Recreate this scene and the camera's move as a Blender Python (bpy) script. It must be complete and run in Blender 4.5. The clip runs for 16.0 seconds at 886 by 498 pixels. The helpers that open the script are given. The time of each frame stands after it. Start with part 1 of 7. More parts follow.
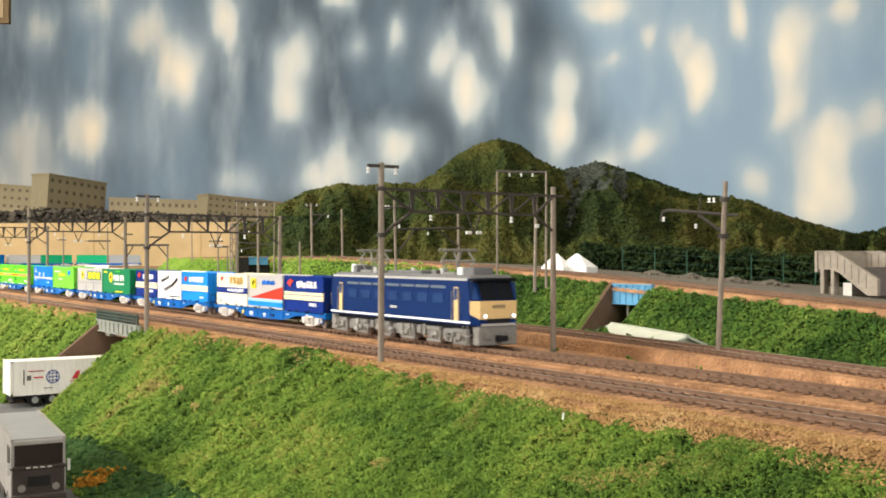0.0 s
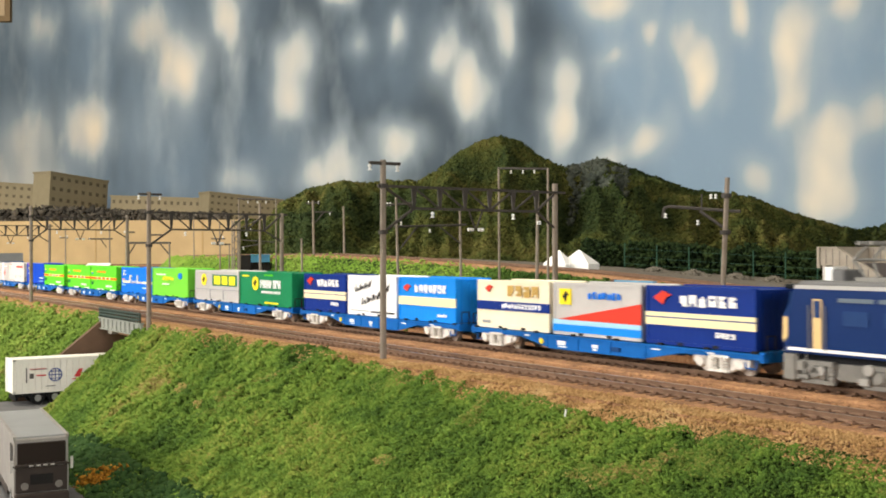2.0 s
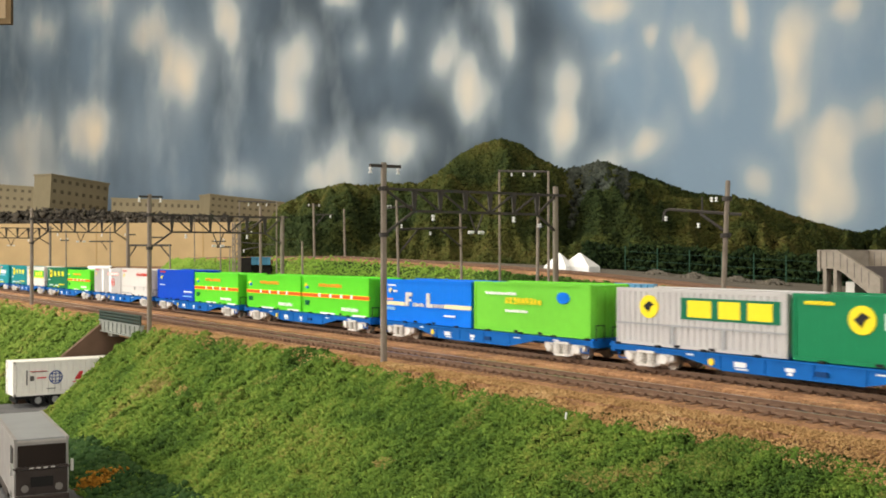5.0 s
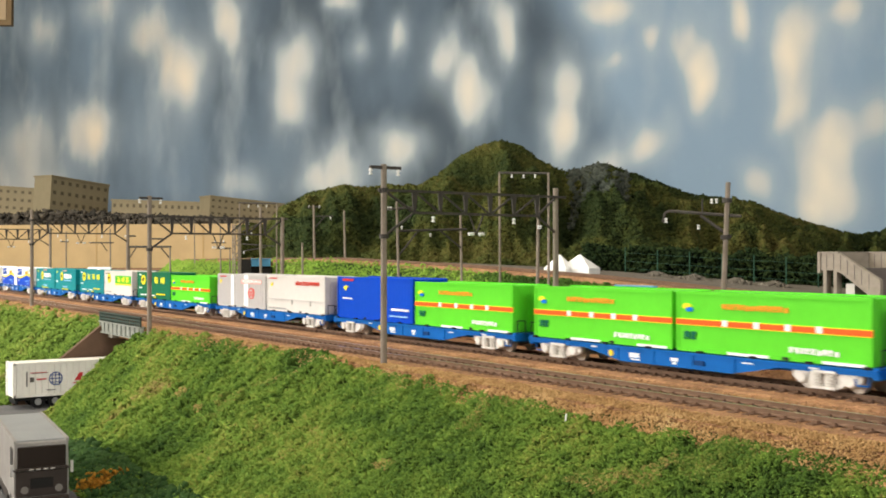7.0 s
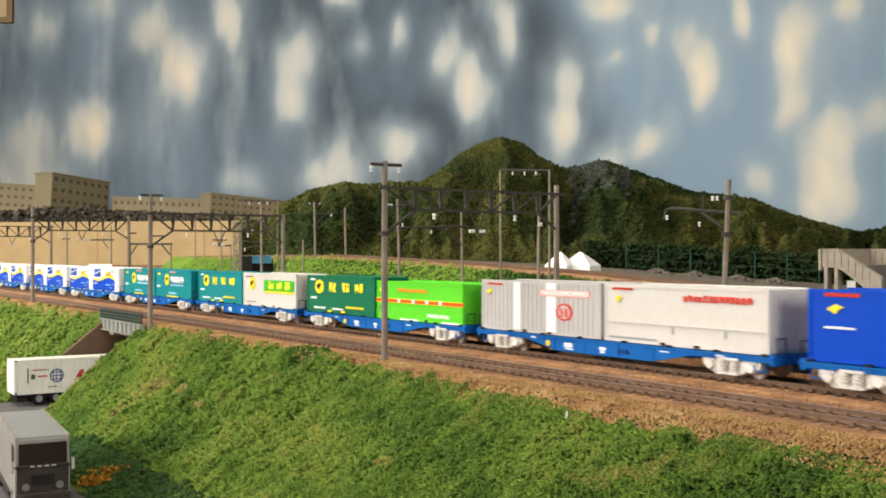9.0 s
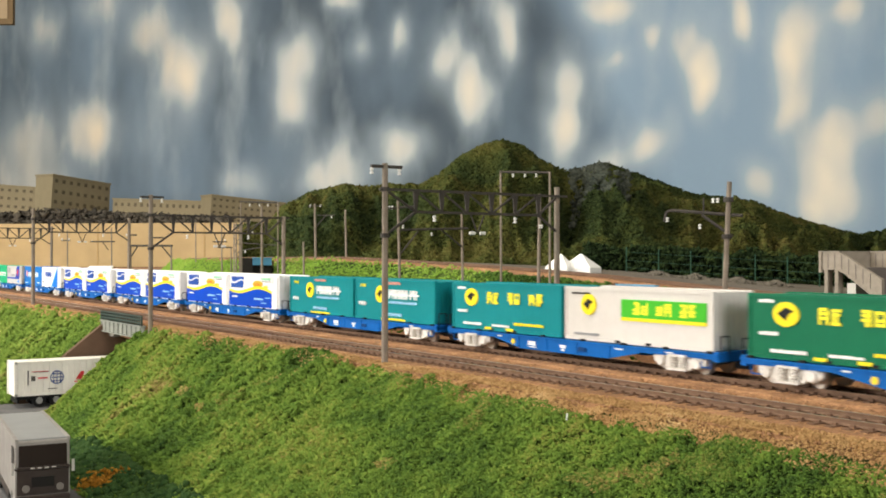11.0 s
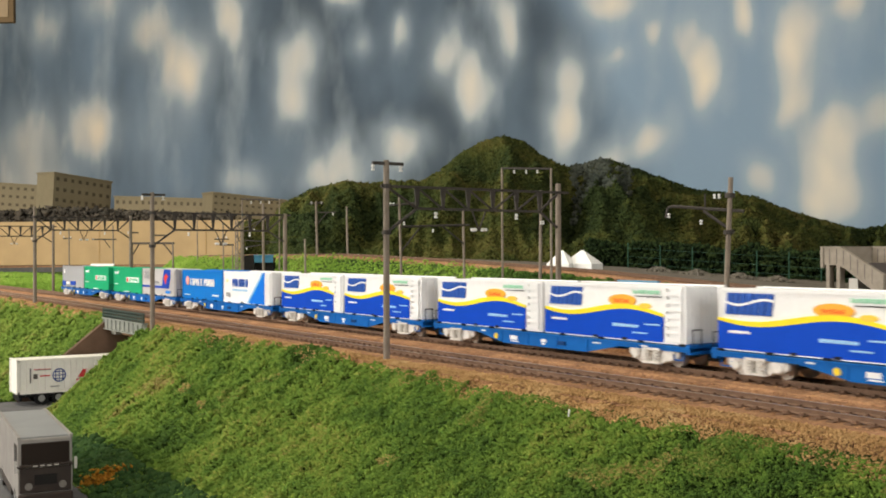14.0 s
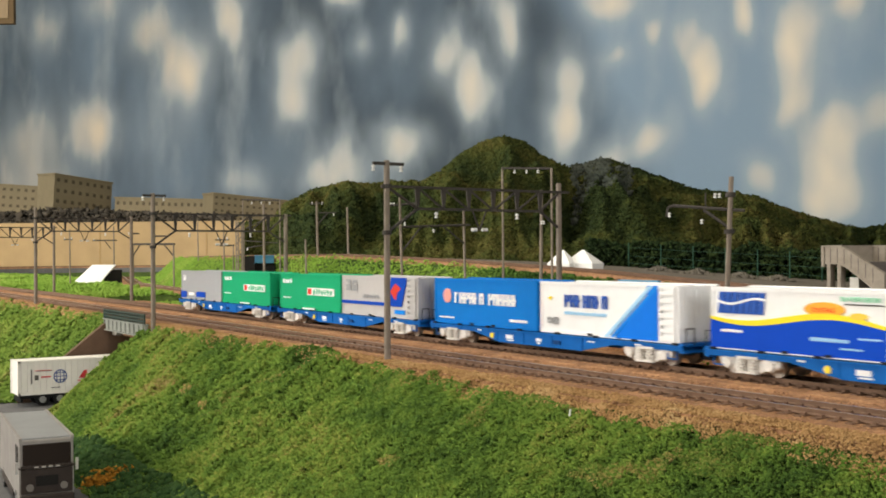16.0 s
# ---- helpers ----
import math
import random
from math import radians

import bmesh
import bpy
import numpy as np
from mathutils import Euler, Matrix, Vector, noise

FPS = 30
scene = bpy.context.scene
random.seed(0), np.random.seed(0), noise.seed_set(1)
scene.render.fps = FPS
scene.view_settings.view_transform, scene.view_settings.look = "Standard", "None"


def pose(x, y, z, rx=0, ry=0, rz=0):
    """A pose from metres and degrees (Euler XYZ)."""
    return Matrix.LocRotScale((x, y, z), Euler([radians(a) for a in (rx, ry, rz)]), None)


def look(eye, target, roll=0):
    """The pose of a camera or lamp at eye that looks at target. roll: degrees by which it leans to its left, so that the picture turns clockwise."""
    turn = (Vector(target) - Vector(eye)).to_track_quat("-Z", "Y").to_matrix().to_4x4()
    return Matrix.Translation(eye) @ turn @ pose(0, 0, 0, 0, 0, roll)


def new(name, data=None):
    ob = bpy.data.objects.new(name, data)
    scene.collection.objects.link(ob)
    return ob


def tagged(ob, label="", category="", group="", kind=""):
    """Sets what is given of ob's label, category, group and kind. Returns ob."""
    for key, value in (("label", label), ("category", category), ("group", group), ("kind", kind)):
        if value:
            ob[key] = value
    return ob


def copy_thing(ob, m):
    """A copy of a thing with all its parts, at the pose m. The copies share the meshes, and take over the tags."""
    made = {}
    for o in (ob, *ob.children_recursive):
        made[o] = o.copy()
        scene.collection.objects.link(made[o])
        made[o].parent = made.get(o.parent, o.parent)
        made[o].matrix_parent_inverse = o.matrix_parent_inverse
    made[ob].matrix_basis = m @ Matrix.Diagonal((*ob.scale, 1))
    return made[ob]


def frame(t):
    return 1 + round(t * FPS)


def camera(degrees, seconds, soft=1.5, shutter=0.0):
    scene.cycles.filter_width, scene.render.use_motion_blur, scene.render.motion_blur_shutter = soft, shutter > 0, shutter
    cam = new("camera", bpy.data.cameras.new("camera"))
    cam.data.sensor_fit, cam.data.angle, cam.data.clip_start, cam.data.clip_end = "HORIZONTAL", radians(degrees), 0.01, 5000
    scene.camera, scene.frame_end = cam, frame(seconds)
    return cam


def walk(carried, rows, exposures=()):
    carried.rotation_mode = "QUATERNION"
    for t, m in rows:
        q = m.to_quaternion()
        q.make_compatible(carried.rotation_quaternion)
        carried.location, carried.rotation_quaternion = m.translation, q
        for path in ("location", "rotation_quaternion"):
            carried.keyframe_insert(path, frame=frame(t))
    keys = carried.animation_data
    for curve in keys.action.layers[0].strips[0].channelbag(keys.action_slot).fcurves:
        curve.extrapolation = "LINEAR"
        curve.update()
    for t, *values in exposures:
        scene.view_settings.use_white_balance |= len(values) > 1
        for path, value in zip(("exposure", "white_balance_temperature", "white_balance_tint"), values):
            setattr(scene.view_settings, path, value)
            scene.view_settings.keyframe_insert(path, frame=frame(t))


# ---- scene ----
# ---- camera ----
EYE = (0.0, 0.0, 0.0331)
HEADING = 33.68      # degrees of the view from the far end of the line (-x) towards the backdrop (+y)
cam = camera(44.9, 16.0, soft=1.8, shutter=0.3)


def aim(turn, pitch, roll=0.0):
    """Camera pose: turn (degrees to the left of the mean heading), pitch upwards, roll."""
    a = radians(180 - HEADING + turn)
    p = radians(pitch)
    d = Vector((math.cos(a) * math.cos(p), math.sin(a) * math.cos(p), math.sin(p)))
    return look(EYE, Vector(EYE) + d, roll)


VIEW = [
    (0.0, -0.132, 0.352, 0.073),
    (0.5, -0.088, 0.261, 0.008),
    (1.0, -0.085, 0.212, 0.055),
    (1.5, -0.064, 0.209, -0.068),
    (2.0, -0.033, 0.193, -0.079),
    (2.5, 0.002, 0.2, -0.105),
    (3.0, 0.018, 0.196, -0.119),
    (3.5, 0.009, 0.247, -0.093),
    (4.0, -0.03, 0.322, -0.031),
    (6.5, 0.036, 0.36, -0.045),
    (7.0, 0.0, 0.423, 0.0),
    (7.5, 0.016, 0.38, -0.016),
    (8.0, 0.033, 0.343, -0.087),
    (8.5, 0.021, 0.329, -0.041),
    (9.0, 0.043, 0.269, 0.0),
    (11.5, 0.065, 0.39, 0.047),
    (12.0, 0.085, 0.355, 0.043),
    (12.5, 0.124, 0.318, -0.039),
    (13.0, 0.152, 0.216, -0.106),
    (13.5, 0.149, 0.199, -0.14),
    (14.0, 0.141, 0.199, -0.145),
    (14.5, 0.158, 0.206, -0.183),
    (15.0, 0.149, 0.23, -0.151),
    (15.5, 0.154, 0.229, -0.202),
    (16.0, 0.175, 0.203, -0.299),
]
walk(cam, [(t, aim(a, p, r)) for t, a, p, r in VIEW],
     exposures=[(0, 0.0), (1.5, -0.10), (3.5, -0.42), (4.2, -0.42), (6.5, -0.28), (7.0, -0.26), (9.0, -0.30), (11.5, -0.24), (12.5, -0.34), (14.0, -0.56), (16.0, -0.54)])

# ---- light ----
world = bpy.data.worlds.new("room_air")
scene.world = world
world.use_nodes = True
world.node_tree.nodes["Background"].inputs[0].default_value = (0.5, 0.56, 0.68, 1)
world.node_tree.nodes["Background"].inputs[1].default_value = 0.16


def area(name, eye, target, w, h, watts, col):
    l = bpy.data.lights.new(name, "AREA")
    l.shape, l.size, l.size_y, l.energy, l.color = "RECTANGLE", w, h, watts, col
    o = new(name, l)
    o.matrix_basis = look(eye, target)
    return o


# unseen overhead lights above the layout, unseen window light from behind the camera
area("unseen_overhead_light", (-0.55, -0.25, 1.5), (-0.7, 0.25, 0), 1.2, 0.35, 20, (1.0, 0.89, 0.74))
# second overhead light, added to brighten the cloth's far left
area("unseen_overhead_light", (-2.5, 0.1, 1.55), (-2.9, 0.9, 0.3), 1.2, 0.35, 5, (1.0, 0.89, 0.74))
area("unseen_side_light", (2.36, -0.45, 0.75), (-0.8, 1.1, 0.15), 1.0, 0.9, 38, (0.98, 0.96, 0.93))
# added fill for the train's sides, set in an invented south window
area("unseen_side_light", (-1.45, -1.56, 0.62), (-1.05, 0.3, 0.0), 1.4, 0.8, 76, (1.0, 0.955, 0.88))
area("clip_lamp", (-1.62, 0.02, 0.55), (-1.55, 0.34, 0), 0.06, 0.06, 4.0, (1.0, 0.96, 0.86))

# ---- materials ----


def mat(name, col, rough=0.6, metal=0.0, var=0.12, scale=300, bump=0.15, dirt=None, island=0.0, obj=0.0, spec=0.15, bscale=None, patch=None, pscale=30):
    """Principled surface with two scales of colour variation, optional dirt colour and fine relief."""
    m = bpy.data.materials.new(name)
    m.use_nodes = True
    nt = m.node_tree
    n, l = nt.nodes, nt.links
    p = n["Principled BSDF"]
    p.inputs["Roughness"].default_value = rough
    p.inputs["Metallic"].default_value = metal
    p.inputs["Specular IOR Level"].default_value = spec
    tc = n.new("ShaderNodeTexCoord")
    n1 = n.new("ShaderNodeTexNoise")
    n1.inputs["Scale"].default_value, n1.inputs["Detail"].default_value = scale, 5
    n2 = n.new("ShaderNodeTexNoise")
    n2.inputs["Scale"].default_value, n2.inputs["Detail"].default_value = scale / 9, 3
    l.new(tc.outputs["Object"], n1.inputs["Vector"])
    l.new(tc.outputs["Object"], n2.inputs["Vector"])
    add = n.new("ShaderNodeMath")
    add.operation = "ADD"
    l.new(n1.outputs[0], add.inputs[0])
    l.new(n2.outputs[0], add.inputs[1])
    last = add
    for amount, src in ((island, "geo"), (obj, "obj")):
        if amount:
            g = n.new("ShaderNodeNewGeometry" if src == "geo" else "ShaderNodeObjectInfo")
            k = n.new("ShaderNodeMath")
            k.operation = "MULTIPLY_ADD"
            l.new(g.outputs["Random Per Island" if src == "geo" else "Random"], k.inputs[0])
            k.inputs[1].default_value = amount
            l.new(last.outputs[0], k.inputs[2])
            last = k
    mr = n.new("ShaderNodeMapRange")
    mr.inputs[1].default_value, mr.inputs[2].default_value = 0.6, 1.4 + island + obj
    l.new(last.outputs[0], mr.inputs[0])
    mx = n.new("ShaderNodeMix")
    mx.data_type = "RGBA"
    lo = [max(0, c * (1 - var)) for c in col] if dirt is None else dirt
    hi = [min(1, c * (1 + var)) for c in col]
    mx.inputs[6].default_value, mx.inputs[7].default_value = (*lo, 1), (*hi, 1)
    l.new(mr.outputs[0], mx.inputs[0])
    last_col = mx.outputs[2]
    if patch:
        n4 = n.new("ShaderNodeTexNoise")
        n4.inputs["Scale"].default_value, n4.inputs["Detail"].default_value = pscale, 4
        l.new(tc.outputs["Object"], n4.inputs["Vector"])
        r4 = n.new("ShaderNodeMapRange")
        r4.inputs[1].default_value, r4.inputs[2].default_value = 0.47, 0.72
        l.new(n4.outputs[0], r4.inputs[0])
        m4 = n.new("ShaderNodeMix")
        m4.data_type = "RGBA"
        l.new(r4.outputs[0], m4.inputs[0])
        l.new(last_col, m4.inputs[6])
        m4.inputs[7].default_value = (*patch, 1)
        last_col = m4.outputs[2]
    l.new(last_col, p.inputs["Base Color"])
    if bump:
        b = n.new("ShaderNodeBump")
        b.inputs["Strength"].default_value, b.inputs["Distance"].default_value = bump, 0.001
        if bscale:
            n3 = n.new("ShaderNodeTexNoise")
            n3.inputs["Scale"].default_value, n3.inputs["Detail"].default_value = bscale, 4
            l.new(tc.outputs["Object"], n3.inputs["Vector"])
            l.new(n3.outputs[0], b.inputs["Height"])
        else:
            l.new(n1.outputs[0], b.inputs["Height"])
        l.new(b.outputs[0], p.inputs["Normal"])
    return m


M = {}


def paint(name, col, rough=0.42, var=0.05, bump=0.03, spec=0.07):
    if name not in M:
        M[name] = mat(name, col, rough, 0, var, 400, bump, spec=spec)
    return M[name]


def turf(name, stops, low, mid, island=0.3, stretch=1.0, bump=0.5, bscale=2500):
    """Foam or felt scenery: three or more colours in broad patches, broken by finer mottling and by each clump's own shade."""
    m = bpy.data.materials.new(name)
    m.use_nodes = True
    nt = m.node_tree
    n, l = nt.nodes, nt.links
    p = n["Principled BSDF"]
    p.inputs["Roughness"].default_value = 0.95
    p.inputs["Specular IOR Level"].default_value = 0.08
    tc = n.new("ShaderNodeTexCoord")
    mp = n.new("ShaderNodeMapping")
    mp.inputs["Scale"].default_value = (1, 1, stretch)
    l.new(tc.outputs["Object"], mp.inputs["Vector"])
    total = None
    for sc, weight in ((low, 1.0), (mid, 0.6), (mid * 5, 0.35)):
        t_ = n.new("ShaderNodeTexNoise")
        t_.inputs["Scale"].default_value, t_.inputs["Detail"].default_value = sc, 3
        l.new(mp.outputs[0], t_.inputs["Vector"])
        k = n.new("ShaderNodeMath")
        k.operation = "MULTIPLY_ADD"
        l.new(t_.outputs[0], k.inputs[0])
        k.inputs[1].default_value = weight
        k.inputs[2].default_value = 0.0
        if total:
            l.new(total, k.inputs[2])
        total = k.outputs[0]
    g = n.new("ShaderNodeNewGeometry")
    k = n.new("ShaderNodeMath")
    k.operation = "MULTIPLY_ADD"
    l.new(g.outputs["Random Per Island"], k.inputs[0])
    k.inputs[1].default_value = island
    l.new(total, k.inputs[2])
    mr = n.new("ShaderNodeMapRange")
    mr.inputs[1].default_value, mr.inputs[2].default_value = 0.66 + island * 0.25, 1.29 + island * 0.75
    l.new(k.outputs[0], mr.inputs[0])
    cr = n.new("ShaderNodeValToRGB")
    e = cr.color_ramp.elements
    for i, (at, col) in enumerate(stops):
        q = e[i] if i < 2 else e.new(at)
        q.position, q.color = at, (*col, 1)
    l.new(mr.outputs[0], cr.inputs[0])
    l.new(cr.outputs[0], p.inputs["Base Color"])
    b = n.new("ShaderNodeBump")
    b.inputs["Strength"].default_value, b.inputs["Distance"].default_value = bump, 0.001
    nb = n.new("ShaderNodeTexNoise")
    nb.inputs["Scale"].default_value, nb.inputs["Detail"].default_value = bscale, 4
    l.new(tc.outputs["Object"], nb.inputs["Vector"])
    l.new(nb.outputs[0], b.inputs["Height"])
    l.new(b.outputs[0], p.inputs["Normal"])
    return m


M_EARTH = turf("earth", [(0.0, (0.030, 0.050, 0.014)), (0.4, (0.06, 0.105, 0.022)), (0.7, (0.11, 0.165, 0.034)), (1.0, (0.16, 0.16, 0.05))], 22, 95, 0.0, bump=0.8, bscale=1200)
M_GRASS = turf("foam_grass", [(0.0, (0.026, 0.058, 0.014)), (0.30, (0.066, 0.125, 0.021)), (0.58, (0.130, 0.215, 0.033)), (0.80, (0.20, 0.250, 0.046)), (1.0, (0.27, 0.22, 0.078))], 22, 95, 0.20)
# same grass in paler stops: the far lamp's light is put into the colour
M_GRASS_LAMPLIT = turf("foam_grass_lamplit", [(0.0, (0.08, 0.14, 0.024)), (0.4, (0.14, 0.225, 0.036)), (0.7, (0.20, 0.28, 0.05)), (1.0, (0.30, 0.27, 0.09))], 18, 80, 0.18)
M_GRASS_FINE = turf("fine_turf", [(0.0, (0.06, 0.11, 0.02)), (0.35, (0.14, 0.20, 0.035)), (0.6, (0.23, 0.22, 0.06)), (0.8, (0.33, 0.24, 0.09)), (1.0, (0.42, 0.29, 0.12))], 26, 110, 0.25)
M_DRY = turf("dry_foam", [(0.0, (0.30, 0.175, 0.07)), (0.4, (0.44, 0.265, 0.115)), (0.7, (0.50, 0.315, 0.14)), (1.0, (0.60, 0.42, 0.21))], 40, 160, 0.2)
# pale yellow-green turf, its colours lifted further for the glare near the lamp
M_GRASS_PALE_LIT = turf("foam_grass_pale_lit", [(0.0, (0.17, 0.29, 0.04)), (0.4, (0.22, 0.38, 0.055)), (0.7, (0.28, 0.43, 0.07)), (1.0, (0.36, 0.42, 0.11))], 9, 45, 0.15)
M_HEDGE = turf("foam_hedge", [(0.0, (0.006, 0.014, 0.006)), (0.4, (0.016, 0.030, 0.010)), (0.7, (0.034, 0.054, 0.016)), (1.0, (0.06, 0.075, 0.022))], 14, 60, 0.2, bscale=1500)
M_GRASS_BANK = turf("foam_grass_bank", [(0.0, (0.018, 0.045, 0.012)), (0.35, (0.055, 0.115, 0.022)), (0.65, (0.115, 0.20, 0.035)), (0.9, (0.19, 0.24, 0.05)), (1.0, (0.26, 0.21, 0.08))], 18, 80, 0.22)
M_FOREST = turf("foam_forest", [(0.0, (0.016, 0.026, 0.009)), (0.30, (0.028, 0.042, 0.013)), (0.50, (0.046, 0.058, 0.015)), (0.72, (0.080, 0.082, 0.021)), (1.0, (0.115, 0.098, 0.030))], 7, 26, 0.10, stretch=0.45, bscale=600)
M_SHRUB = mat("foam_shrub", (0.036, 0.070, 0.017), 0.95, var=0.4, scale=60, bump=0.5, dirt=(0.012, 0.036, 0.011), island=0.9, spec=0.1, bscale=1500)
M_CRAG = mat("mossy_rock", (0.070, 0.078, 0.062), 0.9, var=0.4, scale=60, bump=0.6, dirt=(0.024, 0.032, 0.026), island=0.6)
M_BALLAST = mat("ballast", (0.40, 0.225, 0.115), 0.95, var=0.4, scale=900, bump=0.9, dirt=(0.15, 0.075, 0.042), spec=0.12, patch=(0.25, 0.135, 0.075), pscale=55)
M_STONE = mat("ballast_stone", (0.44, 0.25, 0.125), 0.9, var=0.3, scale=300, bump=0.2, dirt=(0.15, 0.075, 0.042), island=1.0, spec=0.12)
M_RAIL = mat("rail_steel", (0.50, 0.42, 0.34), 0.32, 0.75, 0.25, 300, 0.05)
M_RUST = mat("rail_rust", (0.17, 0.105, 0.07), 0.7, 0.1, 0.3, 500, 0.2)
M_SLEEPER = mat("sleeper", (0.16, 0.095, 0.062), 0.85, 0, 0.3, 700, 0.3, obj=0.5)
M_POLE = mat("concrete_pole", (0.25, 0.21, 0.17), 0.75, 0, 0.2, 260, 0.2, patch=(0.19, 0.155, 0.12), pscale=90)
M_STEEL = mat("dark_steel", (0.065, 0.058, 0.052), 0.6, 0.2, 0.25, 300, 0.15)
M_WHITE = mat("porcelain", (0.70, 0.70, 0.68), 0.25, 0, 0.03, 300, 0.0)
M_ASPHALT = mat("asphalt", (0.13, 0.13, 0.13), 0.9, 0, 0.25, 800, 0.4)
M_CONC = mat("concrete", (0.36, 0.345, 0.31), 0.85, 0, 0.2, 200, 0.3, dirt=(0.2, 0.18, 0.15))
M_BROWN = mat("brown_wall", (0.12, 0.075, 0.05), 0.85, 0, 0.25, 150, 0.3)
M_WOOD = mat("plywood", (0.47, 0.33, 0.17), 0.7, 0, 0.14, 25, 0.1)
# near-black paint that stands for the shade inside openings
OPENING_SHADE = mat("opening_shade", (0.02, 0.018, 0.016), 0.9)
M_ROOM = mat("room_plaster", (0.6, 0.58, 0.53), 0.9, 0, 0.05, 20, 0.05)


# ---- mesh helpers ----


def box(bm, x0, x1, y0, y1, z0, z1, m=None):
    """An axis-aligned box, moved by m when given."""
    co = [(x, y, z) for z in (z0, z1) for y in (y0, y1) for x in (x0, x1)]
    v = [bm.verts.new(m @ Vector(c) if m else c) for c in co]
    for f in ((0, 2, 3, 1), (4, 5, 7, 6), (0, 1, 5, 4), (2, 6, 7, 3), (0, 4, 6, 2), (1, 3, 7, 5)):
        bm.faces.new([v[i] for i in f])
    return v


def bevel(bm, r, seg=1):
    bmesh.ops.bevel(bm, geom=list(bm.edges), offset=r, segments=seg, affect="EDGES", profile=0.5)
    return bm


def rod(bm, a, b, r, n=6, r2=None):
    """A round bar from a to b."""
    a, b = Vector(a), Vector(b)
    d = (b - a).normalized()
    u = d.orthogonal().normalized()
    w = d.cross(u)
    r2 = r if r2 is None else r2
    rings = []
    for p, q in ((a, r), (b, r2)):
        rings.append([bm.verts.new(p + (u * math.cos(2 * math.pi * i / n) + w * math.sin(2 * math.pi * i / n)) * q) for i in range(n)])
    for i in range(n):
        bm.faces.new((rings[0][i], rings[0][(i + 1) % n], rings[1][(i + 1) % n], rings[1][i]))
    bm.faces.new(rings[0][::-1])
    bm.faces.new(rings[1])


def turned(bm, x, y, rings, n=10):
    """A solid of revolution on an upright axis; rings are (height, radius) from the foot up."""
    rows = [[bm.verts.new((x + r * math.cos(2 * math.pi * i / n), y + r * math.sin(2 * math.pi * i / n), z)) for i in range(n)] for z, r in rings]
    for a, b in zip(rows, rows[1:]):
        for i in range(n):
            bm.faces.new((a[i], a[(i + 1) % n], b[(i + 1) % n], b[i]))
    bm.faces.new(rows[0][::-1])
    bm.faces.new(rows[-1])


def prism(bm, pts, y0, y1):
    """A profile in x and z drawn out along y."""
    a = [bm.verts.new((x, y0, z)) for x, z in pts]
    b = [bm.verts.new((x, y1, z)) for x, z in pts]
    n = len(pts)
    bm.faces.new(a)
    bm.faces.new(b[::-1])
    for i in range(n):
        bm.faces.new((a[(i + 1) % n], a[i], b[i], b[(i + 1) % n]))


def mesh(name, bm, material):
    bmesh.ops.recalc_face_normals(bm, faces=list(bm.faces))
    me = bpy.data.meshes.new(name)
    bm.to_mesh(me)
    bm.free()
    me.materials.append(material)
    return me


def part(name, bm, material, parent, label=""):
    ob = new(name, bm if isinstance(bm, bpy.types.Mesh) else mesh(name, bm, material))
    ob.parent = parent
    if label:
        ob["label"] = label
    return ob


def thing(name, label, category, at=(0, 0, 0), group="", rz=0.0, kind=""):
    ob = new(name)
    ob.empty_display_size = 0.01
    ob.matrix_basis = pose(*at, 0, 0, rz)
    return tagged(ob, label, category, group, kind)


def boxpart(name, dims, material, parent, label="", r=0.0, m=None):
    bm = bmesh.new()
    box(bm, *dims, m=m)
    if r:
        bevel(bm, r)
    return part(name, bm, material, parent, label)


def pydata(name, verts, faces, material, smooth=False):
    me = bpy.data.meshes.new(name)
    me.from_pydata(verts, [], faces)
    me.materials.append(material)
    if smooth:
        me.polygons.foreach_set("use_smooth", [True] * len(me.polygons))
    return new(name, me)


# ---- the plan of the ground ----
Y_TRAIN, Y_NEAR = 0.232, 0.194        # centre lines of the two main tracks
CREST = 0.173
LOOP_C = (-1.95, 0.562)             # centre of the far loop
ROAD_Z = -0.045


def lerp_table(x, xs, ys):
    return float(np.interp(x, xs, ys))


def y_third(x):
    return lerp_table(x, (-1.7, -1.25, -0.8, -0.39, -0.285, -0.172, 0.05, 1.5), (0.52, 0.395, 0.334, 0.316, 0.300, 0.277, 0.268, 0.268))


def back_edge(x):
    """The near edge (y, z) of the upper line's bed."""
    xs = (-1.6, -1.25, -1.05, -0.853, -0.683, -0.553, -0.409, -0.30, 0.0, 1.5)
    return (lerp_table(x, xs, (0.56, 0.475, 0.455, 0.441, 0.453, 0.469, 0.4685, 0.45, 0.42, 0.42)),
            lerp_table(x, xs, (0.028, 0.030, 0.031, 0.0316, 0.0266, 0.0206, 0.0125, 0.008, 0.002, 0.002)))


CUT = (-0.588, -0.528)       # road under the main line
CUT_BACK = (-0.506, -0.474)  # path under the upper line


def smooth(a, b, x):
    t = min(1, max(0, (x - a) / (b - a)))
    return t * t * (3 - 2 * t)


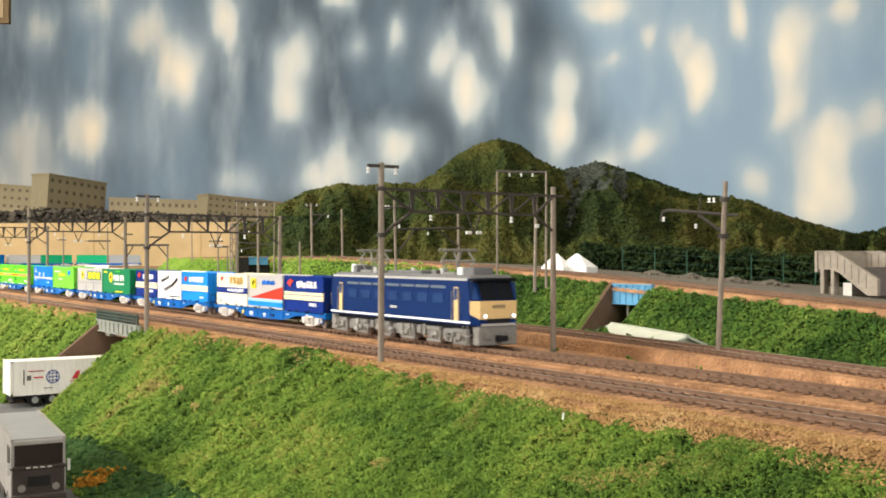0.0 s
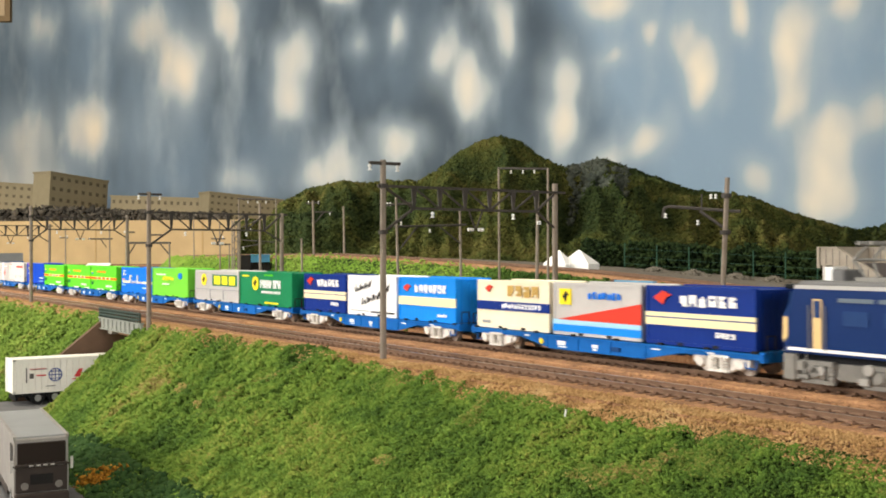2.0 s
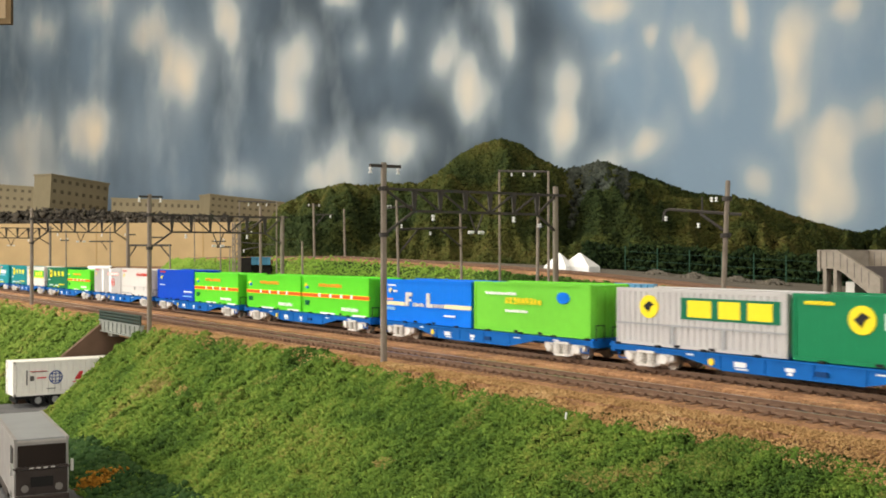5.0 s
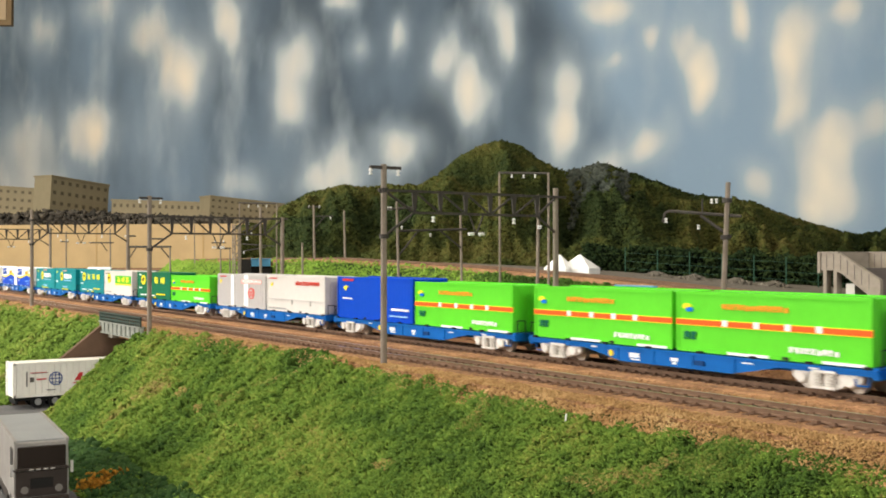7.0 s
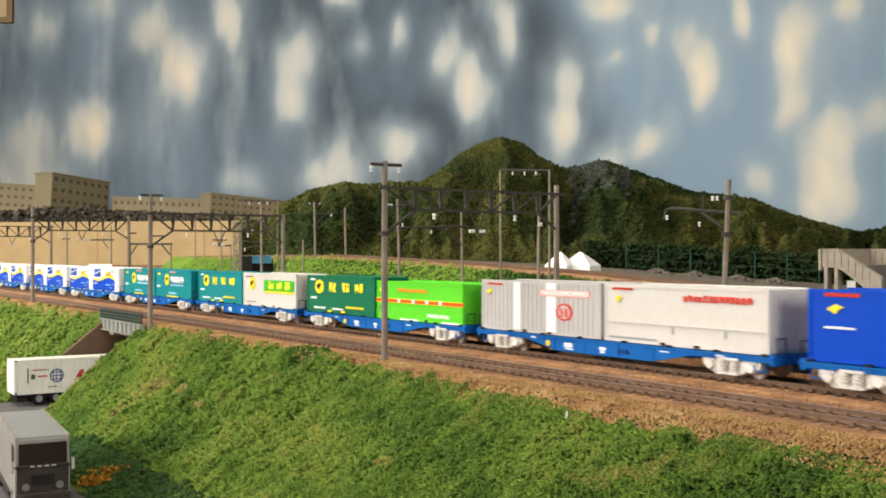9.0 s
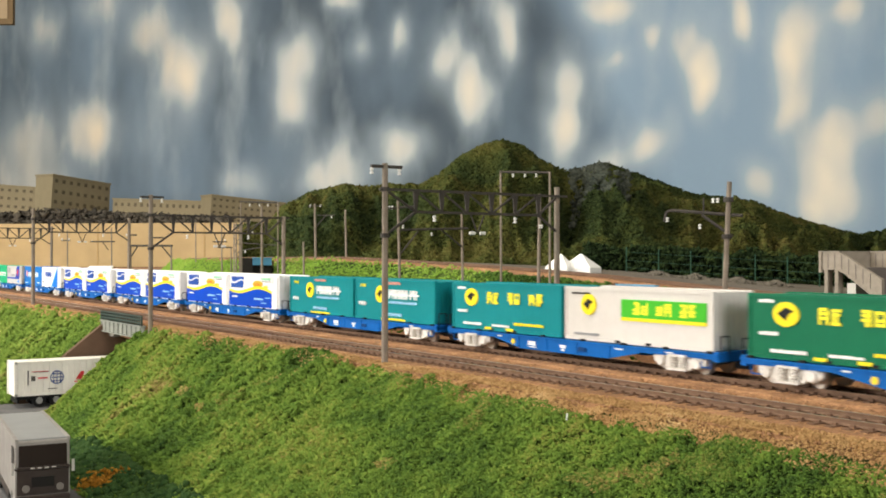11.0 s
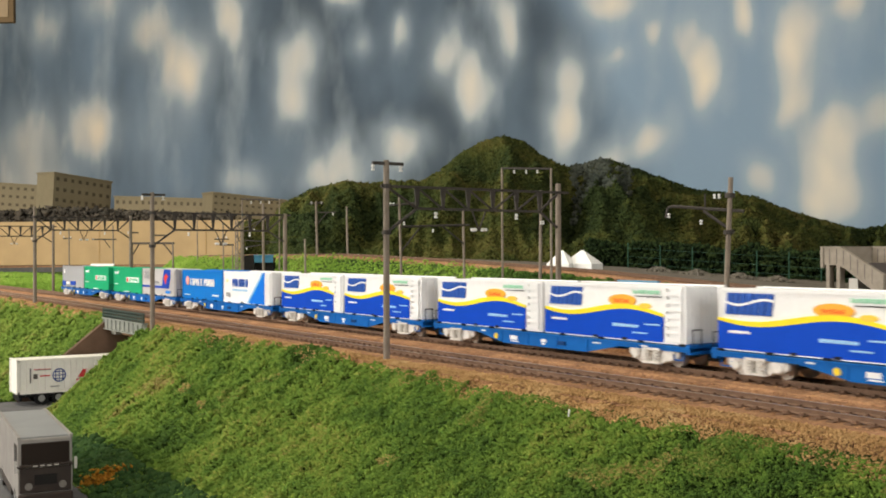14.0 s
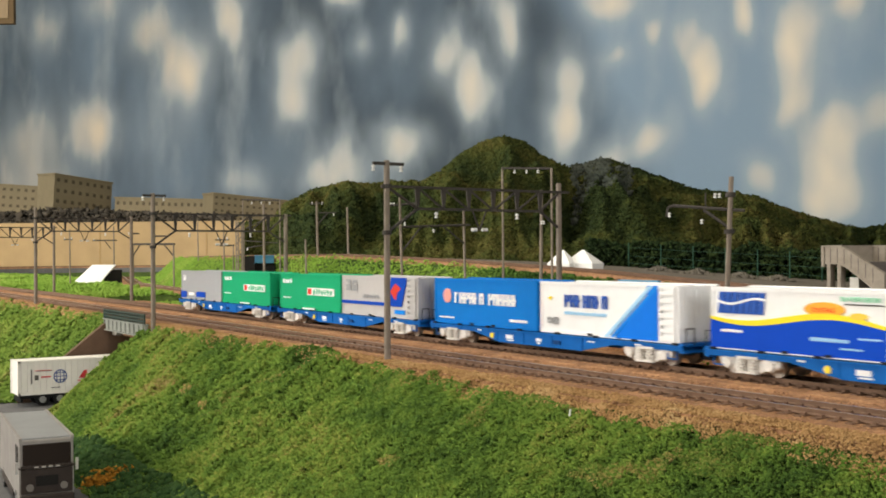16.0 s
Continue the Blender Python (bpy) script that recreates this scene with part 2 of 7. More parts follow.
def ground_z(x, y):
    if y < CREST:
        z = max(ROAD_Z, -0.003 - (CREST - y) * lerp_table(x, (-0.5, -0.40), (0.80, 0.56)))
    elif y < 0.2515:
        z = -0.003
    else:
        y3 = y_third(x)
        z = -0.0105 if y < y3 - 0.012 and x > -0.92 else -0.003
        bench = y3 + 0.016
        if y > bench:
            z = max(-0.022, -0.003 - (y - bench) * 0.6)
            yb, zb = back_edge(x)
            if yb <= y < yb + 0.05:
                z = zb - 0.002
            elif y < yb:
                z = max(z, zb - 0.002 - (yb - y) * 0.95)
            else:
                z = max(-0.012, zb - 0.002 - (y - yb - 0.05) * 0.6)
            if x < -1.55:
                z += (-0.003 - z) * smooth(-1.55, -1.62, x)
            if CUT_BACK[0] < x < CUT_BACK[1] and y > bench + 0.02:
                z = -0.022
    if CUT[0] < x < CUT[1] and y < 0.30:
        z = ROAD_Z
    return z


def axis(*spans):
    out = []
    for a, b, step in spans:
        out += list(np.arange(a, b, step))
    return np.array(sorted(out))


def build_ground():
    xs = axis((-3.4, -1.4, 0.05), (-1.4, -0.9, 0.012), (-0.9, 0.05, 0.005), (0.05, 1.8, 0.06))
    xs = np.sort(np.concatenate([xs, [CUT[0] - 1e-4, CUT[0] + 1e-4, CUT[1] - 1e-4, CUT[1] + 1e-4, CUT_BACK[0] - 1e-4, CUT_BACK[0] + 1e-4, CUT_BACK[1] - 1e-4, CUT_BACK[1] + 1e-4]]))
    ys = axis((-0.5, 0.1, 0.04), (0.1, 0.56, 0.004), (0.56, 2.4, 0.05))
    vs = [(x, y, ground_z(x, y) + (0.0006 * noise.noise((x * 90, y * 90, 0)) - 0.0004)) for y in ys for x in xs]
    n = len(xs)
    fs = [(j * n + i, j * n + i + 1, (j + 1) * n + i + 1, (j + 1) * n + i) for j in range(len(ys) - 1) for i in range(n - 1)]
    ob = pydata("ground", vs, fs, M_EARTH, True)
    tagged(ob, "rough green-brown scenery base of the model railway layout", "ground", kind="structure")


build_ground()

# foam clumps
ICO = None


TETRA = (np.array([(1, 1, 1), (-1, -1, 1), (-1, 1, -1), (1, -1, -1.0)]) * 0.85, np.array([(0, 2, 1), (0, 1, 3), (0, 3, 2), (1, 2, 3)]))


def ico():
    global ICO
    if ICO is None:
        bm = bmesh.new()
        bmesh.ops.create_icosphere(bm, subdivisions=1, radius=1)
        ICO = (np.array([v.co[:] for v in bm.verts]), np.array([[v.index for v in f.verts] for f in bm.faces]))
        bm.free()
    return ICO


def clumps(name, places, material, label, category, flat=0.8, jitter=0.45, parent=None, coarse=False):
    """Many small irregular foam clumps in one mesh; places are (x, y, z, size)."""
    v0, f0 = (TETRA if coarse else ico())
    rng = np.random.default_rng(7)
    k = len(places)
    P = np.array(places)
    V = np.repeat(v0[None], k, 0) * (1 + jitter * (rng.random((k, len(v0), 1)) - 0.5) * 2)
    q = rng.normal(size=(k, 4))
    w, x, y, z = (q / np.linalg.norm(q, axis=1, keepdims=True)).T
    R = np.stack([1 - 2 * (y * y + z * z), 2 * (x * y - w * z), 2 * (x * z + w * y), 2 * (x * y + w * z), 1 - 2 * (x * x + z * z), 2 * (y * z - w * x),
                  2 * (x * z - w * y), 2 * (y * z + w * x), 1 - 2 * (x * x + y * y)], 1).reshape(k, 3, 3)
    V = np.einsum("kij,kvj->kvi", R, V) * np.array([1, 1, flat])
    V = V * P[:, None, 3:4] + P[:, None, :3]
    F = (f0[None] + (np.arange(k) * len(v0))[:, None, None]).reshape(-1, 3)
    me = bpy.data.meshes.new(name)
    me.vertices.add(k * len(v0))
    me.vertices.foreach_set("co", V.reshape(-1))
    me.loops.add(F.size)
    me.loops.foreach_set("vertex_index", F.reshape(-1).astype(np.int32))
    me.polygons.add(len(F))
    me.polygons.foreach_set("loop_start", np.arange(0, F.size, 3, dtype=np.int32))
    me.update(calc_edges=True)
    me.materials.append(material)
    ob = new(name, me)
    if parent:
        ob.parent = parent
        ob["kind"] = "stuff"
        return ob
    return tagged(ob, label, category, kind="stuff")


def scatter(x0, x1, y0, y1, count, size, keep=None, lift=0.2, seed=1):
    rng = random.Random(seed)
    out = []
    while len(out) < count:
        x, y = rng.uniform(x0, x1), rng.uniform(y0, y1)
        if keep and not keep(x, y):
            continue
        s = size * rng.uniform(0.55, 1.35) * min(1.0, max(0.45, math.hypot(x, y) / 0.40))
        calm = 1 - 0.55 * smooth(-0.36, -0.20, x)
        hump = calm * (0.0024 * noise.noise((x * 62, y * 62, 3)) + 0.0024 * noise.noise((x * 165, y * 165, 6)) + 0.0013 * noise.noise((x * 390, y * 390, 9)))
        out.append((x, y, ground_z(x, y) + s * lift + max(hump + 0.0009, 0.0), s))
    return out


def slope_keep(x, y):
    edge = CREST + 0.0035 * noise.noise((x * 25, 0, 0)) + 0.002 * noise.noise((x * 120, 5, 0))
    edge -= 0.0045 * smooth(-0.36, -0.16, x)
    return y < edge and not (CUT[0] - 0.003 < x < CUT[1] + 0.002)


def build_grass():
    clumps("slope_grass", scatter(-0.62, -0.02, 0.094, 0.178, 150000, 0.00070, slope_keep, seed=2)
           + scatter(-0.30, -0.03, 0.100, 0.178, 60000, 0.00060, slope_keep, seed=23),
           M_GRASS, "bright green foam grass on the near railway embankment", "grass", jitter=0.9, coarse=True)
    # this stretch takes the grass colour with lamplight in it
    clumps("far_slope_grass", scatter(-1.3, CUT[0], 0.118, 0.178, 24000, 0.0010, slope_keep, seed=3), M_GRASS_LAMPLIT,
           "green foam grass on the embankment beyond the underpass, coloured paler as if lamplit", "grass", jitter=0.9, coarse=True)

    def worn(x, y):
        return slope_keep(x, y) and noise.noise((x * 38, y * 60, 21)) + 0.5 * noise.noise((x * 130, y * 130, 2)) > 0.42 - 9 * (y - 0.155) - 0.5 * (x + 0.30)
    clumps("fine_grass", scatter(-0.50, -0.03, 0.120, 0.177, 16000, 0.00050, worn, lift=0.6, seed=17), M_GRASS_FINE, "fine yellow-green and tan turf worn in patches near the line", "grass", jitter=0.8, coarse=True)

    def dry(x, y):
        return slope_keep(x, y - 0.011) and y < 0.1722 and y > CREST - 0.003 - 0.006 * max(0, noise.noise((x * 22, 3, 12))) - 0.012 * max(0, x + 0.38) - 0.002 * noise.noise((x * 160, y * 160, 4))
    clumps("dry_grass", scatter(-1.1, -0.03, 0.145, 0.1722, 36000, 0.00040, dry, lift=0.5, seed=13), M_DRY, "dry straw-coloured foam along the ballast edge", "grass", jitter=0.6, coarse=True)

    def between(x, y):
        return y_third(x) - 0.016 > y
    clumps("verge_grass", scatter(-0.75, -0.1, 0.250, 0.31, 2600, 0.0006, lambda x, y: between(x, y) and y < 0.275 and noise.noise((x * 30, y * 60, 9)) > 0.05, seed=4),
           M_GRASS, "sparse green foam grass between the tracks", "grass")

    def bank(x, y):
        return y_third(x) + 0.017 < y < back_edge(x)[0] - 0.002 and not (CUT_BACK[0] - 0.004 < x < CUT_BACK[1] + 0.002)
    clumps("bank_grass", scatter(-0.64, -0.10, 0.29, 0.47, 85000, 0.00085, bank, seed=5), M_GRASS_BANK, "green foam grass on the upper railway bank", "grass", jitter=0.9, coarse=True)
    clumps("far_bank_grass", scatter(-1.62, -0.62, 0.29, 0.56, 42000, 0.00075, lambda x, y: y_third(x) + 0.01 < y < back_edge(x)[0], seed=6)
           + scatter(-2.1, -0.8, 0.255, 0.44, 24000, 0.0010, lambda x, y: y < min(y_third(x) - 0.02, 0.62) and (x > -1.65 or math.hypot(x - LOOP_C[0], y - LOOP_C[1]) < 0.27), seed=8), M_GRASS_PALE_LIT, "pale green foam grass beside the far tracks, brightened for lamp glare", "grass", coarse=True)


build_grass()

# ---- tracks ----


def frame_of(path):
    """Points and left normals along a plan line."""
    out = []
    for i, p in enumerate(path):
        a, b = Vector(path[max(0, i - 1)]), Vector(path[min(len(path) - 1, i + 1)])
        d = (b - a)
        d.z = 0
        d.normalize()
        out.append((Vector(p), Vector((-d.y, d.x, 0)), d))
    return out


def sweep(bm, path, profile):
    """Draw a profile (offset, height) along a plan line."""
    rows = []
    for p, nrm, d in frame_of(path):
        rows.append([bm.verts.new(p + nrm * o + Vector((0, 0, h))) for o, h in profile])
    k = len(profile)
    for a, b in zip(rows, rows[1:]):
        for i in range(k):
            bm.faces.new((a[i], a[(i + 1) % k], b[(i + 1) % k], b[i]))
    bm.faces.new(rows[0])
    bm.faces.new(rows[-1][::-1])


def resample(path, step):
    out, left = [], 0.0
    for a, b in zip(path, path[1:]):
        a, b = Vector(a), Vector(b)
        L = (b - a).length
        s = left
        while s < L:
            out.append((a.lerp(b, s / L), (b - a).normalized()))
            s += step
        left = s - L
    return out


SLEEPER = None


def track(path, label, span=None, drop=0.009, wide=0.0145, step=0.0042):
    """One track: ballast bed, two rails, sleepers (those within span as pieces of their own)."""
    global SLEEPER
    t = thing("track", label, "railway track", kind="structure")
    bm = bmesh.new()
    sweep(bm, path, [(-wide, -0.0016), (-wide - 0.004, -0.0016 - drop), (wide + 0.004, -0.0016 - drop), (wide, -0.0016)])
    part("ballast_bed", bm, M_BALLAST, t)
    for side in (-1, 1):
        o = side * 0.0048
        bm = bmesh.new()
        sweep(bm, path, [(o - 0.0007, -0.0013), (o - 0.0002, -0.0009), (o - 0.0003, -0.0002), (o - 0.0003, 0), (o + 0.0003, 0), (o + 0.0003, -0.0002), (o + 0.0002, -0.0009), (o + 0.0007, -0.0013)])
        r = part("rail", bm, M_RUST, t)
        r.data.materials.append(M_RAIL)
        for f in r.data.polygons:
            if f.normal.z > 0.9 and f.center.z > path[0][2] - 0.0001 + 0 and abs(f.normal.z) > 0.95:
                f.material_index = 1
    if SLEEPER is None:
        bm = bmesh.new()
        box(bm, -0.0009, 0.0009, -0.0084, 0.0084, -0.0028, -0.0013)
        for s in (-1, 1):
            for e in (-1, 1):
                box(bm, -0.0005, 0.0005, s * 0.0048 + e * 0.0011 - 0.0004, s * 0.0048 + e * 0.0011 + 0.0004, -0.0013, -0.00085)
        SLEEPER = mesh("sleeper", bm, M_SLEEPER)
    rest = bmesh.new()
    for p, d in resample(path, step):
        a = math.atan2(d.y, d.x)
        if span and span[0] < p.x < span[1]:
            ob = new("sleeper", SLEEPER)
            ob.parent = t
            ob.matrix_basis = Matrix.Translation(p) @ Matrix.Rotation(a, 4, "Z")
        else:
            box(rest, -0.0009, 0.0009, -0.0084, 0.0084, -0.0028, -0.0013, Matrix.Translation(p) @ Matrix.Rotation(a, 4, "Z"))
    if rest.verts:
        part("far_sleepers", rest, M_SLEEPER, t)["kind"] = "stuff"
    else:
        rest.free()
    return t


# the main line: a straight, then a wide loop at the far end that climbs a little
LOOP_X, LOOP_R, LOOP_RISE = -1.95, 0.33, 0.010


def main_at(s, off=0.0):
    """Place and heading on the train's line, s metres along +x from the camera's foot."""
    if s >= LOOP_X:
        return Vector((s, Y_TRAIN + off, 0)), 0.0
    a = (LOOP_X - s) / (LOOP_R - off)
    if a < 3.6:
        p = Vector((LOOP_X - math.sin(a) * (LOOP_R - off), Y_TRAIN + LOOP_R - math.cos(a) * (LOOP_R - off), LOOP_RISE * min(1, a / 1.2)))
        return p, -a
    p = Vector((LOOP_X - math.sin(3.6) * (LOOP_R - off), Y_TRAIN + LOOP_R - math.cos(3.6) * (LOOP_R - off), LOOP_RISE))
    d = (a - 3.6) * LOOP_R
    return p - Vector((math.cos(-3.6), math.sin(-3.6), 0)) * d, -3.6


def line(off=0.0):
    ss = [LOOP_X - LOOP_R * 3.6 + LOOP_R * 0.06 * i for i in range(60)] + [LOOP_X + 0.01 + 0.13 * i for i in range(32)]
    return [tuple(main_at(s, 0)[0]) for s in ss] if not off else None


track(line(), "brown railway track under the freight train on ballast", span=(-0.75, -0.04))
track([(-3.2, Y_NEAR, 0), (-1.2, Y_NEAR, 0), (-0.6, Y_NEAR, 0), (0.0, Y_NEAR, 0), (2.2, Y_NEAR, 0)], "weathered near railway track along the grassy embankment", span=(-0.72, -0.04))
track([(x, y_third(x), 0.0) for x in np.arange(-1.66, 1.5, 0.04)], "single railway track on orange-brown ballast behind the main line", span=(-0.62, -0.10))
track([(x, back_edge(x)[0] + 0.018, back_edge(x)[1] + 0.001) for x in np.arange(-1.5, 0.6, 0.04)], "upper railway track along the top of the bank", drop=0.006, wide=0.0165)

bm = bmesh.new()
sweep(bm, [tuple(main_at(LOOP_X - LOOP_R * 0.1 * i)[0]) for i in range(34, 2, -1)], [(-0.06, -0.0045), (-0.07, -0.02), (0.06, -0.02), (0.05, -0.0045)])
tagged(new("loop_bed", mesh("loop_bed", bm, M_ASPHALT)), "dark grey trackbed round the far loop", "trackbed", kind="structure")

# shoulder of the embankment with loose stones
bm = bmesh.new()
box(bm, -0.9, 2.2, 0.2505, 0.290, -0.0085, -0.0061)
box(bm, -3.3, CUT[0] - 0.001, CREST - 0.001, 0.2505, -0.0038, -0.0021)
box(bm, CUT[1] + 0.001, 2.2, CREST - 0.001, 0.2505, -0.0038, -0.0021)
ob = new("ballast_shoulder", mesh("ballast_shoulder", bm, M_BALLAST))
tagged(ob, "orange-brown ballast shoulder along the main line", "ballast", kind="structure")


def stones(x0, x1, y0, y1, n, size, z, seed):
    rng = random.Random(seed)
    return [(rng.uniform(x0, x1), rng.uniform(y0, y1), z + rng.uniform(-0.0003, 0.0001), size * rng.uniform(0.5, 1.3)) for _ in range(n)]


def bank_face(x0, x1, n, size, seed):
    """Stones lying on the slanting side of the third track's bed."""
    rng = random.Random(seed)
    out = []
    for _ in range(n):
        x, k = rng.uniform(x0, x1), rng.random()
        out.append((x, y_third(x) - 0.0145 - 0.0042 * k, -0.0018 - 0.0088 * k, size * rng.uniform(0.5, 1.4)))
    return out


clumps("loose_ballast", stones(-0.75, -0.05, 0.1715, 0.1845, 11000, 0.00032, -0.0021, 1) + stones(-0.75, -0.05, 0.202, 0.224, 14000, 0.00030, -0.0021, 2)
       + stones(-0.75, -0.05, 0.241, 0.2505, 6000, 0.00034, -0.0021, 3) + stones(-1.5, -0.75, 0.1705, 0.19, 3000, 0.0008, -0.0021, 4)
       + stones(-0.75, -0.05, 0.1845, 0.2035, 16000, 0.00026, -0.0017, 5) + stones(-0.75, -0.05, 0.2225, 0.2415, 14000, 0.00026, -0.0017, 6)
       + bank_face(-0.62, -0.10, 9000, 0.00040, 7) + stones(-0.62, -0.10, 0.2505, 0.262, 5000, 0.00036, -0.0061, 8),
       M_STONE, "loose orange and brown ballast stones", "ballast", coarse=True, jitter=0.7)
rng_d = random.Random(31)
straw = []
while len(straw) < 56000:
    x_, k_ = -0.04 - 0.9 * rng_d.random() ** 1.25, rng_d.random() ** 1.5
    reach = 0.0085 + 0.004 * noise.noise((x_ * 35, 1, 0)) + 0.0015 * noise.noise((x_ * 150, 7, 0))
    if not CUT[0] - 0.002 < x_ < CUT[1] + 0.002:
        straw.append((x_, 0.1722 + reach * k_, -0.0020 + rng_d.uniform(0, 0.0005), rng_d.uniform(0.00012, 0.00032)))
clumps("straw_verge", straw, M_DRY, "golden straw-coloured scatter along the ballast shoulder", "dry grass", coarse=True, jitter=0.8)

# ---- backdrop, room and mountain ----
C_FWD = Vector((-math.cos(radians(HEADING)), math.sin(radians(HEADING)), 0))
C_RIGHT = Vector((math.sin(radians(HEADING)), math.cos(radians(HEADING)), 0))


def place(side, up, depth):
    """A plan point from tangents to the right and upwards of the mean line of sight at a depth."""
    return Vector(EYE) + C_FWD * depth + C_RIGHT * (side * depth) + Vector((0, 0, up * depth))


CLOUDS = []


def cloud(x, y, w, h, s=1.0):
    """A printed cloud: centre, half width and half height in metres on the cloth, strength."""
    CLOUDS.append((x, y, w, h, s))


cloud(0.408, 0.716, 0.093, 0.066, 0.5)
cloud(0.674, 0.761, 0.097, 0.050, 0.4)
cloud(0.863, 0.666, 0.082, 0.077, 0.7)
cloud(1.012, 0.540, 0.091, 0.106, 1.0)
cloud(1.186, 0.668, 0.061, 0.083, 0.95)
cloud(1.414, 0.540, 0.071, 0.084, 0.85)
cloud(1.401, 0.418, 0.060, 0.073, 0.85)
cloud(0.639, 0.399, 0.098, 0.083, 0.95)
cloud(0.342, 0.373, 0.176, 0.122, 0.6)
cloud(0.383, 0.250, 0.201, 0.073, 0.5)
cloud(0.909, 0.374, 0.101, 0.119, 0.18)
cloud(1.227, 0.235, 0.090, 0.048, 0.4)
cloud(1.286, 0.211, 0.049, 0.037, 0.3)
cloud(1.555, 0.265, 0.097, 0.063, 0.6)
cloud(1.502, 0.218, 0.090, 0.046, 0.5)
cloud(1.616, 0.548, 0.034, 0.039, 0.5)
cloud(1.734, 0.570, 0.036, 0.048, 0.6)
cloud(1.555, 0.667, 0.044, 0.025, 0.5)
cloud(1.745, 0.295, 0.072, 0.052, 0.8)
cloud(1.701, 0.327, 0.050, 0.034, 0.35)
cloud(1.862, 0.496, 0.044, 0.064, 0.75)
cloud(1.931, 0.420, 0.042, 0.076, 1.0)
cloud(1.968, 0.395, 0.048, 0.052, 0.3)
cloud(2.034, 0.547, 0.032, 0.079, 0.9)
cloud(2.002, 0.594, 0.037, 0.039, 0.4)
cloud(2.167, 0.404, 0.038, 0.074, 0.75)
cloud(2.188, 0.434, 0.061, 0.049, 0.3)
cloud(2.161, 0.302, 0.038, 0.052, 0.8)
cloud(2.257, 0.561, 0.043, 0.043, 0.8)
cloud(2.313, 0.566, 0.057, 0.030, 0.4)
cloud(2.287, 0.449, 0.034, 0.029, 0.6)
cloud(2.369, 0.494, 0.022, 0.036, 0.6)
cloud(2.437, 0.469, 0.024, 0.058, 0.5)
cloud(2.484, 0.378, 0.032, 0.058, 1.0)
cloud(2.472, 0.431, 0.024, 0.037, 0.6)
cloud(2.369, 0.266, 0.040, 0.043, 0.85)
cloud(2.274, 0.238, 0.058, 0.039, 0.6)
cloud(2.412, 0.308, 0.024, 0.047, 0.25)
cloud(2.559, 0.513, 0.025, 0.051, 0.95)
cloud(2.653, 0.425, 0.035, 0.079, 0.95)
cloud(2.648, 0.320, 0.030, 0.053, 0.75)
cloud(2.682, 0.471, 0.043, 0.055, 0.3)
cloud(2.759, 0.500, 0.021, 0.032, 0.7)
cloud(2.814, 0.292, 0.034, 0.048, 0.75)
cloud(2.753, 0.264, 0.036, 0.054, 0.65)
cloud(2.722, 0.185, 0.046, 0.078, 0.95)
cloud(2.692, 0.115, 0.042, 0.044, 0.9)
cloud(2.742, 0.135, 0.052, 0.054, 0.4)
cloud(2.592, 0.184, 0.031, 0.043, 0.6)


